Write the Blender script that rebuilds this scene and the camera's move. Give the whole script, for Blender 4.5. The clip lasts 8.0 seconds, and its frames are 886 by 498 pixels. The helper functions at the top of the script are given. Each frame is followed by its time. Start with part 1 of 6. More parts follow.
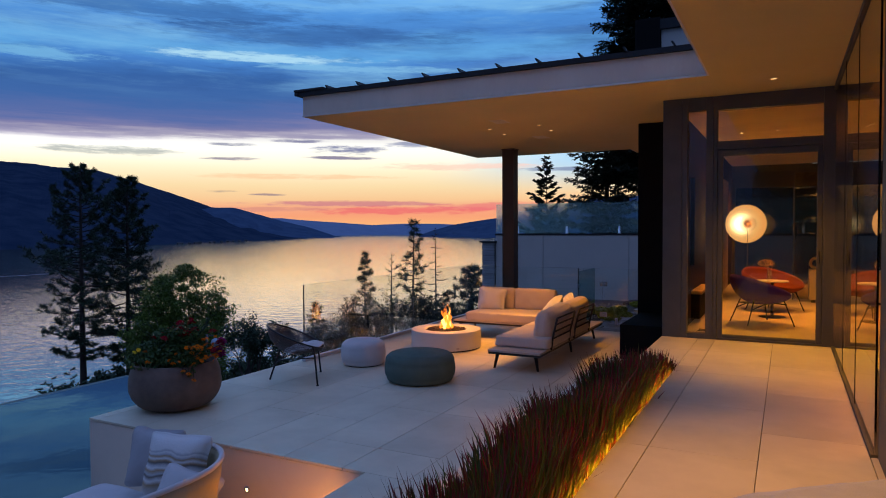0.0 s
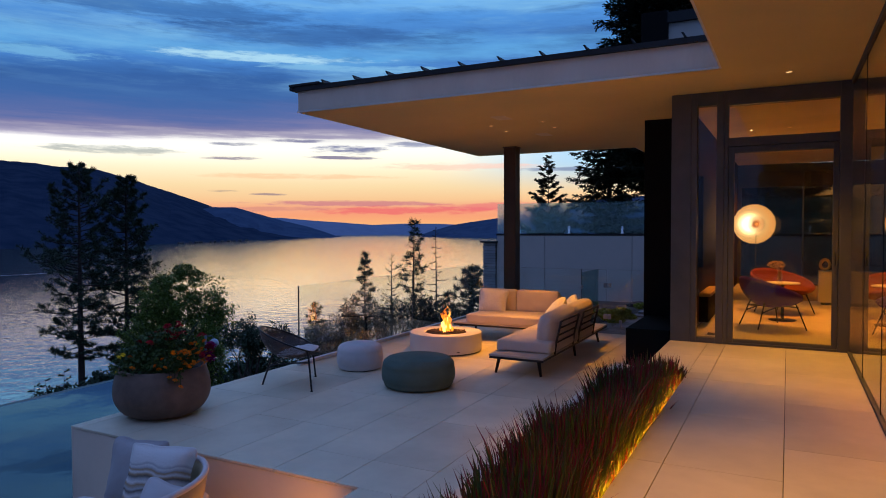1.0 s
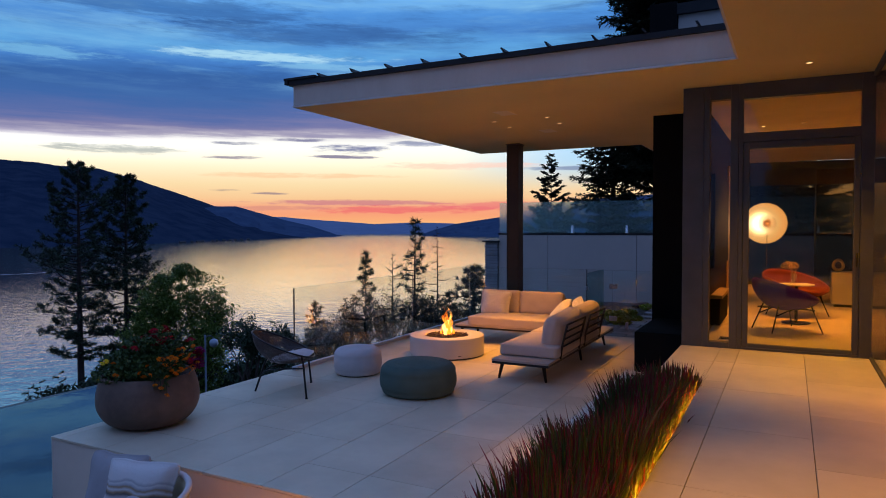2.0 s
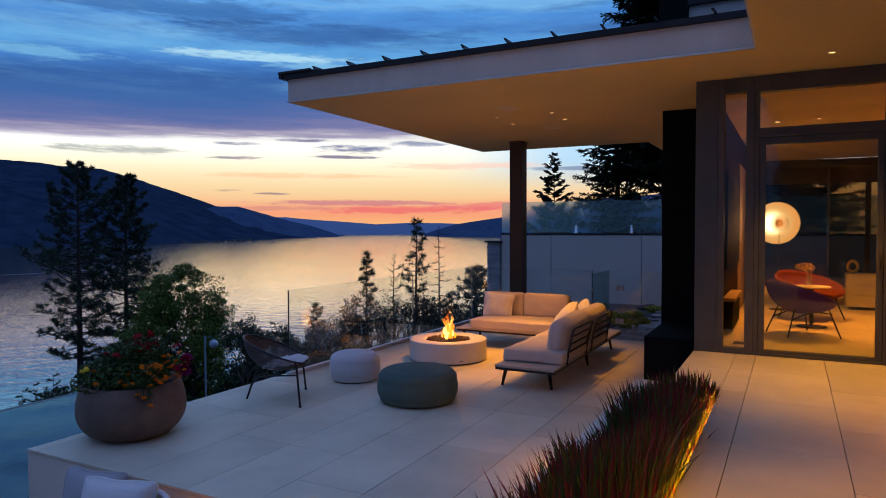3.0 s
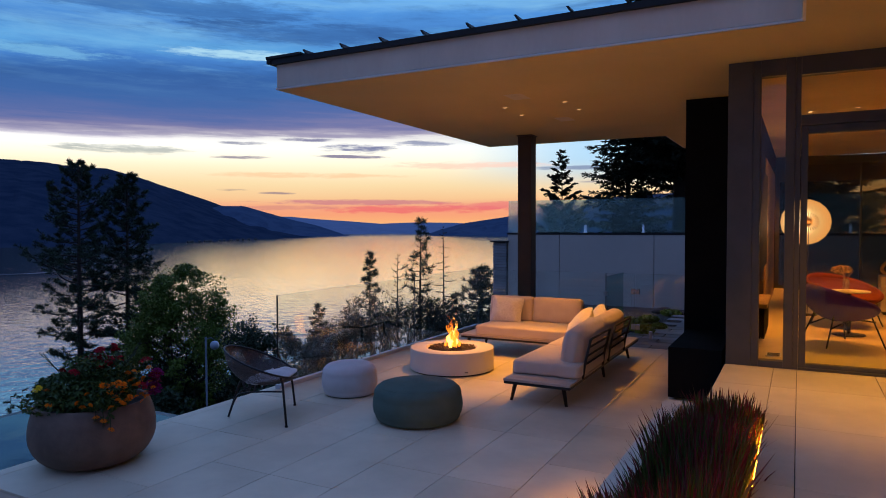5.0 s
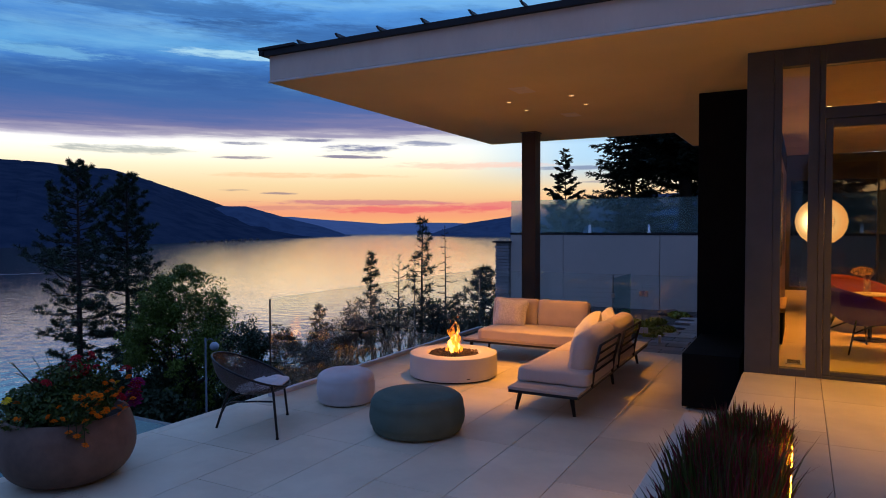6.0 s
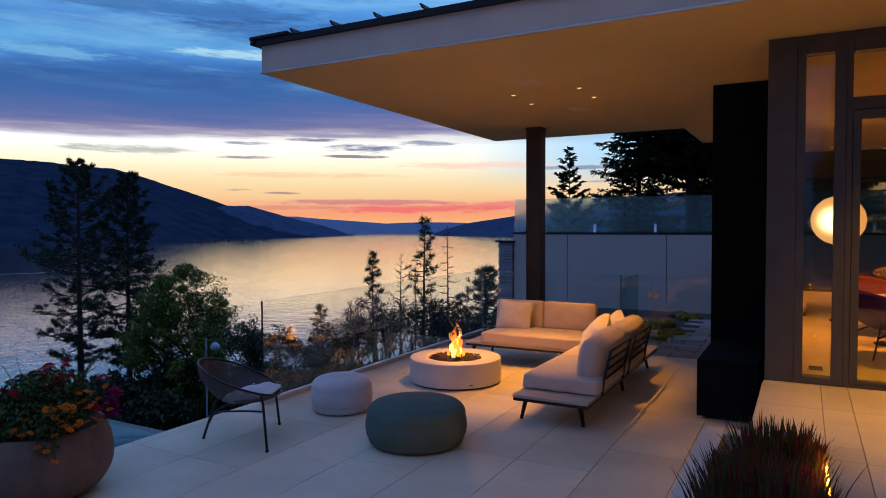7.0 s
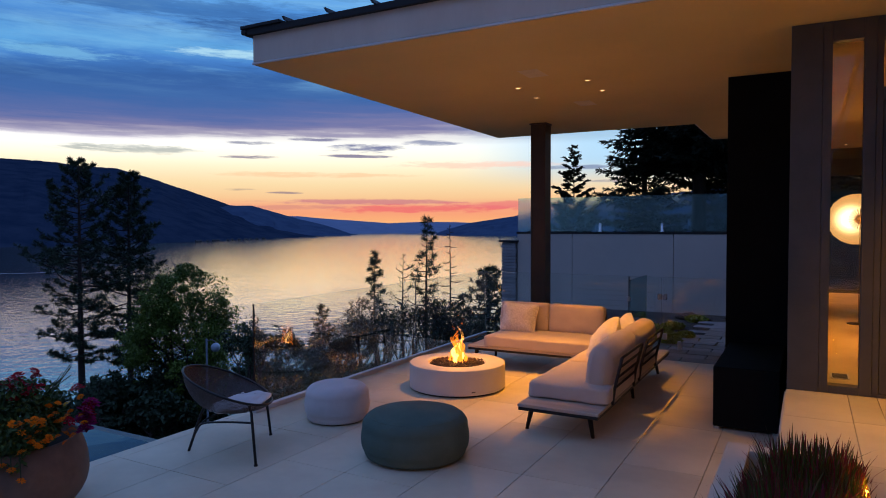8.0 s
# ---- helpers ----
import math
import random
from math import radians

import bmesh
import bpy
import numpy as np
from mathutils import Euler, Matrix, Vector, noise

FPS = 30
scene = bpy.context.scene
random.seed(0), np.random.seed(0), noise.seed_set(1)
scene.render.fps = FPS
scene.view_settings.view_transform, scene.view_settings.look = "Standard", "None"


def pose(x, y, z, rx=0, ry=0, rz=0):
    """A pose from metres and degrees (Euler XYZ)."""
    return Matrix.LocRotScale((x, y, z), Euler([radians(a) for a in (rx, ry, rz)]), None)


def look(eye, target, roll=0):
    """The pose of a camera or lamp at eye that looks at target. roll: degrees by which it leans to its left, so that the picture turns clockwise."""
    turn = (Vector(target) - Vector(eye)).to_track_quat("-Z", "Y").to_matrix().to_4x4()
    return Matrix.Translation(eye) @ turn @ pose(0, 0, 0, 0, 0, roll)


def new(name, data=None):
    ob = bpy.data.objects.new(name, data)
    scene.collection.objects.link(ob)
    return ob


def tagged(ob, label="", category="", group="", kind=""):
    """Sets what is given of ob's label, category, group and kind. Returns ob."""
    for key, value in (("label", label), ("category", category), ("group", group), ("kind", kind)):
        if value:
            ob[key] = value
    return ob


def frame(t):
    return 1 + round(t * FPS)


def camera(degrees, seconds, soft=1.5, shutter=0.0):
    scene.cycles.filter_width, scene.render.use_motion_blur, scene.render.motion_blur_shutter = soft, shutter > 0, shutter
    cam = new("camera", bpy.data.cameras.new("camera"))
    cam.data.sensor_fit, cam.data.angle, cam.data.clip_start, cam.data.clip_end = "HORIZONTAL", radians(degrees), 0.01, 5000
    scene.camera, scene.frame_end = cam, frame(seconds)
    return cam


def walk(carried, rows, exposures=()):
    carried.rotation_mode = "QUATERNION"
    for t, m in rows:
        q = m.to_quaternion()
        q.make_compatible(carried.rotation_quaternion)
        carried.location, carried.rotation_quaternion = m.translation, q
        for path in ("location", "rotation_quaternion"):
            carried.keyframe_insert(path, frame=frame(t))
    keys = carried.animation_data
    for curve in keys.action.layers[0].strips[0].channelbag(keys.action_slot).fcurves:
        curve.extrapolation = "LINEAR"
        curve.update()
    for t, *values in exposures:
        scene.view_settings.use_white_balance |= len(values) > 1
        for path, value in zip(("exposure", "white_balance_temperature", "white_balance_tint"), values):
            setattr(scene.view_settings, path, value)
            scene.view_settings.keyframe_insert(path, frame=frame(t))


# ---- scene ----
cam = camera(67.4, 8.0, soft=1.0)
PATH = [
    (0, (0.438, -0.906, 1.913), (-0.482, 0.869, 1.848), -0.3),
    (0.5, (0.371, -0.774, 1.909), (-0.548, 1.001, 1.843), -0.2),
    (1, (0.305, -0.618, 1.908), (-0.617, 1.156, 1.843), -0.2),
    (1.5, (0.228, -0.464, 1.912), (-0.696, 1.309, 1.845), -0.2),
    (3, (-0.006, 0.023, 1.907), (-0.937, 1.792, 1.84), -0.2),
    (3.5, (-0.086, 0.183, 1.901), (-1.02, 1.951, 1.834), -0.2),
    (4, (-0.169, 0.355, 1.901), (-1.106, 2.121, 1.834), -0.2),
    (4.5, (-0.25, 0.519, 1.904), (-1.191, 2.283, 1.836), -0.2),
    (6, (-0.506, 1.028, 1.897), (-1.455, 2.787, 1.829), -0.2),
    (6.5, (-0.59, 1.19, 1.894), (-1.542, 2.948, 1.826), -0.2),
    (7, (-0.669, 1.365, 1.886), (-1.625, 3.12, 1.817), -0.2),
    (7.5, (-0.748, 1.521, 1.884), (-1.707, 3.275, 1.815), -0.2),
    (8, (-0.826, 1.689, 1.879), (-1.79, 3.441, 1.809), -0.2),
]
walk(cam, [(t, look(eye, target, roll)) for t, eye, target, roll in PATH])

# ---- world: dusk sky, sunset straight over the lake ----
def srgb(r, g, b):
    def lin(c):
        c /= 255
        return c / 12.92 if c <= 0.04045 else ((c + 0.055) / 1.055) ** 2.4
    return (lin(r), lin(g), lin(b), 1.0)


class Nodes:
    """A short way to write node trees."""

    def __init__(self, tree):
        self.tree = tree
        tree.nodes.clear()

    def add(self, kind, sockets=None, operation="", use_clamp=False, interpolation_type="", data_type=""):
        node = self.tree.nodes.new(kind)
        if operation:
            node.operation = operation
        if use_clamp:
            node.use_clamp = True
        if interpolation_type:
            node.interpolation_type = interpolation_type
        if data_type:
            node.data_type = data_type
        for key, value in (sockets or {}).items():
            if isinstance(value, bpy.types.NodeSocket):
                self.tree.links.new(value, node.inputs[key])
            else:
                node.inputs[key].default_value = value
        return node

    def math(self, op, a, b=0.0, c=0.0, clamp=False):
        return self.add("ShaderNodeMath", {0: a, 1: b, 2: c}, operation=op, use_clamp=clamp).outputs[0]

    def vec(self, x=0.0, y=0.0, z=0.0):
        return self.add("ShaderNodeCombineXYZ", {0: x, 1: y, 2: z}).outputs[0]

    def noise(self, vector, scale, detail=4.0, rough=0.55, distortion=0.0):
        return self.add("ShaderNodeTexNoise", {"Vector": vector, "Scale": scale, "Detail": detail, "Roughness": rough, "Distortion": distortion}).outputs[0]

    def step(self, value, lo, hi, out_lo=0.0, out_hi=1.0):
        return self.add("ShaderNodeMapRange", {0: value, 1: lo, 2: hi, 3: out_lo, 4: out_hi}, interpolation_type="SMOOTHSTEP").outputs[0]

    def mix(self, factor, a, b):
        return self.add("ShaderNodeMix", {0: factor, 6: a, 7: b}, data_type="RGBA").outputs[2]

    def ramp(self, factor, stops):
        node = self.add("ShaderNodeValToRGB", {0: factor})
        band = node.color_ramp.elements
        band.remove(band[-1])
        band[0].position, band[0].color = stops[0]
        for place, colour in stops[1:]:
            band.new(place).color = colour
        return node.outputs[0]


VIEW = radians(27.4)
world = bpy.data.worlds.new("dusk_sky")
scene.world = world
world.use_nodes = True
w = Nodes(world.node_tree)
ray = w.add("ShaderNodeTexCoord").outputs["Generated"]
ray = w.add("ShaderNodeVectorMath", {0: ray}, operation="NORMALIZE").outputs[0]
sep = w.add("ShaderNodeSeparateXYZ", {0: ray})
ahead = w.math("ADD", w.math("MULTIPLY", sep.outputs[0], -math.sin(VIEW)), w.math("MULTIPLY", sep.outputs[1], math.cos(VIEW)))
aside = w.math("ADD", w.math("MULTIPLY", sep.outputs[0], math.cos(VIEW)), w.math("MULTIPLY", sep.outputs[1], math.sin(VIEW)))
elev = w.math("MULTIPLY_ADD", w.math("ARCSINE", sep.outputs[2]), 57.2958, 0.7)
azim = w.math("MULTIPLY", w.math("ARCTAN2", aside, ahead), 57.2958)
# the dusk gradient, with a ragged lower edge to the cloud deck
wide = w.noise(w.vec(w.math("MULTIPLY", azim, 0.05), w.math("MULTIPLY", elev, 0.22), 3.1), 1.0, 7.0, 0.62)
lift = w.math("MULTIPLY", w.math("SUBTRACT", wide, 0.5), w.step(elev, 5, 16, 0.5, 5.0))
ragged = w.math("MULTIPLY", w.math("SUBTRACT", w.noise(w.vec(w.math("MULTIPLY", azim, 0.10), w.math("MULTIPLY", elev, 1.6), 6.6), 1.0, 7.0, 0.62), 0.5), w.math("MULTIPLY", w.step(elev, 6.8, 8.2), w.step(elev, 13.0, 9.0, 0.0, 2.2)))
level = w.math("ADD", w.math("ADD", w.math("ADD", elev, ragged), lift), w.math("MULTIPLY", w.step(elev, 5.5, 8.5, 0.0, 1.0), w.step(azim, -30, 0, 0.95, 0.0)))
SKY = [(1.0, (252, 180, 122)), (1.7, (249, 164, 122)), (2.4, (247, 170, 132)), (3.1, (250, 202, 150)), (4.2, (253, 223, 172)), (5.5, (253, 237, 200)),
       (6.6, (252, 246, 224)), (7.6, (250, 249, 240)), (8.3, (240, 238, 238)), (8.7, (172, 166, 190)), (9.3, (126, 126, 170)), (10.2, (90, 110, 168)), (11.5, (64, 104, 168)), (13.0, (56, 100, 166)),
       (14.4, (72, 130, 204)), (15.4, (96, 166, 226)), (16.6, (76, 136, 208)), (18.2, (82, 148, 222)), (20.0, (112, 180, 244)), (24.0, (108, 170, 238))]
base = w.ramp(w.math("DIVIDE", level, 24.0, clamp=True), [(e / 24, srgb(*c)) for e, c in SKY])
bright = w.math("ADD", 1.0, w.math("MULTIPLY", w.math("MULTIPLY", w.step(elev, 4.0, 7.0), w.step(elev, 8.2, 7.5)), 0.18))
pale = w.math("MULTIPLY", w.step(azim, -3, 12), w.math("MULTIPLY", w.step(elev, 3.2, 6.5), w.step(elev, 16, 10)))
base = w.mix(w.math("MULTIPLY", pale, 0.88), base, srgb(160, 204, 236))
# streaks of lit and dark cloud in the deck
deck = w.noise(w.vec(w.math("MULTIPLY", azim, 0.035), w.math("MULTIPLY", elev, 0.30), 8.7), 1.0, 8.0, 0.62, 0.15)
high = w.step(elev, 10.5, 14.0)
base = w.mix(w.math("MULTIPLY", w.step(deck, 0.50, 0.78), w.math("MULTIPLY", high, 0.9)), base, srgb(136, 196, 236))
base = w.mix(w.math("MULTIPLY", w.step(deck, 0.50, 0.30), w.math("MULTIPLY", high, 0.6)), base, srgb(54, 92, 154))
fibre = w.noise(w.vec(w.math("MULTIPLY", azim, 0.13), w.math("MULTIPLY", elev, 1.0), 5.2), 1.0, 9.0, 0.66, 0.3)
base = w.mix(w.math("MULTIPLY", w.step(fibre, 0.50, 0.80), w.math("MULTIPLY", high, 0.45)), base, srgb(128, 188, 232))
base = w.mix(w.math("MULTIPLY", w.step(fibre, 0.50, 0.22), w.math("MULTIPLY", w.step(elev, 9.0, 12.0), 0.45)), base, srgb(44, 78, 134))
torn = w.math("ADD", w.math("MULTIPLY", w.math("SUBTRACT", w.noise(w.vec(w.math("MULTIPLY", azim, 0.16), w.math("MULTIPLY", elev, 1.1), 1.3), 1.0, 6.0, 0.62), 0.5), 3.6),
              w.math("MULTIPLY", w.math("SUBTRACT", w.noise(w.vec(w.math("MULTIPLY", azim, 0.55), w.math("MULTIPLY", elev, 4.2), 4.4), 1.0, 6.0, 0.65), 0.5), 3.2))


def cloud(sky, az, el, wide_by, tall_by, colour, cover):
    """One long flat cloud with torn edges."""
    dx = w.math("DIVIDE", w.math("SUBTRACT", azim, az), wide_by)
    dy = w.math("DIVIDE", w.math("SUBTRACT", elev, el), tall_by)
    far = w.math("ADD", w.math("ADD", w.math("MULTIPLY", dx, dx), w.math("MULTIPLY", dy, dy)), torn)
    return w.mix(w.math("MULTIPLY", w.step(far, 1.5, 0.1), cover), sky, srgb(*colour))


for spec in [(-15.0, 14.5, 8.0, 0.36, (182, 226, 246), 0.85), (-7.0, 13.9, 9.0, 0.30, (140, 200, 236), 0.6), (-31.0, 13.5, 5.0, 0.5, (130, 196, 236), 0.6), (-24.0, 17.6, 12.0, 1.0, (46, 82, 140), 0.5), (-12.0, 16.4, 12.0, 0.8, (48, 86, 144), 0.5),
             (-12.2, 7.95, 2.0, 0.13, (124, 124, 160), 0.85), (-8.2, 7.30, 3.0, 0.40, (106, 112, 152), 0.95), (-11.4, 7.95, 1.8, 0.16, (132, 132, 164), 0.8), (-8.6, 6.62, 2.5, 0.15, (116, 110, 142), 0.9), (-17.4, 7.56, 1.8, 0.15, (120, 124, 152), 0.85), (-17.8, 6.42, 2.1, 0.15, (128, 118, 142), 0.85),
             (-26.7, 6.75, 4.6, 0.34, (150, 158, 158), 0.75), (-14.7, 3.5, 1.3, 0.10, (150, 130, 140), 0.8), (-2.6, 7.75, 2.4, 0.26, (128, 136, 170), 0.85), (-18.5, 3.75, 1.4, 0.10, (170, 150, 140), 0.7), (10.0, 5.6, 3.5, 0.16, (120, 134, 168), 0.8), (13.5, 4.4, 2.4, 0.14, (150, 140, 160), 0.7),
             (-7.0, 2.75, 9.0, 0.22, (206, 128, 138), 0.8), (-3.0, 2.15, 8.0, 0.34, (240, 108, 112), 0.8), (-14.0, 2.3, 5.0, 0.20, (214, 142, 130), 0.6), (4.0, 2.5, 6.0, 0.30, (236, 120, 124), 0.7), (-12.0, 5.0, 7.0, 0.22, (250, 196, 150), 0.6), (1.0, 5.9, 7.0, 0.3, (248, 196, 176), 0.6)]:
    base = cloud(base, *spec)
base = w.add("ShaderNodeVectorMath", {0: base, "Scale": bright}, operation="SCALE").outputs[0]
# the glow fades away from the sunset; the rest of the dome is soft evening blue
away = w.step(w.math("ABSOLUTE", w.math("ADD", azim, 4.0)), 34, 90)
dull = w.ramp(w.math("DIVIDE", elev, 60.0, clamp=True), [(0.0, srgb(58, 74, 108)), (0.25, srgb(80, 108, 164)), (1.0, srgb(128, 162, 238))])
base = w.mix(away, base, dull)
over = w.step(elev, 24, 50)
base = w.mix(over, base, srgb(128, 162, 238))
base = w.mix(w.step(elev, -0.2, -3.0), base, srgb(26, 32, 44))
w.add("ShaderNodeOutputWorld", {0: w.add("ShaderNodeBackground", {"Color": base, "Strength": 1.0}).outputs[0]})

WARM = (1.0, 0.385, 0.02)


def spot(name, x, y, z, watts, degrees, blend=0.6, colour=WARM, target=None, radius=0.03):
    data = bpy.data.lights.new(name, "SPOT")
    data.energy, data.color, data.spot_size, data.spot_blend, data.shadow_soft_size = watts, colour, radians(degrees), blend, radius
    ob = new(name, data)
    ob.matrix_world = look((x, y, z), target or (x, y + 0.001, z - 1))
    return ob


def point(name, x, y, z, watts, colour=WARM, radius=0.05):
    data = bpy.data.lights.new(name, "POINT")
    data.energy, data.color, data.shadow_soft_size = watts, colour, radius
    ob = new(name, data)
    ob.location = (x, y, z)
    return ob


SOFFIT = 3.50
UPPER = 0.512
DOWNLIGHTS = [(-3.852, 9.04), (-3.012, 9.02), (-3.022, 9.665), (-3.873, 9.71)]
# The last one, behind the camera, is unseen and added to the row.
WALK_LIGHTS = [(0.295, 7.15), (0.295, 2.55), (0.295, -2.0)]
for x, y in DOWNLIGHTS:
    front = y < 9.3
    spot("downlight_beam", x, y, SOFFIT - 0.02, 290 if front else 165, 52, 0.7, target=(x - 0.12, y - 0.45, 0.0) if front else None)
for (x, y), watts in zip(WALK_LIGHTS, (245, 295, 270)):
    spot("downlight_beam", x, y, SOFFIT - 0.02, watts, 76, 0.9, colour=(1.0, 0.41, 0.0))
for dx, dz in ((0.0, 0.60), (-0.05, 0.46), (0.05, 0.42)):
    point("fire_light", -4.40 + dx, 8.52, dz, 3.6, (1.0, 0.34, 0.05), 0.0)
spot("step_light_beam", -2.60, 3.02, -0.60, 18, 160, colour=(1.0, 0.36, 0.004), target=(-3.4, 3.36, -0.50), radius=0.0)
spot("step_light_beam", -3.72, 3.34, -0.363, 3, 120, target=(-3.72, 2.6, -0.80), radius=0.0)
point("planter_light", -1.30, 4.98, 0.22, 15.0, WARM, 0.02)
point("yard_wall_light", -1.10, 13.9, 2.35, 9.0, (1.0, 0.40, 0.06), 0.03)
point("room_lamp_light", -0.205, 12.36, 1.95, 11, (1.0, 0.42, 0.08), 0.0)
for x, y in [(-0.22, 10.75), (0.30, 10.67), (1.5, 10.9), (2.5, 5.0), (-0.22, 16.5)]:
    spot("room_spot", x, y, 3.36, 130 if x == 0.30 else 215, 95, 0.8, colour=(1.0, 0.32, 0.03))


# ---- materials ----
def pbr(name, colour, rough=0.5, metal=0.0, second=None, var=0.25, scale=2.0, fine=60.0, bump=0.15, bump_scale=120.0, spec=0.5, rough_var=0.1, transmission=0.0, ior=1.45, sheen=0.0, stretch=(1, 1, 1), by_piece=0.0):
    m = bpy.data.materials.new(name)
    m.use_nodes = True
    n = Nodes(m.node_tree)
    place = n.add("ShaderNodeNewGeometry").outputs["Position"]
    place = n.add("ShaderNodeVectorMath", {0: place, 1: stretch}, operation="MULTIPLY").outputs[0]
    big = n.noise(place, scale, 5.0)
    small = n.noise(place, fine, 3.0)
    blend = n.math("ADD", n.math("MULTIPLY", n.step(big, 0.3, 0.7), 0.65), n.math("MULTIPLY", small, 0.35))
    c = colour if len(colour) == 4 else (*colour, 1.0)
    d = second or tuple(v * (1 - var) for v in c[:3])
    d = d if len(d) == 4 else (*d, 1.0)
    shade = n.mix(blend, c, d)
    if by_piece:
        chance = n.add("ShaderNodeObjectInfo").outputs["Random"]
        shade = n.add("ShaderNodeHueSaturation", {"Value": n.step(chance, 0, 1, 1 - by_piece, 1 + by_piece), "Color": shade}).outputs[0]
    roughness = n.math("ADD", rough - rough_var / 2, n.math("MULTIPLY", big, rough_var), clamp=True)
    sockets = {"Base Color": shade, "Metallic": metal, "Roughness": roughness, "IOR": ior, "Specular IOR Level": spec, "Transmission Weight": transmission, "Sheen Weight": sheen}
    if bump:
        relief = n.noise(place, bump_scale, 3.0)
        sockets["Normal"] = n.add("ShaderNodeBump", {"Strength": bump, "Distance": 0.01, "Height": relief}).outputs[0]
    n.add("ShaderNodeOutputMaterial", {0: n.add("ShaderNodeBsdfPrincipled", sockets).outputs[0]})
    return m


def glow(name, colour, strength):
    m = bpy.data.materials.new(name)
    m.use_nodes = True
    n = Nodes(m.node_tree)
    n.add("ShaderNodeOutputMaterial", {0: n.add("ShaderNodeEmission", {"Color": (*colour, 1), "Strength": strength}).outputs[0]})
    return m


def leaf_paint(name, colours, rough=0.6, spec=0.3, place_scale=1.5):
    """Foliage: each leaf or blade takes its own tint, and the crown varies in patches."""
    m = bpy.data.materials.new(name)
    m.use_nodes = True
    n = Nodes(m.node_tree)
    geo = n.add("ShaderNodeNewGeometry")
    patch = n.noise(geo.outputs["Position"], place_scale, 2.0)
    pick = n.math("ADD", n.math("MULTIPLY", geo.outputs["Random Per Island"], 0.6), n.math("MULTIPLY", patch, 0.4))
    shade = n.ramp(pick, [(i / (len(colours) - 1), (*c, 1)) for i, c in enumerate(colours)])
    n.add("ShaderNodeOutputMaterial", {0: n.add("ShaderNodeBsdfPrincipled", {"Base Color": shade, "Roughness": rough, "Specular IOR Level": spec}).outputs[0]})
    return m


M = {}
M["tile"] = pbr("porcelain_tile", (0.62, 0.545, 0.40), 0.55, second=(0.47, 0.41, 0.30), scale=1.3, fine=9, bump=0.08, bump_scale=60, rough_var=0.2, by_piece=0.07, spec=0.35)
M["grout"] = pbr("dark_joint", (0.10, 0.095, 0.09), 0.9)
M["stone"] = pbr("pale_cladding", (0.65, 0.56, 0.45), 0.6, second=(0.55, 0.47, 0.37), scale=1.0, fine=14, bump=0.08)
M["soffit"] = pbr("warm_stucco", (0.70, 0.55, 0.21), 0.75, second=(0.63, 0.49, 0.185), scale=0.7, fine=40, bump=0.10, bump_scale=90)
M["fascia"] = pbr("fascia_stucco", (0.68, 0.59, 0.48), 0.7, second=(0.54, 0.45, 0.36), scale=1.2, fine=30, bump=0.08, stretch=(1, 1, 0.35))
M["roof"] = pbr("dark_roof_metal", (0.018, 0.019, 0.021), 0.6, 0.3, bump=0.03)
M["frame"] = pbr("bronze_aluminium", (0.098, 0.096, 0.086), 0.5, 0.2, scale=3, bump=0.02)
M["post"] = pbr("brown_steel", (0.078, 0.046, 0.022), 0.45, 0.3, scale=3, bump=0.03)
M["black"] = pbr("black_cladding", (0.006, 0.006, 0.006), 0.75, scale=3, bump=0.05, spec=0.12)
M["chrome"] = pbr("brushed_steel", (0.55, 0.55, 0.56), 0.28, 1.0, var=0.1, bump=0.0)
M["alu"] = pbr("grey_aluminium", (0.52, 0.54, 0.57), 0.5, 0.2, bump=0.0)
M["wall"] = pbr("grey_panel", (0.46, 0.42, 0.37), 0.65, second=(0.41, 0.375, 0.33), scale=0.8, fine=20, bump=0.05)
M["paver"] = pbr("grey_paver", (0.26, 0.27, 0.28), 0.8, second=(0.18, 0.19, 0.20), scale=2, bump=0.3, bump_scale=40, by_piece=0.15)
M["soil"] = pbr("dark_soil", (0.035, 0.028, 0.022), 0.95, bump=0.5, bump_scale=50)
M["fabric"] = pbr("beige_fabric", (0.53, 0.44, 0.37), 0.9, second=(0.47, 0.385, 0.32), scale=5, fine=300, bump=0.25, bump_scale=420, sheen=0.2)
M["pillow"] = pbr("cream_pillow", (0.84, 0.78, 0.70), 0.9, second=(0.46, 0.40, 0.33), scale=60, fine=200, bump=0.45, bump_scale=70)
M["pale_cloth"] = pbr("pale_cloth", (0.56, 0.52, 0.51), 0.9, second=(0.49, 0.455, 0.445), scale=6, fine=300, bump=0.3, bump_scale=380)
M["grey_cloth"] = pbr("grey_cloth", (0.36, 0.335, 0.335), 0.9, second=(0.30, 0.28, 0.28), scale=6, fine=300, bump=0.3, bump_scale=380)
M["lilac_cloth"] = pbr("lilac_cloth", (0.36, 0.38, 0.50), 0.9, second=(0.31, 0.33, 0.44), scale=6, fine=300, bump=0.3, bump_scale=380)
M["lamp_post"] = pbr("weathered_post", (0.10, 0.12, 0.14), 0.6, bump=0.02)
M["globe"] = pbr("opal_globe", (0.34, 0.40, 0.46), 0.3, bump=0.0)
M["pouf"] = pbr("pale_pouf", (0.60, 0.54, 0.52), 0.9, second=(0.54, 0.48, 0.46), scale=6, fine=300, bump=0.3, bump_scale=380)
M["green"] = pbr("sage_fabric", (0.082, 0.122, 0.098), 0.9, second=(0.062, 0.096, 0.078), scale=5, fine=260, bump=0.3, bump_scale=380)
M["concrete"] = pbr("cast_concrete", (0.56, 0.53, 0.49), 0.7, second=(0.50, 0.47, 0.435), scale=3, fine=50, bump=0.08)
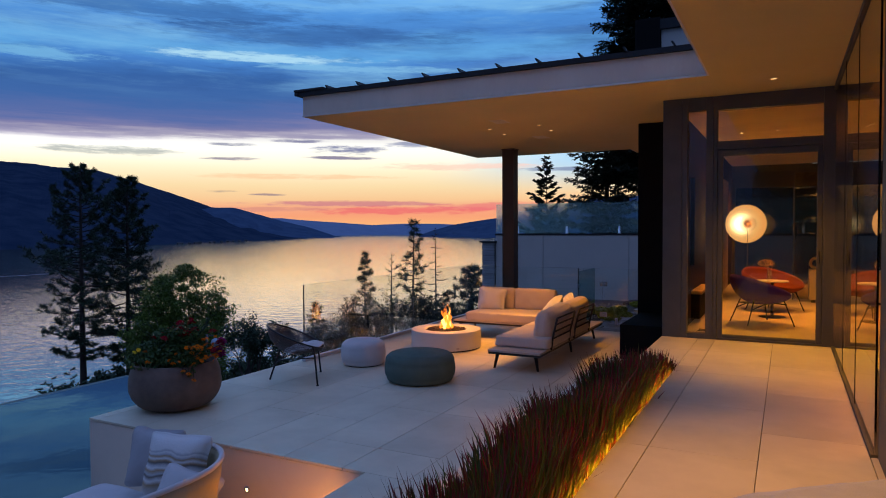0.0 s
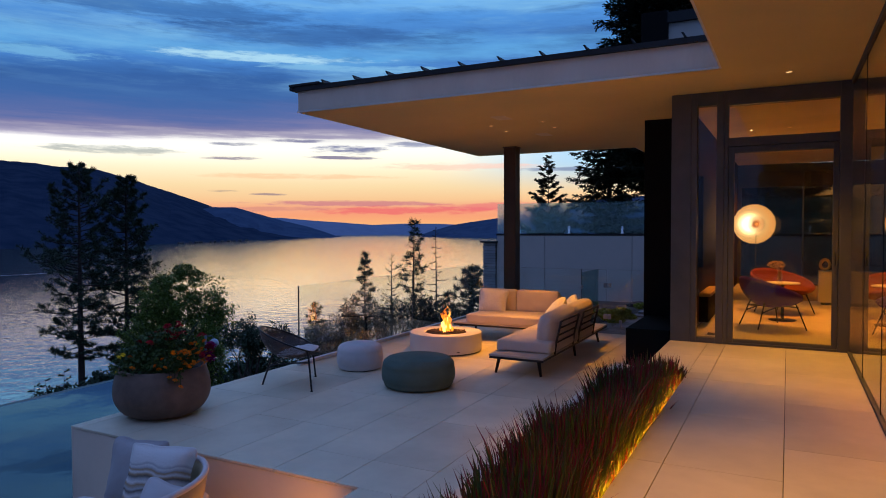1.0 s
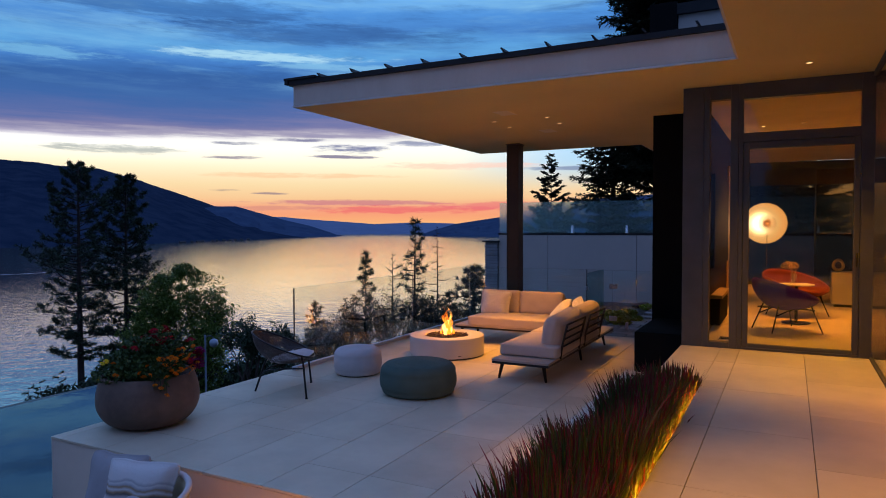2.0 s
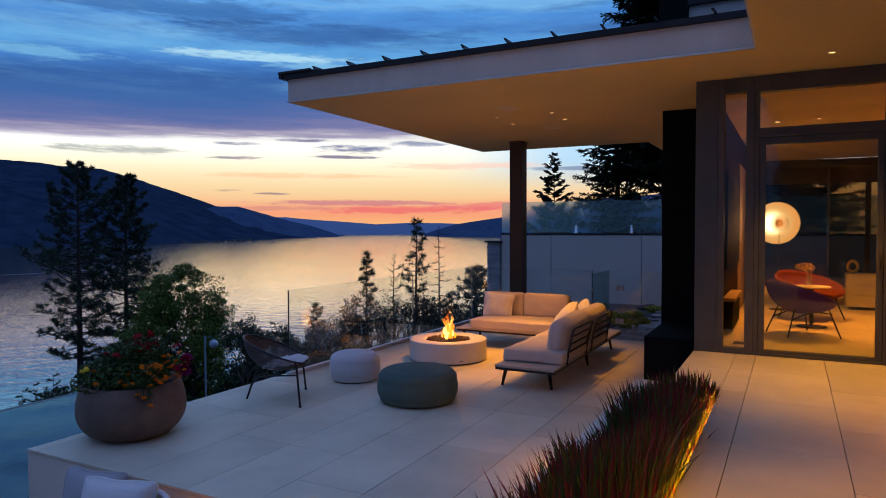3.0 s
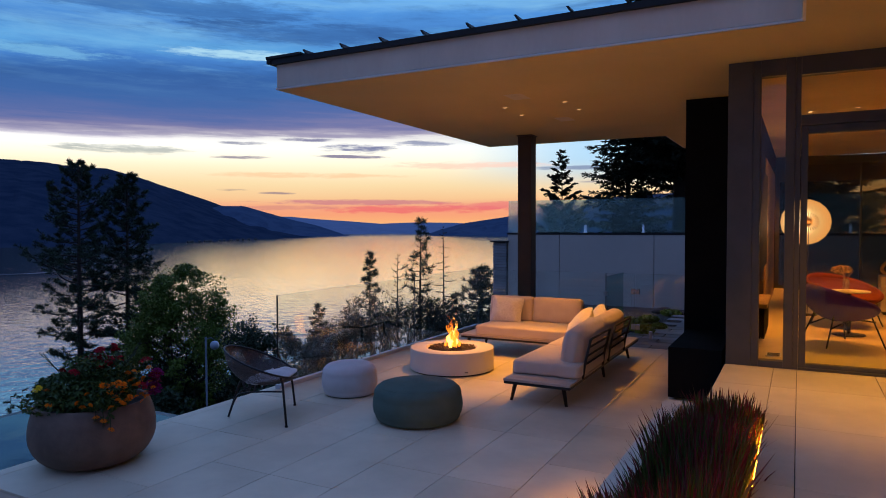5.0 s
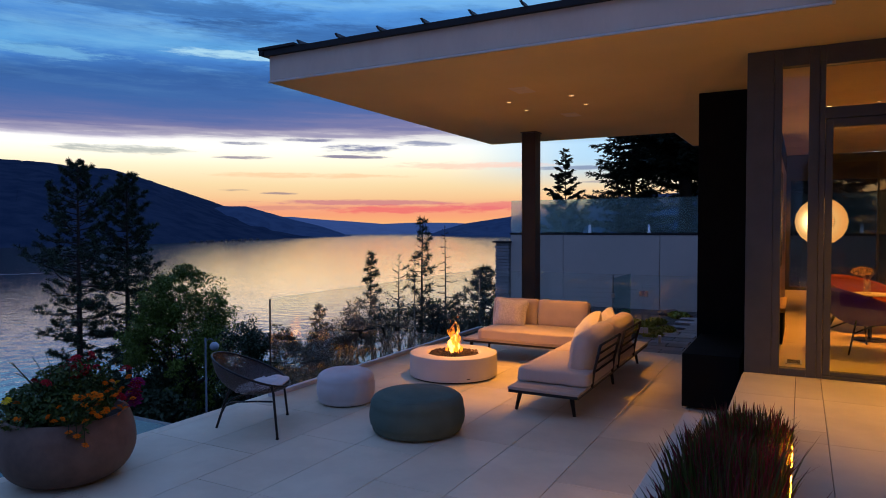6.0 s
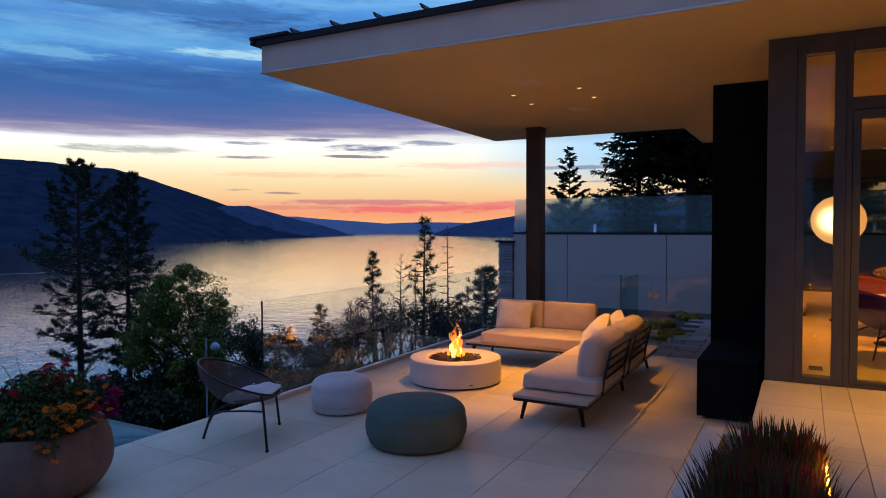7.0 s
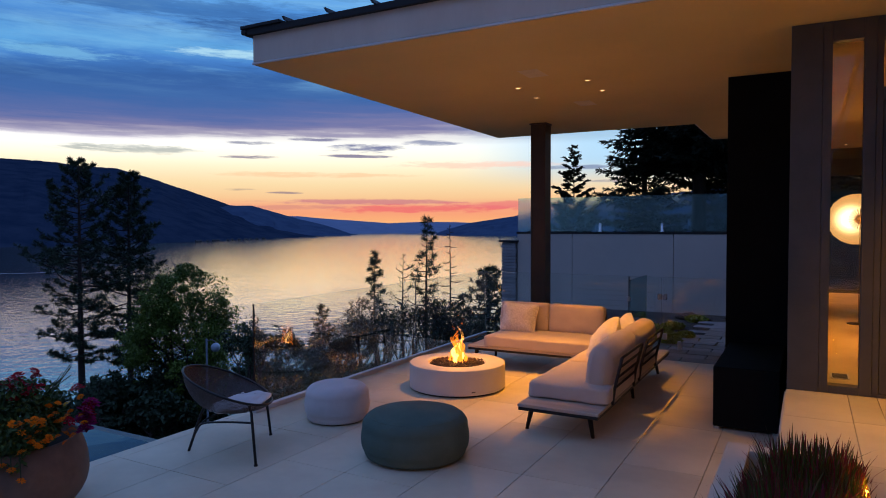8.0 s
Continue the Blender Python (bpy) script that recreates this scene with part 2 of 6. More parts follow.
M["pot"] = pbr("brown_grey_pot", (0.185, 0.112, 0.078), 0.6, second=(0.085, 0.054, 0.040), scale=4.5, fine=24, bump=0.16, bump_scale=50)
M["dark_metal"] = pbr("charcoal_metal", (0.030, 0.028, 0.028), 0.45, 0.5, bump=0.02)
M["plank"] = pbr("pale_teak", (0.46, 0.40, 0.34), 0.6, second=(0.36, 0.30, 0.25), scale=2, fine=20, bump=0.1, stretch=(1, 8, 8))
M["lava"] = pbr("lava_rock", (0.062, 0.028, 0.018), 0.7, second=(0.018, 0.012, 0.010), scale=40, bump=0.6, bump_scale=60)
M["room_wall"] = pbr("room_plaster", (0.22, 0.18, 0.15), 0.8, scale=1)
M["dark_wood"] = pbr("walnut_panel", (0.042, 0.022, 0.012), 0.8, second=(0.028, 0.014, 0.008), rough_var=0.05, scale=2, fine=14, stretch=(1, 8, 1), bump=0.05, spec=0.08)
M["room_ceiling"] = pbr("room_ceiling_paint", (0.76, 0.66, 0.54), 0.8, scale=1)
M["wood"] = pbr("oak_veneer", (0.42, 0.30, 0.19), 0.5, second=(0.33, 0.22, 0.13), scale=2, fine=12, stretch=(1, 1, 8), bump=0.05)
M["orange"] = pbr("orange_fabric", (0.19, 0.034, 0.014), 0.85, scale=5, fine=200, bump=0.2)
M["purple"] = pbr("plum_fabric", (0.11, 0.042, 0.40), 0.9, spec=0.15, scale=5, fine=200, bump=0.2)
M["white"] = pbr("white_lacquer", (0.72, 0.70, 0.66), 0.4, bump=0.0)
M["bark"] = pbr("bark", (0.060, 0.042, 0.032), 0.95, second=(0.03, 0.02, 0.016), scale=3, fine=25, bump=0.6, bump_scale=30)
M["needle"] = leaf_paint("pine_needles", [(0.010, 0.022, 0.012), (0.022, 0.042, 0.018), (0.036, 0.060, 0.024)])
M["spruce"] = leaf_paint("spruce_needles", [(0.006, 0.012, 0.007), (0.012, 0.022, 0.011), (0.020, 0.032, 0.015)])
M["leaf"] = leaf_paint("broad_leaves", [(0.036, 0.060, 0.006), (0.078, 0.120, 0.011), (0.130, 0.185, 0.020)])
M["potleaf"] = leaf_paint("pot_leaves", [(0.012, 0.034, 0.008), (0.034, 0.066, 0.012), (0.080, 0.115, 0.018)], place_scale=8)
M["shrub"] = leaf_paint("shrub_leaves", [(0.010, 0.020, 0.009), (0.019, 0.036, 0.014), (0.032, 0.054, 0.019)])
M["rope"] = pbr("ochre_weave", (0.46, 0.36, 0.22), 0.8, bump=0.4, bump_scale=160)
M["ground"] = pbr("hillside", (0.020, 0.027, 0.012), 0.95, second=(0.034, 0.029, 0.018), scale=0.4, fine=4, bump=0.6, bump_scale=6)


def glass(name, tint=(0.93, 0.97, 0.96), rough=0.0):
    m = bpy.data.materials.new(name)
    m.use_nodes = True
    n = Nodes(m.node_tree)
    n.add("ShaderNodeOutputMaterial", {0: n.add("ShaderNodeBsdfPrincipled", {"Base Color": (*tint, 1), "Roughness": rough, "IOR": 1.5, "Transmission Weight": 1.0}).outputs[0]})
    return m


M["glass"] = glass("clear_glass")
M["teal"] = glass("teal_glass", (0.30, 0.58, 0.58))
M["tinted"] = glass("tinted_glass", (0.31, 0.27, 0.21))
M["bronze_glass"] = glass("bronze_glass", (0.78, 0.62, 0.40))


def thin_glass():
    m = bpy.data.materials.new("thin_glass")
    m.use_nodes = True
    n = Nodes(m.node_tree)
    through_it = n.add("ShaderNodeBsdfTransparent", {"Color": (0.96, 0.97, 0.96, 1)}).outputs[0]
    shine = n.add("ShaderNodeBsdfGlossy", {"Color": (1, 1, 1, 1), "Roughness": 0.03}).outputs[0]
    n.add("ShaderNodeOutputMaterial", {0: n.add("ShaderNodeMixShader", {0: 0.10, 1: through_it, 2: shine}).outputs[0]})
    return m


M["thin_glass"] = thin_glass()


def frosted_paint():
    """Etched glass: part of the light passes softly, part is scattered wide."""
    m = bpy.data.materials.new("frosted_glass")
    m.use_nodes = True
    n = Nodes(m.node_tree)
    clear = n.add("ShaderNodeBsdfPrincipled", {"Base Color": (0.62, 0.97, 0.94, 1), "Roughness": 0.09, "IOR": 1.5, "Transmission Weight": 1.0}).outputs[0]
    milky = n.add("ShaderNodeBsdfTranslucent", {"Color": (0.62, 0.95, 0.95, 1)}).outputs[0]
    n.add("ShaderNodeOutputMaterial", {0: n.add("ShaderNodeMixShader", {0: 0.09, 1: clear, 2: milky}).outputs[0]})
    return m


M["frosted"] = frosted_paint()


def water_paint(name, deep, rough, waves, strength, heading, across=1.0, ior=1.33, swell=0.0, glint=False):
    """Water whose ripples run across the heading."""
    m = bpy.data.materials.new(name)
    m.use_nodes = True
    n = Nodes(m.node_tree)
    place = n.add("ShaderNodeNewGeometry").outputs["Position"]
    c, t = math.cos(radians(heading)), math.sin(radians(heading))
    side = n.add("ShaderNodeVectorMath", {0: place, 1: (c, t, 0)}, operation="DOT_PRODUCT").outputs["Value"]
    along = n.add("ShaderNodeVectorMath", {0: place, 1: (-t, c, 0)}, operation="DOT_PRODUCT").outputs["Value"]
    flat = n.vec(n.math("MULTIPLY", side, across), along)
    height = n.math("ADD", n.noise(flat, waves, 3.0, 0.60, 0.3), n.math("MULTIPLY", n.noise(flat, waves * 0.16, 5.0, 0.6), swell))
    calm = n.step(n.noise(flat, waves * 0.05, 4.0), 0.30, 0.70, 0.75, 1.0)
    if glint:
        # still water in the lee of the western shore, ruffled elsewhere
        lee = n.math("MULTIPLY", n.step(n.math("DIVIDE", side, n.math("MAXIMUM", along, 1.0)), -0.37, -0.54), n.step(along, 330.0, 620.0))
        calm = n.math("MULTIPLY", calm, n.math("SUBTRACT", 1.0, n.math("MULTIPLY", lee, 0.35)))
        rough = n.math("SUBTRACT", rough, n.math("MULTIPLY", lee, rough - 0.07))
    bump = n.add("ShaderNodeBump", {"Strength": n.math("MULTIPLY", calm, strength), "Distance": 0.2, "Height": height}).outputs[0]
    body = n.add("ShaderNodeBsdfPrincipled", {"Base Color": (*deep, 1), "Roughness": rough, "IOR": ior, "Normal": bump}).outputs[0]
    # Added gloss lifts the reflections; its tint paints sunset gold into them.
    skin = n.add("ShaderNodeBsdfGlossy", {"Color": (1, 0.85, 0.68, 1), "Roughness": rough, "Normal": bump}).outputs[0]
    gloss = n.step(n.add("ShaderNodeFresnel", {"IOR": 1.33}).outputs[0], 0.07, 0.34, 0.30, 1.0) if glint else 0.0
    n.add("ShaderNodeOutputMaterial", {0: n.add("ShaderNodeMixShader", {0: gloss, 1: body, 2: skin}).outputs[0]})
    return m


M["lake"] = water_paint("lake_water", (0.030, 0.045, 0.060), 0.10, 0.19, 0.95, 36, 0.9, 1.8, 0.0, True)
M["pool"] = water_paint("pool_water", (0.002, 0.012, 0.030), 0.02, 1.2, 0.012, 0)


# ---- mesh tools ----
def box(bm, x0, x1, y0, y1, z0, z1, bevel=0.0, segments=2):
    made = bmesh.ops.create_cube(bm, size=1)["verts"]
    for v in made:
        v.co = (x0 + (v.co.x + 0.5) * (x1 - x0), y0 + (v.co.y + 0.5) * (y1 - y0), z0 + (v.co.z + 0.5) * (z1 - z0))
    if bevel:
        edges = list({e for v in made for e in v.link_edges})
        bmesh.ops.bevel(bm, geom=edges, offset=bevel, segments=segments, affect="EDGES", profile=0.5)
    return bm


def block(*size, bevel=0.0, segments=2):
    return box(bmesh.new(), *size, bevel=bevel, segments=segments)


def lathe(profile, steps=48, cap=True):
    """Turns (radius, height) pairs about the z axis."""
    bm = bmesh.new()
    rings = []
    for r, z in profile:
        if r < 1e-5:
            rings.append([bm.verts.new((0, 0, z))])
        else:
            rings.append([bm.verts.new((r * math.cos(2 * math.pi * i / steps), r * math.sin(2 * math.pi * i / steps), z)) for i in range(steps)])
    for a, b in zip(rings, rings[1:]):
        for i in range(steps):
            j = (i + 1) % steps
            face = [a[i % len(a)], a[j % len(a)], b[j % len(b)], b[i % len(b)]]
            face = list(dict.fromkeys(face))
            if len(face) > 2:
                bm.faces.new(face)
    bmesh.ops.recalc_face_normals(bm, faces=bm.faces)
    for f in bm.faces:
        f.smooth = True
    return bm


def tube(bm, points, radius, steps=8, closed=False, taper=1.0):
    """A round bar along points."""
    pts = [Vector(p) for p in points]
    rings = []
    count = len(pts)
    up = Vector((0.13, 0.21, 0.97))
    for i, p in enumerate(pts):
        a = pts[(i - 1) % count] if closed or i else p
        b = pts[(i + 1) % count] if closed or i < count - 1 else p
        way = (b - a).normalized()
        side = way.cross(up)
        if side.length < 0.05:
            side = way.cross(Vector((1, 0, 0)))
        side.normalize()
        top = side.cross(way)
        r = radius * (1 + (taper - 1) * i / max(1, count - 1))
        rings.append([bm.verts.new(p + (side * math.cos(2 * math.pi * k / steps) + top * math.sin(2 * math.pi * k / steps)) * r) for k in range(steps)])
    pairs = list(zip(rings, rings[1:])) + ([(rings[-1], rings[0])] if closed else [])
    for a, b in pairs:
        for k in range(steps):
            f = bm.faces.new((a[k], a[(k + 1) % steps], b[(k + 1) % steps], b[k]))
            f.smooth = True
    if not closed:
        bm.faces.new(rings[0])
        bm.faces.new(rings[-1])
    return bm


def curve(points, per=6):
    """A smooth line through points."""
    pts = [Vector(p) for p in points]
    out = []
    for i in range(len(pts) - 1):
        p0, p1, p2, p3 = pts[max(i - 1, 0)], pts[i], pts[i + 1], pts[min(i + 2, len(pts) - 1)]
        for k in range(per):
            t = k / per
            out.append(0.5 * ((2 * p1) + (p2 - p0) * t + (2 * p0 - 5 * p1 + 4 * p2 - p3) * t * t + (3 * p1 - p0 - 3 * p2 + p3) * t ** 3))
    return out + [pts[-1]]


def cushion(wx, wy, wz, radius, puff=0.02, cuts=10, wrinkle=0.004, seed=0.0, pinch=0.0):
    """A stuffed, rounded box about its own centre."""
    bm = bmesh.new()
    bmesh.ops.create_cube(bm, size=2)
    bmesh.ops.subdivide_edges(bm, edges=bm.edges[:], cuts=cuts, use_grid_fill=True)
    half = Vector((wx / 2, wy / 2, wz / 2))
    for v in bm.verts:
        u = v.co.copy()
        p = Vector((u.x * half.x, u.y * half.y, u.z * half.z))
        core = Vector([max(-h + min(radius, h), min(h - min(radius, h), c)) for c, h in zip(p, half)])
        off = p - core
        if off.length > 1e-6:
            lim = Vector([min(radius, h) for h in half])
            n = Vector((off.x / lim.x, off.y / lim.y, off.z / lim.z))
            n.normalize()
            p = core + Vector((n.x * lim.x, n.y * lim.y, n.z * lim.z))
        thin = sorted(((half.x, 0), (half.y, 1), (half.z, 2)))[0][1]
        others = [i for i in range(3) if i != thin]
        swell = (1 - abs(u[others[0]]) ** 3) * (1 - abs(u[others[1]]) ** 3)
        p[thin] += puff * swell * u[thin]
        if pinch:
            edge = max(abs(u[others[0]]), abs(u[others[1]]))
            both = abs(u[others[0]] * u[others[1]])
            p[thin] *= 1 - pinch * edge ** 4
            for i in others:
                p[i] *= 1 - 0.07 * (edge - both)
        p += Vector((1, 1, 1)) * wrinkle * noise.noise(p * 9 + Vector((seed, seed * 2, seed)))
        v.co = p
    for f in bm.faces:
        f.smooth = True
    return bm


def shifted(bm, m):
    bmesh.ops.transform(bm, matrix=m, verts=bm.verts)
    return bm


def mesh_of(bm, name, material):
    data = bpy.data.meshes.new(name)
    bm.normal_update()
    bm.to_mesh(data)
    bm.free()
    data.materials.append(material)
    return data


def part(name, bm, material, parent=None, label=""):
    """Links a bmesh (or a mesh) as one object under a thing or a part."""
    data = bm if isinstance(bm, bpy.types.Mesh) else mesh_of(bm, name, material)
    ob = new(name, data)
    ob.parent = parent
    return tagged(ob, label)


def thing(name, label, category, m=None, group="", kind=""):
    ob = new(name)
    ob.empty_display_size = 0.1
    if m is not None:
        ob.matrix_world = m
    return tagged(ob, label, category, group, kind)


def setting(name, bm, material, label, category):
    return tagged(part(name, bm, material), label, category, kind="structure")


def loose(name, verts, faces, material, parent=None, label="", kind=""):
    data = bpy.data.meshes.new(name)
    data.from_pydata(verts, [], faces)
    data.materials.append(material)
    ob = new(name, data)
    ob.parent = parent
    return tagged(ob, label, kind=kind)


def pane(name, bm, parent, label="", material=None):
    ob = part(name, bm, material or M["glass"], parent, label)
    ob.visible_shadow = False
    return ob


# ---- land, lake and mountains ----
LAKE = -36.0


def ground_height(x, y):
    """The hillside: level by the house, then falling to the lake on the west and north-west."""
    s = max(-(x + 6.4), 0.0) * 0.88 + max(y - 22.5, 0.0) * 0.42 * (1 if x < -3 else 0.3)
    z = -2.0 - 0.36 * s if s > 0 else (-0.06 if y < 16.8 else -1.9)
    if 0 < s < 1.5:
        z = -0.06 - (1.94 + 0.36 * s) * s / 1.5
    if x < -6.4 and y < 8:
        z -= 1.6
    z += 0.6 * noise.noise(Vector((x * 0.06, y * 0.06, 0))) * min(1, s / 6)
    return max(z, LAKE - 3)


def land():
    xs = [-4600, -2500, -1200, -600, -300] + [-200 + 5 * i for i in range(30)] + [-50 + 1.0 * i for i in range(45)] + [-5.9, -5.4, -3, 0, 4, 9, 20, 50, 150, 600, 2000, 4600]
    ys = [-4600, -2000, -600, -150, -50, -20, -8, 0, 4, 8, 10, 12] + [14 + 1.5 * i for i in range(30)] + [60 + 6 * i for i in range(25)] + [250, 400, 900, 2000, 4600]
    xs.sort(), ys.sort()
    verts = [(x, y, min(ground_height(x, y), -1.7) if (-6.2 < x < 8 and y < 17) else ground_height(x, y)) for y in ys for x in xs]
    n = len(xs)
    faces = [(j * n + i, j * n + i + 1, (j + 1) * n + i + 1, (j + 1) * n + i) for j in range(len(ys) - 1) for i in range(n - 1)]
    ob = loose("ground", verts, faces, M["ground"])
    for p in ob.data.polygons:
        p.use_smooth = True
    tagged(ob, "dark grassy hillside sloping down to the lake", "ground", kind="structure")


land()
lake_bm = bmesh.new()
for x0, x1, y0, y1 in [(-4700, 4700, -4700, 4700)]:
    q = [lake_bm.verts.new((a, b, LAKE)) for a, b in ((x0, y0), (x1, y0), (x1, y1), (x0, y1))]
    lake_bm.faces.new(q)
setting("water", lake_bm, M["lake"], "calm lake mirroring the sunset sky", "lake")

M["foam"] = pbr("foam", (0.55, 0.60, 0.68), 0.9, second=(0.30, 0.36, 0.44), scale=0.05, fine=0.8, bump=0)
wake = bmesh.new()
row = []
for k in range(41):
    a = radians(53 + 14 * k / 40)
    d = 660 + 14 * math.sin(k * 0.21)
    half = 1.6 * math.sin(math.pi * (k + 0.5) / 41) ** 0.5 * (0.7 + 0.3 * math.sin(k * 1.7))
    row.append([wake.verts.new((-math.sin(a) * r2, math.cos(a) * r2, LAKE + 0.06)) for r2 in (d - half, d + half)])
for p, q in zip(row, row[1:]):
    wake.faces.new((p[0], p[1], q[1], q[0]))
setting("wake", wake, M["foam"], "thin pale boat wake on the lake", "wake")


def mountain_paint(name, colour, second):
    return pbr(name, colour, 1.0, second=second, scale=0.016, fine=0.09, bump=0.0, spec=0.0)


# Air haze is painted into the slopes: bluer and paler with distance.
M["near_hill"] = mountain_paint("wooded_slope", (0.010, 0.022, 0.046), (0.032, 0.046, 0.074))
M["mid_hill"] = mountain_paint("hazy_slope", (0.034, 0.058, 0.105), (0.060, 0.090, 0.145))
M["far_hill"] = mountain_paint("hazed_far_slope", (0.15, 0.19, 0.28), (0.18, 0.22, 0.31))


def ridge(name, material, line, label, rough=1.0, behind=500.0):
    """A range along a line of (heading, ridge elevation, shore distance) in degrees and metres."""
    verts, faces = [], []
    steps, rows = 150, 14
    for i in range(steps + 1):
        u = i / steps * (len(line) - 1)
        k = min(int(u), len(line) - 2)
        f = u - k
        f = f * f * (3 - 2 * f) * 0.5 + f * 0.5
        head, up, far = [a + (b - a) * f for a, b in zip(line[k], line[k + 1])]
        way = Vector((-math.sin(radians(head)), math.cos(radians(head)), 0))
        top = max(2.0, (far + behind) * math.tan(radians(up)) + 1.9 - LAKE)
        top *= 1 + 0.035 * rough * noise.noise(Vector((i * 0.13, 3.3, len(name)))) + 0.012 * rough * noise.noise(Vector((i * 0.9, 7.7, 1.0)))
        for j in range(rows + 1):
            v = j / rows
            wobble = 60 * noise.noise(Vector((i * 0.11, j * 0.33, 2.0))) * math.sin(math.pi * v)
            p = way * (far + behind * v + wobble)
            height = top * (v ** 0.85) * (1 + 0.10 * noise.noise(Vector((i * 0.21, j * 0.5, 9.0))) * (1 - v))
            verts.append((p.x, p.y, LAKE - 1 + height))
        p = way * (far + behind * 1.6)
        verts.append((p.x, p.y, LAKE - 5))
    n = rows + 2
    for i in range(steps):
        for j in range(n - 1):
            faces.append((i * n + j, (i + 1) * n + j, (i + 1) * n + j + 1, i * n + j + 1))
    ob = loose(name, verts, faces, material)
    tagged(ob, label, "mountain", kind="structure")
    return ob


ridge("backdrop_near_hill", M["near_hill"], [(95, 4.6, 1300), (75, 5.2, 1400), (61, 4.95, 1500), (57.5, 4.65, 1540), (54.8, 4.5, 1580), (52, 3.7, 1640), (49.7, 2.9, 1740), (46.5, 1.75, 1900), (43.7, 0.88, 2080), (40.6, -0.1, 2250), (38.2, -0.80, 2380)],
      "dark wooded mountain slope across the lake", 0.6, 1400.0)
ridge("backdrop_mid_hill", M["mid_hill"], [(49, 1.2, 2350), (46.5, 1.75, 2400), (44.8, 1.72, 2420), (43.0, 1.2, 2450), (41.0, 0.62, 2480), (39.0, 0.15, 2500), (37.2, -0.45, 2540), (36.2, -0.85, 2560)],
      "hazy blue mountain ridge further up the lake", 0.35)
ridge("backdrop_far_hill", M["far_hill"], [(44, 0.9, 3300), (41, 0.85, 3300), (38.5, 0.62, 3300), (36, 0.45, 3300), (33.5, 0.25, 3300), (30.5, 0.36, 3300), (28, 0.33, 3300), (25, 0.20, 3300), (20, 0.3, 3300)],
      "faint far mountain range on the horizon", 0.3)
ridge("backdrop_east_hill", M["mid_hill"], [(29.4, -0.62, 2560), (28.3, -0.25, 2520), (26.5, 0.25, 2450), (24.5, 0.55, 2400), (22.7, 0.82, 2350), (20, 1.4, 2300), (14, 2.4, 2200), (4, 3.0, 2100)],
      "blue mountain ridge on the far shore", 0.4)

ridge("backdrop_headland", M["near_hill"], [(23.95, -1.78, 1180), (23.5, -1.50, 1170), (22.6, -1.32, 1150), (20, -1.1, 1120)],
      "low dark wooded headland on the lake", 1.0, 60.0)

M["far_wall"] = pbr("far_plaster", (0.045, 0.05, 0.06), 0.8, bump=0.0)
r = random.Random(14)
for k in range(12):
    a = 43.9 + 5.6 * (k + 0.7 * r.random()) / 12
    d = 2080 + (a - 43.7) * (1740 - 2080) / 6.0 - 12
    home = thing("house", "tiny pale house on the far lake shore", "house", pose(-math.sin(radians(a)) * d, math.cos(radians(a)) * d, LAKE - 0.5, 0, 0, a + r.uniform(-25, 25)), "shore houses")
    wide, tall = r.uniform(5, 9), r.uniform(2.6, 3.6)
    part("wall", block(-wide / 2, wide / 2, -4, 4, 0, tall), M["far_wall"], home)
    gable = bmesh.new()
    pts = [gable.verts.new(p) for p in ((-wide / 2 - 0.4, -4.5, tall), (wide / 2 + 0.4, -4.5, tall), (wide / 2 + 0.4, 4.5, tall), (-wide / 2 - 0.4, 4.5, tall), (-wide / 2 - 0.4, 0, tall + 2.2), (wide / 2 + 0.4, 0, tall + 2.2))]
    for q in ((0, 1, 5, 4), (2, 3, 4, 5), (1, 2, 5), (3, 0, 4), (3, 2, 1, 0)):
        gable.faces.new([pts[i] for i in q])
    part("roof", gable, M["roof"], home)


# ---- terrace, steps, planter, pool ----
EDGE_W, EDGE_S, EDGE_N = -5.83, 3.40, 11.23
PITCH = 0.603
COLS = [-3.3 + PITCH * k for k in range(-4, 4)]

body = bmesh.new()
box(body, EDGE_W + 0.01, -1.20, EDGE_S + 0.01, EDGE_N - 0.005, -2.0, -0.026)
box(body, -2.44, -1.20, -5.0, EDGE_S + 0.01, -2.0, -0.026)
box(body, -1.20, -0.97, 6.1, EDGE_N - 0.005, -2.0, -0.026)
terrace = setting("terrace_floor", body, M["grout"], "pale large-format porcelain terrace paving", "terrace")
upper_body = bmesh.new()
box(upper_body, -0.96, 0.93, 6.12, 7.92, -1.0, UPPER - 0.026)
box(upper_body, -0.52, 0.93, -5.0, 6.12, -1.0, UPPER - 0.026)
box(upper_body, 0.93, 6.0, -5.0, 7.92, -1.0, UPPER - 0.030)
upper = setting("walkway_floor", upper_body, M["grout"], "raised pale stone walkway along the glass wall", "walkway")
cladding = bmesh.new()
box(cladding, EDGE_W + 0.0085, -2.4705, EDGE_S - 0.015, EDGE_S + 0.008, -1.2, -0.030)
box(cladding, EDGE_W - 0.02, EDGE_W + 0.008, EDGE_S - 0.015, EDGE_N, -2.2, -0.030)
box(cladding, -2.470, -2.445, -5.0, EDGE_S - 0.016, -1.2, -0.030)
setting("wall_terrace", cladding, M["stone"], "pale stone cladding below the terrace edge", "wall")
risers = bmesh.new()
box(risers, -0.985, -0.962, 6.11, 7.89, -0.02, UPPER - 0.027)
box(risers, -0.962, -0.535, 6.095, 6.118, 0.0, UPPER - 0.027)
setting("wall_walkway", risers, M["stone"], "pale stone riser of the raised walkway", "wall")

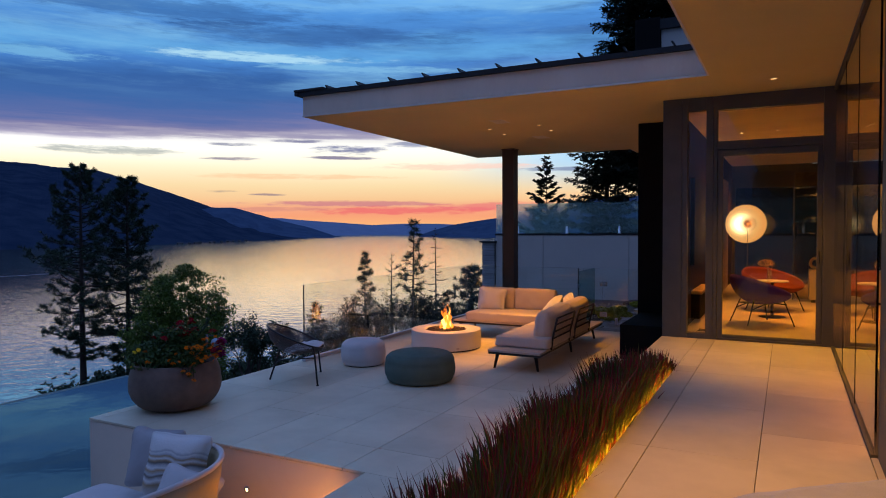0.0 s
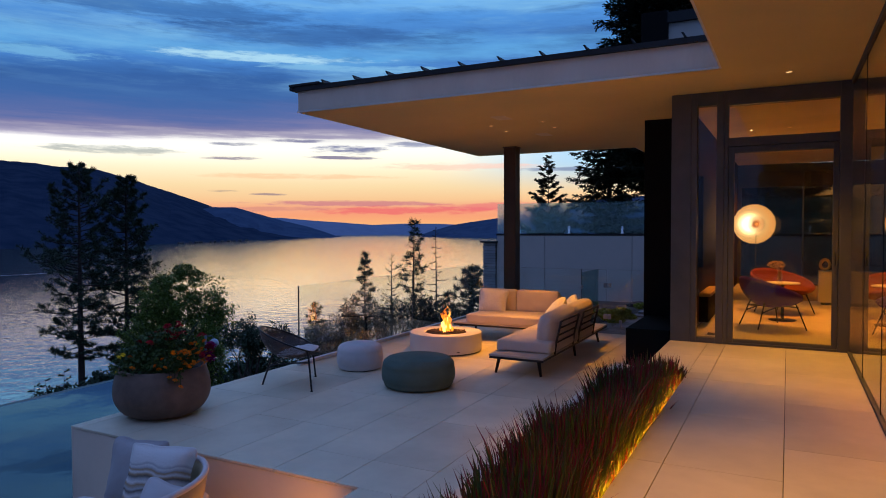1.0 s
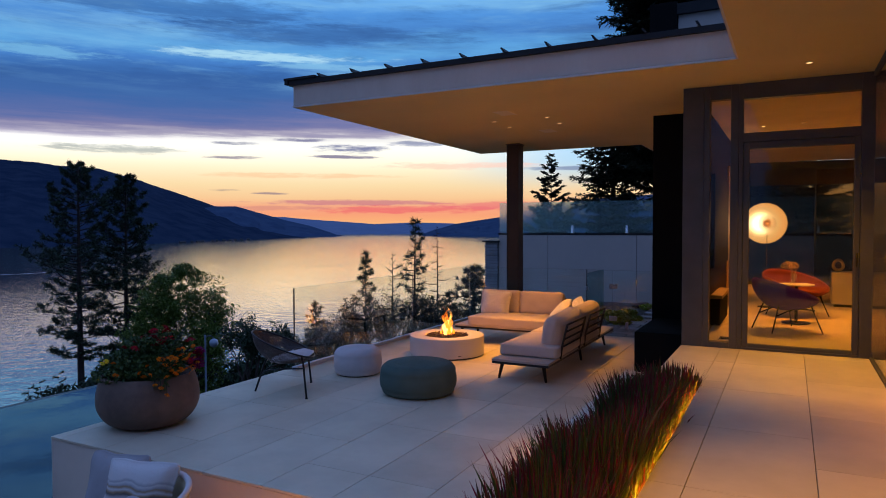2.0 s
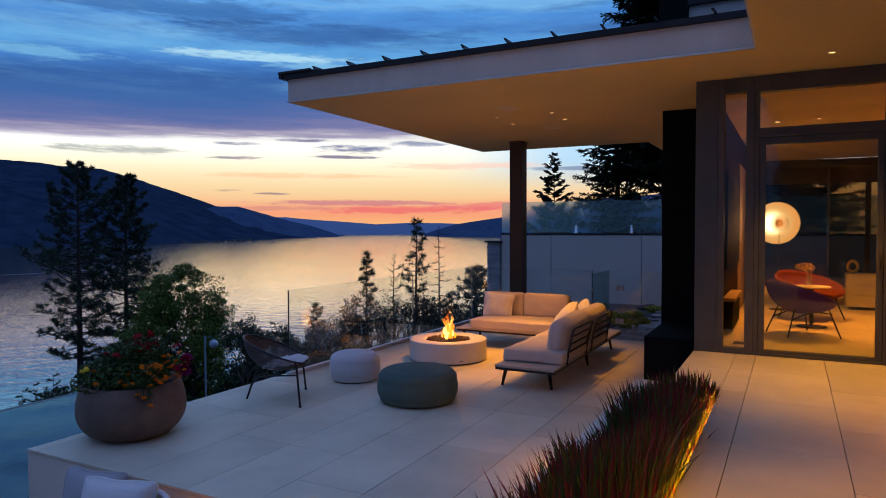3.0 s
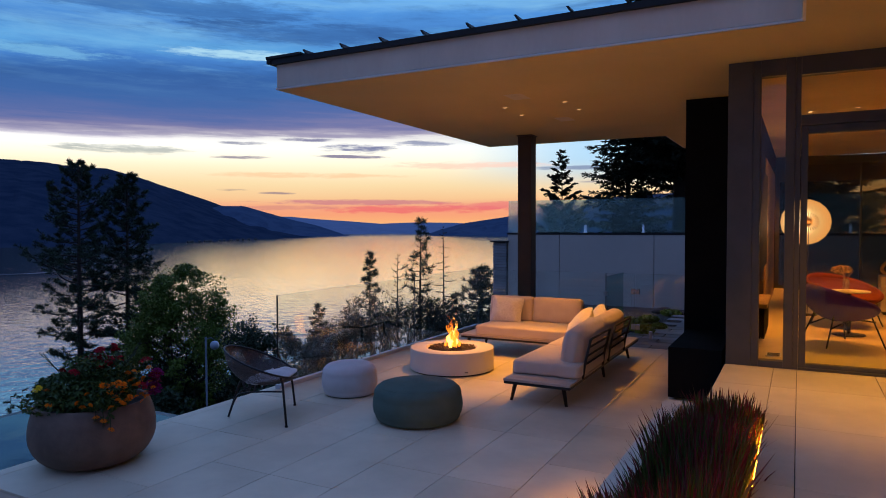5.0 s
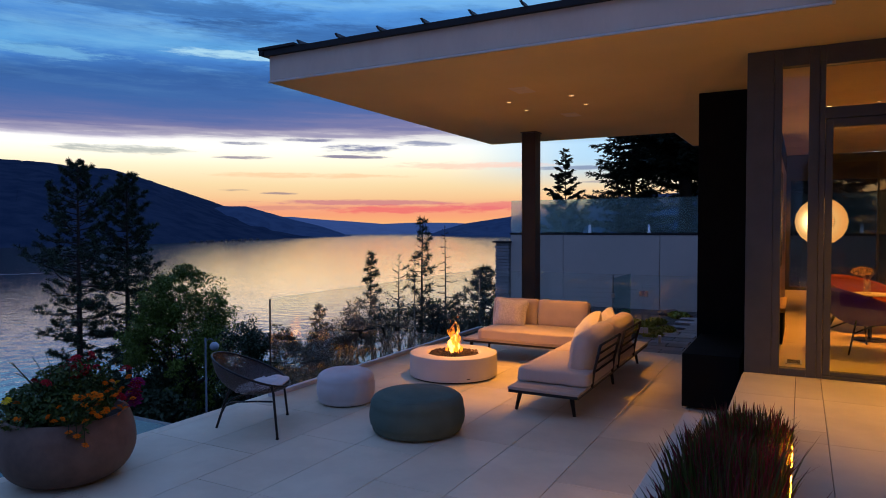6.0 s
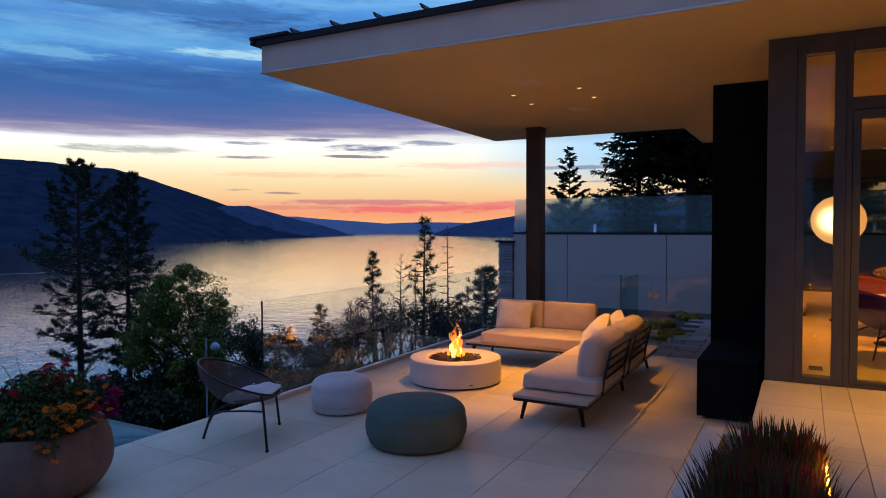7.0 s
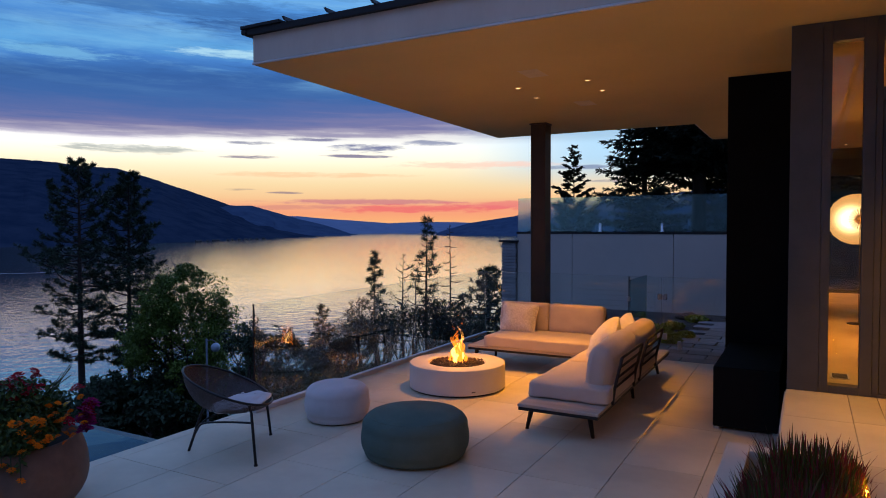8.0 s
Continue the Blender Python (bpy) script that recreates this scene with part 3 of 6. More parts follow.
# planter box beside the walkway, with the strip light under the walkway's lip
planter = thing("planter_box", "white stone planter trough beside the raised walkway", "planter")
part("planter_wall", block(-1.258, -1.125, -4.5, 6.215, 0.06, 0.506, bevel=0.006), M["stone"], planter)
part("planter_end", block(-1.124, -0.992, 6.085, 6.215, 0.06, 0.504, bevel=0.006), M["stone"], planter)
part("planter_base", block(-1.195, -0.99, -4.5, 6.19, 0.0, 0.058), M["grout"], planter)
part("soil", block(-1.124, -0.545, -4.5, 6.084, 0.06, 0.32), M["soil"], planter)
M["strip"] = glow("strip_glow", (1.0, 0.35, 0.016), 52.0)
strip = thing("strip_light", "warm strip light under the walkway edge", "strip light")
part("diffuser", block(-0.543, -0.5205, -4.4, 5.85, UPPER - 0.062, UPPER - 0.040), M["strip"], strip)
sconce = thing("step_light", "small round warm step light in the planter wall", "step light", pose(-1.2585, 4.98, 0.22), "step lights")
trim = part("ring", shifted(lathe([(0.016, 0.0), (0.028, 0.0), (0.028, 0.006), (0.016, 0.008)], 20), pose(0, 0, 0, 0, -90)), M["chrome"], sconce)
M["sconce_glow"] = glow("sconce_glow", (1.0, 0.55, 0.18), 6.0)
part("lens", shifted(lathe([(0.0, 0.004), (0.016, 0.004)], 16), pose(0, 0, 0, 0, -90)), M["sconce_glow"], trim, "small glowing lens")


def grass(x0, x1, y0, y1, z, count, seed, short=1.0, arch=0.05):
    """Upright blades of red-tipped grass; a few arch far over the rim."""
    r = random.Random(seed)
    verts, faces = [], []
    for _ in range(count):
        x, y = r.uniform(x0, x1), r.uniform(y0, y1)
        end = min(1.0, max(0.0, (y - 4.2) / 1.8))
        if x < x0 + 0.09 * end and x1 - x0 > 0.2:
            continue
        edge = min(1.0, min(x - x0, x1 - x) / 0.12 + 0.45)
        tall = (0.27 + 0.30 * r.random() ** 0.7) * (0.74 + 0.26 * edge)
        tall *= 0.88 + 0.40 * noise.noise(Vector((x * 2.5, y * 1.4, 0)))
        tall *= short * (1.2 - 0.36 * end)
        lean, turn = r.gauss(0, 0.135), r.uniform(0, 6.28)
        if r.random() < arch:
            lean *= 2.3
            tall *= 1.1
        ex = 0.30 * (x - (x0 + x1) / 2) * tall
        if x > x1 - 0.10:
            ex += r.uniform(-0.03, 0.035)
            if r.random() < 0.006:
                ex += r.uniform(0.10, 0.22)
                tall *= 1.15
        if x < x0 + 0.12:
            ex -= r.random() ** 2 * 0.11
        width = r.uniform(0.0045, 0.0110)
        dx, dy = math.cos(turn), math.sin(turn)
        px, py = -dy * width, dx * width
        b = len(verts)
        for s, wide in ((0, 0.8), (0.45, 1.0), (0.8, 0.6)):
            off = lean * tall * s * s
            cx, cy, cz = x + dx * off + ex * s * s, y + dy * off, z + tall * s * (1 - 0.30 * abs(lean) * s)
            verts += [(cx - px * wide, cy - py * wide, cz), (cx + px * wide, cy + py * wide, cz)]
        off = lean * tall
        verts.append((x + dx * off + ex, y + dy * off, z + tall * (1 - 0.30 * abs(lean))))
        faces += [(b, b + 1, b + 3, b + 2), (b + 2, b + 3, b + 5, b + 4), (b + 4, b + 5, b + 6)]
    return verts, faces


def grass_paint():
    m = bpy.data.materials.new("red_tipped_grass")
    m.use_nodes = True
    n = Nodes(m.node_tree)
    geo = n.add("ShaderNodeNewGeometry")
    grown = n.add("ShaderNodeAttribute")
    grown.attribute_name = "along"
    chance = geo.outputs["Random Per Island"]
    mark = n.math("ADD", n.math("MULTIPLY", grown.outputs["Fac"], 0.90), n.math("MULTIPLY", n.math("SUBTRACT", chance, 0.5), 0.50))
    # Gold at the blade foot paints in the strip light's glow.
    shade = n.ramp(mark, [(0, (0.280, 0.200, 0.028, 1)), (0.20, (0.130, 0.175, 0.030, 1)), (0.64, (0.075, 0.115, 0.024, 1)), (0.82, (0.090, 0.026, 0.020, 1)), (1.0, (0.150, 0.011, 0.026, 1))])
    shade = n.add("ShaderNodeHueSaturation", {"Value": n.step(chance, 0, 1, 0.6, 1.3), "Color": shade}).outputs[0]
    skin = n.add("ShaderNodeBsdfPrincipled", {"Base Color": shade, "Roughness": 0.55, "Specular IOR Level": 0.3}).outputs[0]
    thin = n.add("ShaderNodeBsdfTranslucent", {"Color": shade}).outputs[0]
    n.add("ShaderNodeOutputMaterial", {0: n.add("ShaderNodeMixShader", {0: 0.35, 1: skin, 2: thin}).outputs[0]})
    return m


M["grass"] = grass_paint()
v, f = grass(-1.090, -0.585, 0.5, 6.05, 0.28, 9800, 11, 0.97)
for more in (grass(-0.64, -0.572, 0.5, 6.08, 0.30, 2000, 12, 0.74, 0.02), grass(-0.575, -0.549, 0.5, 6.06, 0.30, 1000, 13, 0.49, 0.03), grass(-0.625, -0.547, 5.45, 6.06, 0.30, 520, 14, 0.74, 0.02)):
    f += [tuple(i + len(v) for i in q) for q in more[1]]
    v += more[0]
blades = loose("ornamental_grass", v, f, M["grass"])
along = blades.data.attributes.new("along", "FLOAT", "POINT")
along.data.foreach_set("value", [(0.0, 0.0, 0.45, 0.45, 0.8, 0.8, 1.0)[i % 7] for i in range(len(v))])
tagged(blades, "dense red-tipped ornamental grass in the planter trough", "grass", kind="stuff")

# infinity pool and the sunken patio beside it
WATER = -0.72
M["pool_tile"] = pbr("dark_pool_tile", (0.03, 0.045, 0.055), 0.4, bump=0.02)
basin = bmesh.new()
box(basin, -10.15, -10.0, -3.0, 7.06, -2.2, WATER - 0.008)
box(basin, -10.0, EDGE_W - 0.02, 6.93, 7.06, -2.2, WATER - 0.008)
box(basin, -10.0, EDGE_W - 0.021, -3.0, 6.93, -2.2, -2.0)
box(basin, EDGE_W - 0.02, EDGE_W + 0.16, -3.0, EDGE_S - 0.02, -2.2, WATER - 0.03)
setting("pool_basin", basin, M["pool_tile"], "dark-edged infinity pool shell", "pool")
setting("pool_water", block(-9.998, EDGE_W - 0.024, -3.0, 6.928, -1.2, WATER), M["pool"], "still dark blue pool water", "water")
patio = bmesh.new()
box(patio, EDGE_W + 0.162, -2.472, -5.0, EDGE_S - 0.02, -1.5, -0.80)
setting("patio_floor", patio, M["stone"], "sunken stone patio beside the pool", "patio")

# ---- roof, soffit, column and chimney ----
OUT = [(-5.74, 6.68), (-0.32, 6.68), (-0.32, -5.2), (6.6, -5.2), (6.6, 17.7), (-0.96, 17.7), (-0.96, 15.3), (-2.45, 15.3), (-2.45, 13.08), (-5.89, 13.05)]


def slab(outline, z0, z1, grow=0.0):
    bm = bmesh.new()
    pts = []
    count = len(outline)
    for i, (x, y) in enumerate(outline):
        a = Vector(outline[i - 1])
        b = Vector((x, y))
        c = Vector(outline[(i + 1) % count])
        n1 = Vector(((b - a).y, -(b - a).x)).normalized()
        n2 = Vector(((c - b).y, -(c - b).x)).normalized()
        shift = (n1 + n2) / max(0.3, 1 + n1.dot(n2))
        pts.append(b - shift * -grow)
    low = [bm.verts.new((p.x, p.y, z0)) for p in pts]
    top = [bm.verts.new((p.x, p.y, z1)) for p in pts]
    bm.faces.new(low[::-1])
    bm.faces.new(top)
    for i in range(count):
        j = (i + 1) % count
        bm.faces.new((low[i], low[j], top[j], top[i]))
    bmesh.ops.recalc_face_normals(bm, faces=bm.faces)
    return bm


setting("ceiling", slab(OUT, SOFFIT, SOFFIT + 0.03, grow=-0.012), M["soffit"], "warm plastered soffit of the deep roof overhang", "soffit")
roof = thing("canopy_roof", "flat overhanging roof with pale fascia and dark metal edge", "roof", kind="structure")
part("fascia", slab(OUT, SOFFIT - 0.006 + 0.036, 3.790), M["fascia"], roof, "pale stucco fascia")
part("drip_trim", slab(OUT, SOFFIT + 0.004, SOFFIT + 0.024, grow=0.010), M["white"], roof, "pale metal drip trim")
part("metal_edge", slab(OUT, 3.791, 3.850, grow=0.045), M["roof"], roof, "dark metal roof edge")
part("corner_cap", block(-5.855, -5.34, 6.615, 7.2, 3.8515, 3.886, bevel=0.006), M["roof"], roof, "raised metal corner cap")
part("gutter_end", block(-5.850, -5.786, 6.62, 13.0, 3.800, 3.850, bevel=0.01), M["roof"], roof)
seam = block(-0.012, 0.012, -0.055, 6.2, 0, 0.035)
for v in seam.verts:
    if v.co.y < 0 and v.co.z > 0.02:
        v.co.x -= 0.030
        v.co.z += 0.012
seam = mesh_of(seam, "seam", M["roof"])
for i in range(10):
    part("seam", seam, None, roof).location = (-5.252 + 0.511 * i, 6.66, 3.852)

column = thing("column", "brown steel column carrying the roof", "column")
part("shaft", block(-0.105, 0.105, -0.12, 0.12, 0.02, SOFFIT - 0.021, bevel=0.004), M["post"], column)
part("flange", block(-0.122, -0.106, -0.125, 0.125, 0.02, SOFFIT - 0.021), M["post"], column)
part("flange", block(0.106, 0.122, -0.125, 0.125, 0.02, SOFFIT - 0.021), M["post"], column)
part("cap_plate", block(-0.14, 0.14, -0.14, 0.14, SOFFIT - 0.020, SOFFIT - 0.002), M["post"], column)
part("base_plate", block(-0.14, 0.14, -0.14, 0.14, 0.0, 0.019), M["post"], column)
column.location = (-4.60, 11.81, 0)

stack = thing("chimney", "black outdoor fireplace chimney with a low hearth block", "chimney", kind="structure")
part("flue", block(-1.62, -1.00, 9.65, 10.5, 0.0, SOFFIT - 0.002), M["black"], stack)
part("hearth", block(-1.578, -1.03, 8.21, 9.648, 0.025, 0.578, bevel=0.008), M["black"], stack)
for x in (-1.55, -1.06):
    part("hearth_foot", block(x - 0.025, x + 0.025, 8.23, 8.29, 0.0, 0.0245), M["chrome"], stack, "small steel foot")
part("flue_top", block(-1.70, -1.32, 9.75, 10.6, 3.852, 5.12), M["black"], stack)
roof_box = thing("roof_housing", "pale roof housing with a dark cap", "roof housing", kind="structure")
part("panel", block(-1.31, -0.35, 9.8, 10.7, 3.852, 4.93), M["wall"], roof_box)
part("cap", block(-1.319, -0.3, 9.74, 10.75, 4.931, 5.08), M["roof"], roof_box)

# ---- house walls and glazing ----
F = 7.91
window = thing("window_1", "tall bronze-framed glazed corner with a door and a narrow fixed light", "window", kind="structure")


def bar(name, x0, x1, z0, z1, y0=F - 0.03, y1=F + 0.09, mat="frame", bevel=0.003):
    return part(name, block(x0, x1, y0, y1, z0, z1, bevel=bevel), M[mat], window)


TOP = SOFFIT - 0.002
BOT = UPPER + 0.0
bar("wall_pier", -0.968, -0.742, BOT, TOP, F - 0.035, F + 0.10)
bar("frame_post", -0.741, -0.675, BOT, TOP)
bar("frame_post", -0.458, -0.376, BOT, TOP)
bar("frame_post", -0.375, -0.329, BOT, TOP, F - 0.022)
bar("frame_post", 0.800, 0.930, BOT, TOP, F - 0.035, F + 0.10)
bar("frame_head", -0.674, -0.459, 3.34, TOP)
bar("frame_head", -0.328, 0.799, 3.325, TOP)
bar("frame_sill", -0.674, -0.459, BOT, 0.575)
bar("frame_sill", -0.328, 0.799, BOT, 0.535)
bar("transom", -0.328, 0.799, 2.845, 2.945)
pane("pane", block(-0.676, -0.457, F + 0.03, F + 0.042, 0.573, 3.342), window)
pane("pane", block(-0.330, 0.801, F + 0.03, F + 0.042, 2.943, 3.327), window)
door = thing("door_1", "closed bronze-framed glass terrace door", "door", kind="structure")
for x0, x1, z0, z1 in [(-0.326, -0.266, 0.538, 2.842), (0.742, 0.797, 0.538, 2.842), (-0.265, 0.741, 2.766, 2.842), (-0.265, 0.741, 0.538, 0.575)]:
    part("leaf_frame", block(x0, x1, F - 0.012, F + 0.06, z0, z1, bevel=0.004), M["frame"], door)
pane("pane", block(-0.267, 0.743, F + 0.02, F + 0.032, 0.573, 2.768), door)
handle = bmesh.new()
tube(handle, [(0.768, F - 0.02, 1.48), (0.768, F - 0.065, 1.48), (0.768, F - 0.065, 1.62)], 0.009)
part("handle", handle, M["dark_metal"], door)

# sliding glass wall along the walkway
slider = thing("window_2", "nearly frameless sliding glass wall along the walkway", "window", kind="structure")
GX = 0.915
part("floor_track", block(GX - 0.018, GX + 0.09, 3.80, F - 0.037, UPPER - 0.002, UPPER + 0.018, bevel=0.003), M["frame"], slider)
part("head_track", block(GX - 0.018, GX + 0.09, 3.80, F - 0.037, SOFFIT - 0.05, TOP), M["frame"], slider)
part("jamb", block(GX + 0.02, GX + 0.30, 3.42, 3.79, UPPER - 0.002, TOP, bevel=0.004), M["frame"], slider)
for y0, y1, dx in [(3.80, 5.10, 0.0), (5.106, 6.42, 0.0), (6.426, F - 0.04, 0.0)]:
    pane("pane", block(GX + dx, GX + dx + 0.012, y0, y1, UPPER + 0.010, SOFFIT - 0.04), slider)
for y in (5.10, 6.42):
    part("edge_seal", block(GX - 0.003, GX + 0.015, y - 0.001, y + 0.007, UPPER + 0.018, SOFFIT - 0.05), M["dark_metal"], slider)

# the room inside
setting("room_floor", block(-0.94, 6.0, F + 0.10, 17.2, UPPER - 0.30, UPPER - 0.012), M["tile"], "pale tiled floor of the sitting room", "floor")
setting("room_floor_east", block(1.25, 6.0, -5.0, F + 0.098, UPPER - 0.029, UPPER - 0.012), M["tile"], "pale tiled floor of the open-plan room", "floor")
setting("room_ceiling", block(-0.80, 6.0, F + 0.11, 17.2, 3.395, 3.42), M["room_ceiling"], "warm white room ceiling", "ceiling")
setting("room_ceiling_east", block(GX + 0.32, 6.0, -5.0, F + 0.108, 3.40, 3.42), M["room_ceiling"], "warm white room ceiling", "ceiling")
setting("wall_west", block(-0.96, -0.80, F + 0.102, 17.35, UPPER - 0.3, TOP), M["dark_wood"], "dark walnut-panelled side wall of the room", "wall")
setting("wall_east", block(6.0, 6.2, -5.2, 17.35, UPPER - 1.3, TOP), M["room_wall"], "plain plastered wall out of view, added to close off the house", "wall")
# Unseen wall added behind the camera; it keeps blue skylight off the walkway.
setting("wall_south", block(-0.50, 6.0, -5.2, -5.0, UPPER - 1.3, TOP), M["room_wall"], "plain plastered wall out of view, added to close off the house", "wall")
back = thing("window_3", "wide dark-framed window at the back of the room", "window", kind="structure")
for x0, x1 in [(-0.80, -0.72), (1.40, 1.50), (3.7, 3.8), (5.9, 6.0)]:
    part("frame_post", block(x0, x1, 17.2, 17.32, UPPER - 0.012, 3.39), M["frame"], back)
part("frame_sill", block(-0.72, 5.9, 17.21, 17.31, UPPER - 0.012, UPPER + 0.06), M["frame"], back)
part("frame_head", block(-0.72, 5.9, 17.21, 17.31, 2.85, 3.39), M["frame"], back)
for x0, x1 in [(-0.72, 1.40), (1.50, 3.7), (3.8, 5.9)]:
    pane("pane", block(x0 - 0.01, x1 + 0.01, 17.25, 17.262, UPPER + 0.05, 2.86), back, material=M["tinted"])


# ---- lights and grilles in the soffit ----
M["grille"] = pbr("grille_cloth", (0.80, 0.70, 0.46), 0.8, scale=4, bump=0.2, bump_scale=300)
M["lit"] = glow("downlight_glow", (1.0, 0.62, 0.26), 7.0)
M["lit_soft"] = glow("downlight_glow_soft", (1.0, 0.60, 0.24), 2.2)
M["lit_dim"] = glow("downlight_glow_dim", (1.0, 0.62, 0.28), 2.0)


def downlight(x, y, z, lit, label, group):
    ob = thing("downlight", label, "downlight", pose(x, y, z), group)
    ring = part("trim_ring", lathe([(0.030, -0.001), (0.047, -0.001), (0.049, -0.004), (0.045, -0.007), (0.032, -0.007), (0.030, -0.001)], 24), M["soffit"], ob)
    part("lens", lathe([(0.0, -0.003), (0.029, -0.003)], 20), lit, ring, "small glowing lens")
    return ob


for x, y in DOWNLIGHTS:
    downlight(x, y, SOFFIT, M["lit_dim"], "small recessed warm downlight in the soffit", "soffit downlights")
for x, y in WALK_LIGHTS:
    downlight(x, y, SOFFIT, M["lit_soft"], "recessed warm downlight over the walkway", "walkway downlights")
for x, y in [(-0.22, 10.75), (0.30, 10.67), (1.5, 10.9), (2.5, 5.0), (-0.22, 16.5)]:
    downlight(x, y, 3.395, M["lit_dim"] if x == 0.30 else M["lit"], "recessed warm downlight in the room ceiling", "room downlights")
for x, y, wx, wy in [(-3.425, 8.415, 0.22, 0.36), (-3.45, 10.38, 0.22, 0.35)]:
    g = thing("speaker_grille", "flush soffit-coloured grille panel", "grille", pose(x, y, SOFFIT), "soffit grilles")
    part("panel", block(-wx / 2, wx / 2, -wy / 2, wy / 2, -0.004, -0.001, bevel=0.0015), M["grille"], g)


# ---- furniture on the terrace ----
def seat_base(parent, x0, x1, y0, y1, legs):
    part("platform", block(x0, x1, y0, y1, 0.262, 0.290, bevel=0.006), M["plank"], parent, "pale slab top")
    part("frame", block(x0 + 0.006, x1 - 0.006, y0 + 0.006, y1 - 0.006, 0.232, 0.2605, bevel=0.004), M["dark_metal"], parent, "dark metal rim")
    for x, y, dx, dy in legs:
        bm = bmesh.new()
        tube(bm, [(x - dx * 0.9, y - dy * 0.9, 0.232), (x, y, 0.004)], 0.027, 8, taper=0.6)
        leg = part("leg", bm, M["dark_metal"], parent)
        part("foot_pad", shifted(lathe([(0.0, 0.0), (0.017, 0.0), (0.018, 0.006), (0.0, 0.008)], 12), pose(x, y, 0)), M["lava"], leg, "black rubber foot pad")
        bm = bmesh.new()
        tube(bm, [(x - dx * 0.9 - dx * 3, y - dy * 0.9, 0.222), (x - dx * 0.9, y - dy * 0.9, 0.222)], 0.014, 6)
        part("leg_bracket", bm, M["dark_metal"], parent)


def back_frame(parent, length, m):
    """A slatted metal backrest, leaning out, along local x."""
    for s in (0.03, length - 0.03):
        bm = bmesh.new()
        tube(bm, [m @ Vector((s, 0.0, 0.27)), m @ Vector((s, 0.02, 0.42)), m @ Vector((s, 0.085, 0.70))], 0.014, 8)
        part("back_post", bm, M["dark_metal"], parent)
    for z in (0.42, 0.515, 0.61, 0.70):
        y = 0.02 + (z - 0.42) / 0.28 * 0.065
        bm = bmesh.new()
        tube(bm, [m @ Vector((0.03, y, z)), m @ Vector((length - 0.03, y, z))], 0.0115, 6)
        part("back_rail", bm, M["dark_metal"], parent)


def soft(name, parent, size, m, material, label="", seed=1.0, radius=0.06, puff=0.02, cuts=10, pinch=0.0, wrinkle=0.008):
    return part(name, shifted(cushion(*size, radius, puff, cuts, wrinkle, seed, pinch), m), material, parent, label)


long_sofa = thing("sofa", "long low sofa with beige cushions and dark slatted metal back", "sofa", group="sectional sofa")
seat_base(long_sofa, -3.085, -2.352, 7.16, 10.42, [(-3.085, 7.40, -0.05, -0.03), (-2.47, 7.41, 0.05, -0.03), (-2.47, 8.95, 0.04, 0.0), (-2.47, 10.30, 0.05, 0.03), (-3.06, 10.30, -0.05, 0.03)])
soft("seat_cushion", long_sofa, (0.752, 1.10, 0.15), pose(-2.712, 7.965, 0.366), M["fabric"], seed=2, radius=0.035, puff=0.012, cuts=14)
soft("seat_cushion", long_sofa, (0.752, 1.02, 0.15), pose(-2.712, 9.03, 0.366), M["fabric"], seed=3, radius=0.035, puff=0.012, cuts=14)
for y in (7.56, 8.615):
    back_frame(long_sofa, 0.87, pose(-2.345, y + 0.87, 0, 0, 0, -90))
soft("back_cushion", long_sofa, (0.21, 0.98, 0.45), pose(-2.465, 8.02, 0.580, 3, 9, 0), M["fabric"], seed=4, radius=0.085, puff=0.035, cuts=16, wrinkle=0.010)
soft("back_cushion", long_sofa, (0.21, 0.98, 0.45), pose(-2.465, 9.015, 0.585, 1, 9, 0), M["fabric"], seed=5, radius=0.085, puff=0.035, cuts=16, wrinkle=0.010)
for y, seed in ((8.02, 4), (9.015, 5)):
    seam_line = bmesh.new()
    tube(seam_line, [pose(-2.465, y, 0.580 if seed == 4 else 0.585, 3 if seed == 4 else 1, 9, 0) @ Vector((0.060 * sx, 0.488 * sy, z)) for sx, sy, z in ((-1, -1, -0.12), (-1, -1.004, 0.09), (-1, -0.985, 0.165), (1, -0.985, 0.165), (1, -1.004, 0.09), (1, -1, -0.12))], 0.002, 5)
    part("piping", seam_line, M["fabric"], long_sofa.children[-1 if seed == 5 else -2], "stitched cushion seam")

short_sofa = thing("sofa", "short sofa section with beige cushions beside the fire pit", "sofa", group="sectional sofa")
seat_base(short_sofa, -4.80, -3.09, 9.575, 10.45, [(-4.74, 9.66, -0.04, -0.03), (-4.74, 10.36, -0.04, 0.03), (-3.26, 9.66, 0.04, -0.03), (-3.26, 10.36, 0.04, 0.03)])
soft("seat_cushion", short_sofa, (1.455, 0.74, 0.15), pose(-3.822, 9.920, 0.364), M["fabric"], seed=6, radius=0.03, puff=0.014, cuts=16)
back_frame(short_sofa, 1.45, pose(-4.60, 10.40, 0))
soft("back_cushion", short_sofa, (0.71, 0.15, 0.40), pose(-4.275, 10.335, 0.612, -9, 0, 0), M["fabric"], seed=7, radius=0.045, puff=0.022, cuts=14)
soft("back_cushion", short_sofa, (0.755, 0.15, 0.40), pose(-3.535, 10.335, 0.612, -9, 0, 0), M["fabric"], seed=8, radius=0.045, puff=0.022, cuts=14)


def pillow(label, size, m, seed, material=None):
    ob = thing("throw_pillow", label, "pillow", m, "throw pillows")
    soft("cover", ob, size, Matrix.Identity(4), material or M["pillow"], seed=seed, radius=0.05, puff=0.035, cuts=14, pinch=0.75, wrinkle=0.010)
    return ob


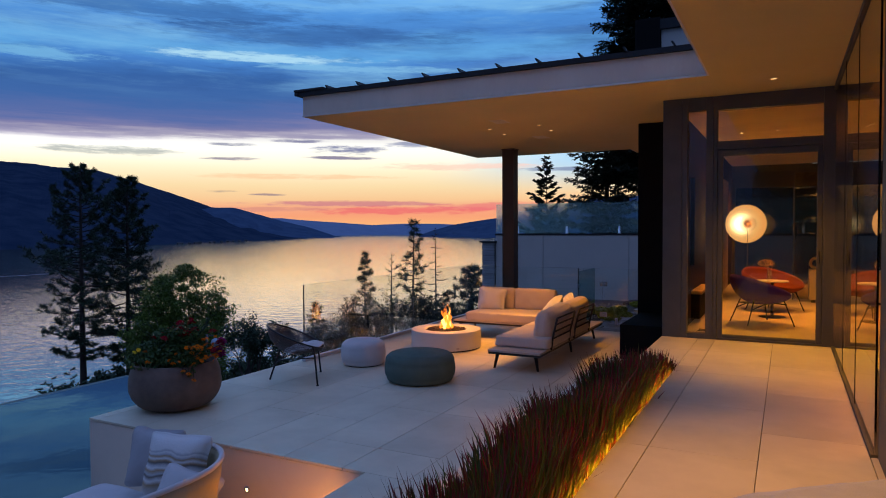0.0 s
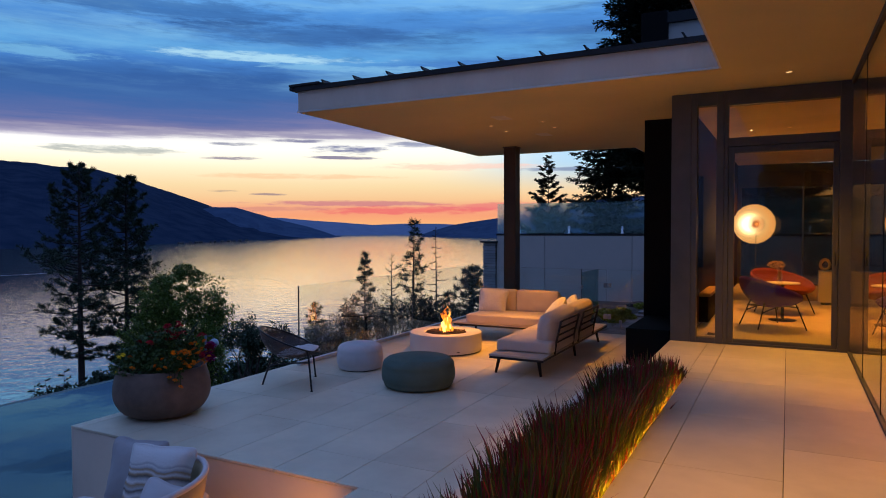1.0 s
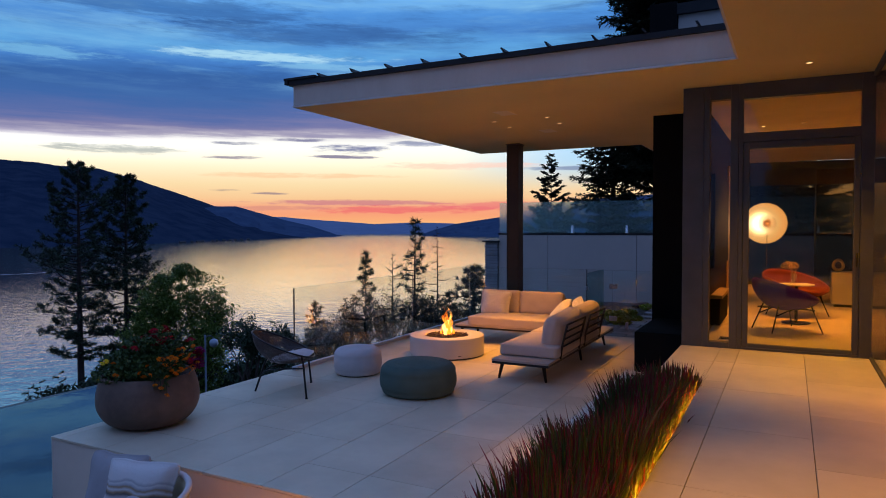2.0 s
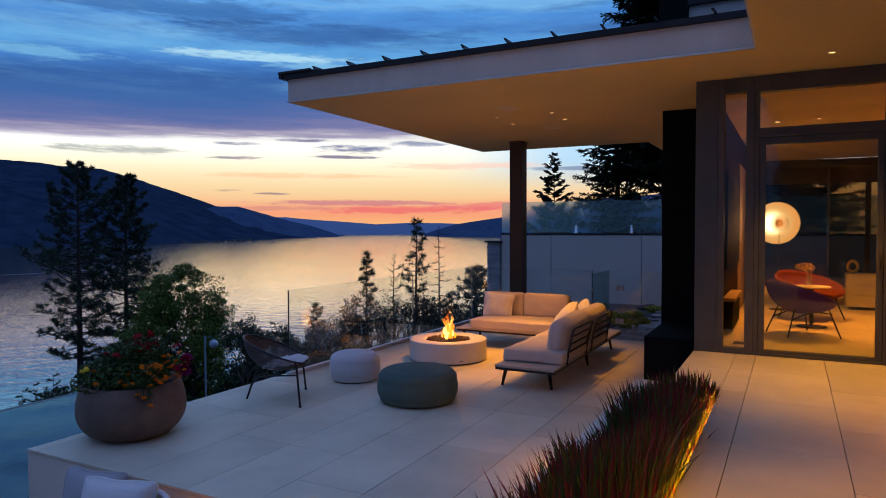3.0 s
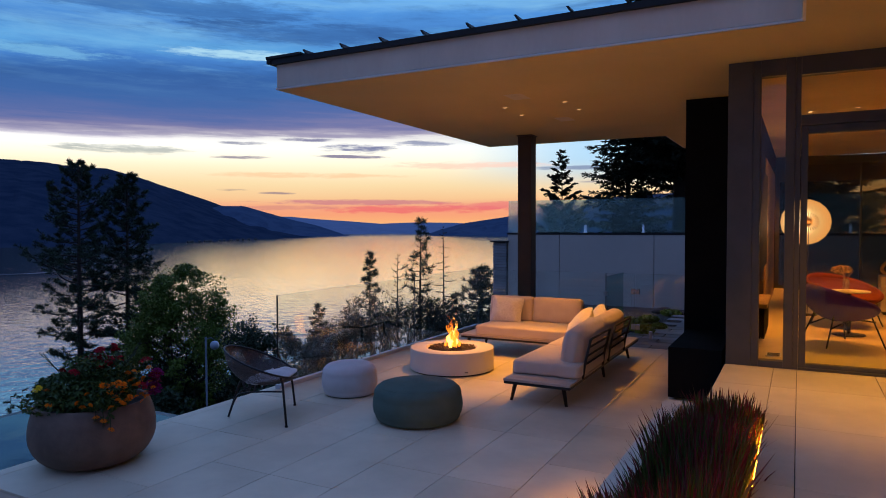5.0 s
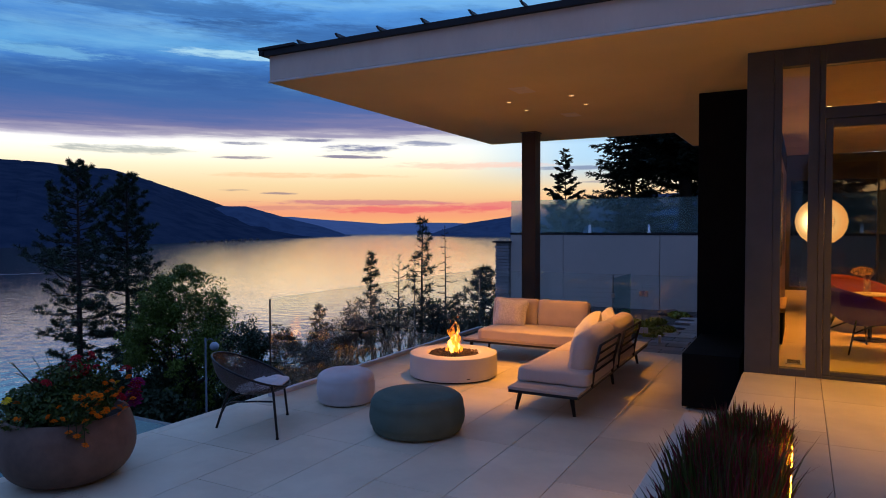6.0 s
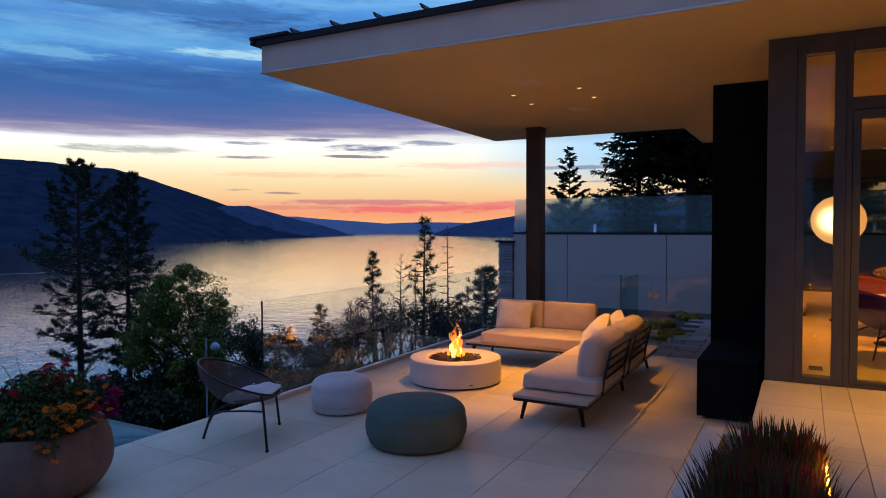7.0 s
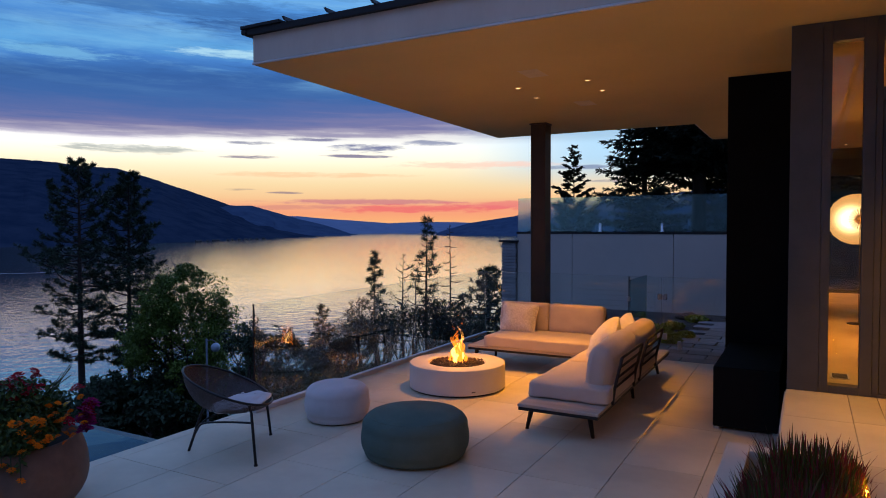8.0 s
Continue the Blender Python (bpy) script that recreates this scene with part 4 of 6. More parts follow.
pillow("square cream pillow with a fine speckled pattern", (0.51, 0.13, 0.43), pose(-4.265, 10.09, 0.615, -19, 3, 4), 11)
pillow("plain cream pillow leaning in the sofa corner", (0.15, 0.58, 0.46), pose(-2.80, 8.98, 0.612, 0, 40, 22) @ pose(0, 0, 0, 18), 12)
pillow("fringed cream pillow leaning in the sofa corner", (0.13, 0.46, 0.42), pose(-2.69, 9.42, 0.632, 0, 30, 30) @ pose(0, 0, 0, 14), 13)

# fire pit
pit = thing("fire_pit", "round white concrete fire pit with dark lava rock", "fire pit", pose(-4.40, 8.52, 0))
R = 0.555
shell_bowl = part("bowl", lathe([(R - 0.03, 0.022), (R - 0.004, 0.022), (R, 0.026), (R, 0.030), (R, 0.284), (R, 0.290), (R - 0.002, 0.296), (R - 0.007, 0.2985), (R - 0.015, 0.299), (0.350, 0.299), (0.343, 0.298), (0.332, 0.290), (0.328, 0.22), (0.0, 0.22)], 96), M["concrete"], pit)
part("plinth", lathe([(0.0, 0.021), (R - 0.035, 0.021), (R - 0.035, 0.0)], 64), M["dark_metal"], pit)
part("badge", shifted(block(-0.022, 0.022, -0.003, 0.003, -0.005, 0.005), pose(0.40, -0.384, 0.060, 0, 0, 46.2)), M["dark_metal"], shell_bowl, "small dark metal badge")
stones = bmesh.new()
r = random.Random(5)
for _ in range(900):
    a, d = r.uniform(0, 6.283), 0.318 * math.sqrt(r.random())
    m = Matrix.Translation((d * math.cos(a), d * math.sin(a), 0.262 + r.uniform(0, 0.030) + 0.014 * (1 - d / 0.318))) @ Euler((r.uniform(0, 6), r.uniform(0, 6), 0)).to_matrix().to_4x4()
    bmesh.ops.create_icosphere(stones, subdivisions=1, radius=r.uniform(0.009, 0.018), matrix=m @ Matrix.Diagonal((1, r.uniform(0.6, 1), r.uniform(0.5, 0.9), 1)))
tagged(part("lava_rock", stones, M["lava"], pit), kind="stuff")


def flame_paint(name, cool, hot, low, high, thin):
    """Burning gas: glowing shreds with clear gaps that widen towards the tips."""
    m = bpy.data.materials.new(name)
    m.use_nodes = True
    n = Nodes(m.node_tree)
    place = n.add("ShaderNodeNewGeometry").outputs["Position"]
    tall = n.add("ShaderNodeSeparateXYZ", {0: place}).outputs[2]
    drawn = n.add("ShaderNodeVectorMath", {0: place, 1: (1.0, 1.0, 0.5)}, operation="MULTIPLY").outputs[0]
    flick = n.noise(drawn, 26, 3.0, 0.6, 1.6)
    heat = n.math("ADD", n.step(tall, 0.28, 0.76, 1.0, 0.15), n.math("MULTIPLY", n.math("SUBTRACT", flick, 0.5), 1.9), clamp=True)
    shade = n.mix(heat, (*cool, 1), (*hot, 1))
    lit = n.add("ShaderNodeEmission", {"Color": shade, "Strength": n.step(heat, 0.0, 1.0, low, high)}).outputs[0]
    clear = n.add("ShaderNodeBsdfTransparent").outputs[0]
    cover = n.step(n.math("ADD", flick, n.step(tall, 0.30, 0.78, 0.16, -0.12)), thin, thin + 0.14)
    n.add("ShaderNodeOutputMaterial", {0: n.add("ShaderNodeMixShader", {0: cover, 1: clear, 2: lit}).outputs[0]})
    return m


M["flame"] = flame_paint("flame", (1.0, 0.11, 0.005), (1.0, 0.26, 0.02), 0.8, 2.4, 0.48)
M["flame_core"] = flame_paint("flame_core", (1.0, 0.27, 0.02), (1.0, 0.47, 0.10), 1.7, 4.4, 0.47)


def tongue(fx, fy, base, tall, fat, bend, mat):
    """One licking tongue of fire, twisted and drawn to a point."""
    bm = bmesh.new()
    rings = []
    for k in range(17):
        s = k / 16
        sway = fat * 1.5 * math.sin(s * 7.5 + bend) * s + 0.02 * s * math.sin(bend * 3)
        c = Vector((fx + sway, fy + fat * 0.9 * math.cos(s * 6.2 + bend) * s, base + tall * s))
        wide = fat * (math.sin(math.pi * min(1, s * 0.78 + 0.22)) ** 0.9) * (1 - 0.45 * s) * (1 + 0.28 * math.sin(11 * s + bend * 2)) + 0.0008
        rings.append([bm.verts.new(c + Vector((wide * (1 + 0.3 * math.sin(3 * q + k * 0.7)) * math.cos(q), wide * 0.75 * math.sin(q), 0))) for q in [2 * math.pi * j / 10 for j in range(10)]])
    for a, b in zip(rings, rings[1:]):
        for j in range(10):
            bm.faces.new((a[j], a[(j + 1) % 10], b[(j + 1) % 10], b[j])).smooth = True
    part("flame", bm, mat, pit, "bright orange flame").visible_shadow = False


r = random.Random(21)
for fx, fy, base, tall, fat, mat in [(0.01, 0.0, 0.285, 0.53, 0.048, "flame"), (-0.045, 0.02, 0.285, 0.30, 0.040, "flame"), (0.055, -0.02, 0.285, 0.37, 0.038, "flame"), (0.02, 0.02, 0.285, 0.46, 0.034, "flame_core"), (-0.015, -0.02, 0.285, 0.27, 0.034, "flame_core"), (0.045, 0.01, 0.285, 0.22, 0.028, "flame_core"),
                                     (0.09, 0.03, 0.285, 0.15, 0.020, "flame"), (-0.085, -0.01, 0.285, 0.12, 0.020, "flame"), (0.0, -0.045, 0.285, 0.14, 0.026, "flame_core"), (-0.045, 0.0, 0.66, 0.13, 0.014, "flame"), (0.05, 0.01, 0.72, 0.10, 0.012, "flame"), (0.01, 0.0, 0.83, 0.06, 0.008, "flame")]:
    tongue(fx, fy, base, tall, fat * 0.85, r.uniform(0, 6.28), M[mat])

# ottomans
def ottoman(label, r, h, m, material):
    ob = thing("ottoman", label, "ottoman", m, "round ottomans")
    prof = [(0.0, 0.012), (r * 0.86, 0.012)]
    for k in range(1, 8):
        a = math.pi / 2 * k / 7
        prof.append((r * (0.86 + 0.085 * math.sin(a)), 0.012 + 0.055 * (1 - math.cos(a))))
    for k in range(1, 9):
        a = k / 9
        prof.append((r * (0.945 + 0.055 * math.sin(math.pi * (0.12 + 0.80 * a) )), 0.067 + (h - 0.185) * a))
    edge = prof[-1][0]
    for k in range(0, 10):
        a = math.pi / 2 * k / 9
        prof.append((edge - 0.125 * (1 - math.cos(a)), h - 0.118 + 0.096 * math.sin(a)))
    for k in range(1, 7):
        a = k / 6
        prof.append(((edge - 0.125) * (1 - a), h - 0.022 + 0.022 * math.sin(math.pi / 2 * a)))
    cover = part("cover", lathe(prof, 72), material, ob)
    ring = [((r - 0.066) * math.cos(q), (r - 0.066) * math.sin(q), h - 0.0395) for q in [2 * math.pi * k / 72 for k in range(72)]]
    part("piping", tube(bmesh.new(), ring, 0.0022, 6, closed=True), material, cover, "stitched seam round the top")
    part("base", lathe([(0.0, 0.030), (r * 0.80, 0.030), (r * 0.80, 0.0), (0.0, 0.0)], 48), M["dark_metal"], ob)
    return ob


ottoman("large round sage green upholstered ottoman", 0.445, 0.380, pose(-3.640, 6.318, 0), M["green"])
ottoman("small round pale fabric pouf", 0.315, 0.372, pose(-4.840, 6.83, 0), M["pouf"])

# three-legged tub chair
chair = thing("tub_chair", "dark woven tub chair with a pale round seat cushion", "chair", pose(-5.078, 5.631, 0, 0, 0, 35))


def shell(rx, ry, z_mid, slope, depth, rows=14, cols=56):
    """A tilted bowl: its rim is high at the back (local -x) and low in front."""
    verts, rings = [], []
    for j in range(rows + 1):
        s = j / rows
        a = s * math.pi / 2
        ring = []
        for i in range(cols):
            q = 2 * math.pi * i / cols
            grow = math.sin(a) ** 0.75
            x, y = rx * grow * math.cos(q), ry * grow * math.sin(q)
            rim = z_mid - slope * math.cos(q)
            floor_z = z_mid - depth
            z = floor_z + (rim - floor_z) * (1 - math.cos(a)) ** 0.8
            ring.append((x - 0.03, y, z))
        rings.append(ring)
    return rings


rings = [[(x + 0.055, y + 0.012, z) for x, y, z in ring] for ring in shell(0.352, 0.372, 0.556, 0.152, 0.225)]
weave = bmesh.new()
grid = [[weave.verts.new(p) for p in ring] for ring in rings[1:]]
for a, b in zip(grid, grid[1:]):
    for i in range(len(a)):
        j = (i + 1) % len(a)
        weave.faces.new((a[i], a[j], b[j], b[i])).smooth = True
weave.faces.new(grid[0][::-1])
def net_paint():
    m = bpy.data.materials.new("open_weave")
    m.use_nodes = True
    n = Nodes(m.node_tree)
    place = n.add("ShaderNodeTexCoord").outputs["Object"]
    p = n.add("ShaderNodeSeparateXYZ", {0: place})
    q = n.math("ARCTAN2", p.outputs[1], p.outputs[0])
    rib = n.math("SINE", n.math("MULTIPLY", q, 300.0))
    cross = n.math("SINE", n.math("MULTIPLY", p.outputs[2], 900.0))
    hole = n.math("MULTIPLY", n.step(rib, -0.1, 0.3), n.step(cross, -0.4, 0.2))
    skin = n.add("ShaderNodeBsdfPrincipled", {"Base Color": n.mix(n.noise(place, 30, 2.0), (0.085, 0.058, 0.050, 1), (0.055, 0.038, 0.034, 1)), "Roughness": 0.65}).outputs[0]
    clear = n.add("ShaderNodeBsdfTransparent").outputs[0]
    n.add("ShaderNodeOutputMaterial", {0: n.add("ShaderNodeMixShader", {0: n.math("MULTIPLY", hole, 0.9), 1: skin, 2: clear}).outputs[0]})
    return m


M["net"] = net_paint()
part("shell", weave, M["net"], chair, "open dark woven shell")
rim = bmesh.new()
tube(rim, rings[-1], 0.010, 8, closed=True)
part("rim", rim, M["dark_metal"], chair)
pad = soft("seat_cushion", chair, (0.50, 0.50, 0.065), pose(0.125, 0.01, 0.408, 0, -9, 0), M["pouf"], "pale quilted seat cushion", seed=15, radius=0.24, puff=0.022, cuts=16, wrinkle=0.016)
for x, y in [(0.0, 0.0), (0.13, 0.0), (-0.13, 0.0), (0.0, 0.13), (0.0, -0.13)]:
    part("button", shifted(lathe([(0.0, 0.004), (0.010, 0.002), (0.013, -0.004), (0.0, -0.006)], 10), pose(0.125, 0.01, 0.408, 0, -9, 0) @ pose(x, y, 0.048)), M["pouf"], pad, "fabric tufting button")
for x, y, bx, by in [(0.31, -0.39, 0.20, -0.24), (0.31, 0.39, 0.20, 0.24)]:
    bm = bmesh.new()
    tube(bm, [(bx + 0.055, y * 0.80, 0.455), (bx + 0.075, y * 0.90, 0.40), (x, y, 0.012)], 0.0115, 8)
    part("leg", bm, M["dark_metal"], chair)
    bm = bmesh.new()
    tube(bm, curve([(bx + 0.085, y * 0.94, 0.335), (0.02, y * 0.5, 0.30), (-0.18, y * 0.16, 0.25), (-0.262, 0.012 if y > 0 else -0.012, 0.13)]), 0.0085, 8)
    part("brace", bm, M["dark_metal"], chair)
    part("foot", shifted(lathe([(0.0, 0.0), (0.016, 0.0), (0.016, 0.012), (0.0, 0.014)], 12), pose(x, y, 0)), M["dark_metal"], chair)
bm = bmesh.new()
tube(bm, [(-0.16, 0, 0.40), (-0.20, 0, 0.31), (-0.30, 0, 0.012)], 0.0115, 8)
part("leg", bm, M["dark_metal"], chair)

# flower bowl
bowl = thing("flower_pot", "big round brown-grey pot of mixed red and orange flowers", "flower pot", pose(-5.405, 4.085, 0))
prof = [(0.0, 0.0), (0.235, 0.0), (0.262, 0.006)]
for k in range(1, 15):
    a = k / 14
    prof.append((0.262 + 0.208 * math.sin(a * math.pi * 0.5) ** 0.9, 0.006 + 0.250 * (1 - math.cos(a * math.pi * 0.5)) ** 0.85))
for k in range(1, 10):
    a = k / 9
    prof.append((0.470 - 0.052 * a ** 2.0, 0.256 + 0.236 * a))
prof += [(0.414, 0.4965), (0.406, 0.498), (0.398, 0.4955), (0.394, 0.488), (0.40, 0.42), (0.0, 0.41)]
part("pot", lathe(prof, 72), M["pot"], bowl)
part("soil", shifted(lathe([(0.0, 0.425), (0.395, 0.425)], 32), Matrix.Identity(4)), M["soil"], bowl)


def leaf_cloud(r, count, centre, spread, size, droop=0.0, shell_bias=0.5):
    verts, faces = [], []
    for _ in range(count):
        while True:
            d = Vector((r.uniform(-1, 1), r.uniform(-1, 1), r.uniform(-1, 1)))
            if 0.05 < d.length < 1:
                break
        d = d.normalized() * d.length ** shell_bias
        c = Vector((centre[0] + d.x * spread[0], centre[1] + d.y * spread[1], centre[2] + d.z * spread[2]))
        s = size * r.uniform(0.6, 1.3)
        m = Euler((r.uniform(-1.2, 1.2), r.uniform(-1.2, 1.2), r.uniform(0, 6.28))).to_matrix()
        b = len(verts)
        for q in ((-0.5, 0, 0), (0.0, 0.28, 0.06), (0.55, 0, -0.02), (0.0, -0.28, 0.06)):
            p = c + m @ (Vector(q) * s)
            verts.append((p.x, p.y, p.z))
        faces.append((b, b + 1, b + 2, b + 3))
    return verts, faces


r = random.Random(31)
v, f = [], []
for cx, cy, cz, sx, sz, n in [(-0.12, 0.02, 0.72, 0.20, 0.12, 260), (0.0, 0.0, 0.61, 0.36, 0.16, 900), (-0.22, -0.1, 0.58, 0.24, 0.13, 420), (0.22, -0.08, 0.58, 0.25, 0.14, 420), (0.08, 0.04, 0.76, 0.24, 0.13, 360), (-0.05, -0.25, 0.54, 0.28, 0.10, 300), (0.36, -0.16, 0.47, 0.09, 0.13, 80)]:
    a, b = leaf_cloud(r, int(n * 2.6), (cx, cy, cz), (sx, sx, sz), 0.038)
    f += [tuple(i + len(v) for i in q) for q in b]
    v += a
tagged(loose("foliage", v, f, M["potleaf"], bowl), kind="stuff")


def flower(colour_mat, where, size, petals=8):
    verts, faces = [], []
    m = Euler((r.uniform(-0.9, 0.4), r.uniform(-0.6, 0.6), r.uniform(0, 6.28))).to_matrix()
    for ring, (lift, grow) in enumerate([(0.0, 1.0), (0.25, 0.72), (0.45, 0.42)]):
        for k in range(petals):
            q = 2 * math.pi * (k + 0.5 * ring) / petals
            b = len(verts)
            for rad, off, z in ((0.10, 0, 0), (0.75, -0.30, 0.12), (1.0, 0, 0.05), (0.75, 0.30, 0.12)):
                p = Vector((rad * grow * math.cos(q + off), rad * grow * math.sin(q + off), z + lift)) * size
                p = m @ p + Vector(where)
                verts.append((p.x, p.y, p.z))
            faces.append((b, b + 1, b + 2, b + 3))
    return loose("flower", verts, faces, colour_mat, bowl)


M["petal_red"] = pbr("crimson_petals", (0.34, 0.007, 0.014), 0.7, second=(0.24, 0.005, 0.018), spec=0.08, scale=20, bump=0)
M["petal_orange"] = pbr("orange_petals", (0.78, 0.21, 0.008), 0.7, second=(0.66, 0.14, 0.006), spec=0.08, scale=20, bump=0)
M["petal_yellow"] = pbr("yellow_petals", (0.90, 0.62, 0.03), 0.7, spec=0.08, scale=20, bump=0)
M["petal_plum"] = pbr("plum_petals", (0.22, 0.008, 0.085), 0.7, spec=0.08, scale=20, bump=0)
spots = []
for _ in range(34):
    a = r.gauss(-0.95, 0.36)
    h = r.random()
    d = 0.50 - 0.16 * h
    spots.append(("petal_orange", (d * math.cos(a), d * math.sin(a), 0.50 + 0.24 * h), r.uniform(0.022, 0.034)))
for _ in range(8):
    a = r.uniform(-2.9, 0.3)
    d = r.uniform(0.36, 0.50)
    spots.append(("petal_orange", (d * math.cos(a), d * math.sin(a), r.uniform(0.52, 0.72)), r.uniform(0.022, 0.034)))
for _ in range(9):
    a, d = r.uniform(0, 6.28), 0.24 * math.sqrt(r.random())
    spots.append(("petal_red", (d * math.cos(a), d * math.sin(a), r.uniform(0.76, 0.84)), r.uniform(0.035, 0.055)))
for _ in range(8):
    a = r.gauss(0.0, 0.40)
    spots.append(("petal_plum" if r.random() < 0.5 else "petal_red", (0.47 * math.cos(a), 0.47 * math.sin(a), r.uniform(0.52, 0.70)), r.uniform(0.05, 0.07)))
for x, y, z, s in [(-0.02, 0.10, 0.80, 0.06), (0.04, 0.02, 0.83, 0.05), (-0.08, 0.05, 0.79, 0.045), (0.36, 0.10, 0.76, 0.055), (0.33, -0.12, 0.60, 0.05), (0.10, 0.05, 0.78, 0.04), (0.42, -0.02, 0.64, 0.05)]:
    spots.append(("petal_red", (x * 1.1, y * 1.1, z), s * 1.1))
for x, y, z, s in [(0.40, 0.0, 0.58, 0.055), (0.44, 0.06, 0.66, 0.05), (0.38, 0.08, 0.52, 0.045)]:
    spots.append(("petal_plum", (x * 1.1, y * 1.1, z), s * 1.3))
for x, y, z, s in [(0.46, 0.10, 0.66, 0.035), (0.34, 0.02, 0.68, 0.03), (-0.40, -0.05, 0.62, 0.03), (-0.44, 0.0, 0.46, 0.035), (-0.36, -0.15, 0.66, 0.028)]:
    spots.append(("petal_yellow", (x, y, z), s))
TRAIL = [(0.10, -0.470, 0.43), (0.15, -0.478, 0.36), (0.05, -0.465, 0.46)]
for x, y, z in TRAIL:
    spots.append(("petal_orange", (x, y, z), 0.030))
for _ in range(7):
    spots.append(("petal_red", (0.08 + r.gauss(0, 0.08), r.gauss(0, 0.09), 0.875 + r.gauss(0, 0.035)), r.uniform(0.04, 0.055)))
# turned so that the trailing blooms hang towards the walkway
spin = Matrix.Rotation(radians(52), 3, "Z")
for mat_name, where, size in spots:
    flower(M[mat_name], spin @ Vector(where), size)
for x, y, z in TRAIL:
    p0, p1 = spin @ Vector((x * 0.8, y * 0.80, 0.50)), spin @ Vector((x * 0.95, y * 0.97, 0.515))
    part("stem", tube(bmesh.new(), curve([p0, p1, spin @ Vector((x, y, z))], 5), 0.0035, 5), M["shrub"], bowl)
for k in range(16):
    a = r.uniform(0, 6.28)
    x, y = 0.3 * math.cos(a), 0.3 * math.sin(a)
    stem = bmesh.new()
    tube(stem, curve([(x * 0.5, y * 0.5, 0.6), (x * 0.9, y * 0.9, 0.78), (x * 1.25, y * 1.25, 0.86 + 0.08 * r.random())], 4), 0.003, 4)
    part("stem", stem, M["shrub"], bowl)

# glass balustrade and gate
RX = -5.70
rail = thing("glass_balustrade", "frameless clear glass balustrade in a metal floor channel", "balustrade")
part("channel", block(RX - 0.035, RX + 0.035, 6.58, 12.06, 0.002, 0.050, bevel=0.004), M["alu"], rail, "grey metal floor channel")
for y0, y1 in [(6.60, 9.722), (9.742, 12.06)]:
    pane("pane", block(RX - 0.006, RX + 0.006, y0, y1, 0.03, 1.10, bevel=0.002), rail)
part("edge_strip", block(RX - 0.007, RX + 0.007, 9.724, 9.740, 0.086, 1.10), M["dark_metal"], rail)
part("edge_strip", block(RX - 0.007, RX + 0.007, 6.588, 6.598, 0.086, 1.10), M["dark_metal"], rail)
FY = 12.08
fence = thing("glass_fence", "clear glass pool fence behind the sofa", "glass fence")
for x0, x1 in [(RX + 0.012, -3.26), (-2.74, -1.62)]:
    pane("pane", block(x0, x1, FY - 0.006, FY + 0.006, 0.05, 1.09, bevel=0.002), fence)
for x in (-5.2, -4.2, -3.45, -2.5, -1.85):
    part("spigot", block(x - 0.025, x + 0.025, FY - 0.03, FY + 0.03, 0.0, 0.13, bevel=0.006), M["chrome"], fence)
side = thing("glass_fence", "short glass return panel behind the gate", "glass fence")
pane("pane", block(-3.262, -3.250, FY + 0.02, 13.36, 0.0, 1.02, bevel=0.002), side, material=M["teal"])
for y in (12.4, 13.05):
    part("spigot", block(-3.281, -3.231, y - 0.025, y + 0.025, -0.045, 0.11, bevel=0.006), M["chrome"], side)
gate = thing("glass_gate", "frameless glass gate with square steel hinges", "gate")
leaf = pane("pane", block(-3.245, -2.765, FY - 0.006, FY + 0.006, 0.05, 1.09, bevel=0.002), gate)
for z in (0.19, 0.79):
    for x in (-2.79, -2.715):
        part("hinge", block(x - 0.032, x + 0.032, FY - 0.022, FY + 0.022, z - 0.045, z + 0.045, bevel=0.004), M["chrome"], leaf, "square steel hinge plate")
part("latch", block(-3.285, -3.225, FY - 0.025, FY + 0.025, 0.70, 0.77, bevel=0.004), M["chrome"], leaf, "steel latch block")
part("edge_strip", block(-3.258, -3.247, FY - 0.008, FY + 0.008, 0.05, 1.09), M["dark_metal"], gate)

# ---- yard behind the fence, neighbour's wall ----
yard = setting("yard_paving", block(-5.75, 6.3, EDGE_N + 0.002, 16.8, -1.9, -0.045), M["soil"], "dark planted bed with grey concrete pavers", "yard")
NY = 21.0
nwall = thing("wall_north", "grey panelled boundary wall with a frosted glass screen", "wall", kind="structure")
JOINTS = [-8.80, -7.03, -4.12, -1.21, 1.70, 4.61, 7.5]
for a, b in zip(JOINTS, JOINTS[1:]):
    part("panel", block(a + 0.008, b - 0.008, NY, NY + 0.12, -2.2, 1.62, bevel=0.004), M["wall"], nwall)
part("backing", block(-8.78, 7.5, NY + 0.121, NY + 0.25, -2.2, 1.60), M["grout"], nwall)
part("coping", block(-8.82, 7.52, NY - 0.01, NY + 0.27, 1.622, 1.680), M["dark_metal"], nwall)
screen = thing("glass_screen", "frosted teal glass screen on the boundary wall", "glass screen")
PANES = [-8.80, -5.33, -1.86, 1.61, 5.08, 7.4]
for a, b in zip(PANES, PANES[1:]):
    pane("pane", block(a + 0.01, b - 0.01, NY + 0.06, NY + 0.072, 1.70, 2.72), screen, material=M["frosted"])
for k in range(8):
    x = -7.96 + 1.762 * k
    post = lathe([(0.0, 0.0), (0.062, 0.0), (0.062, 0.018), (0.040, 0.024), (0.040, 0.235), (0.034, 0.250), (0.0, 0.252)], 20)
    part("clip", shifted(post, pose(x, NY + 0.035, 1.681)), M["chrome"], screen)
ncol = thing("stone_pier", "slim stacked-stone pier with a dark cap", "pier", pose(-9.06, 21.15, 0))
part("core", block(-0.20, 0.20, -0.20, 0.20, -3.0, 1.36), M["grout"], ncol)
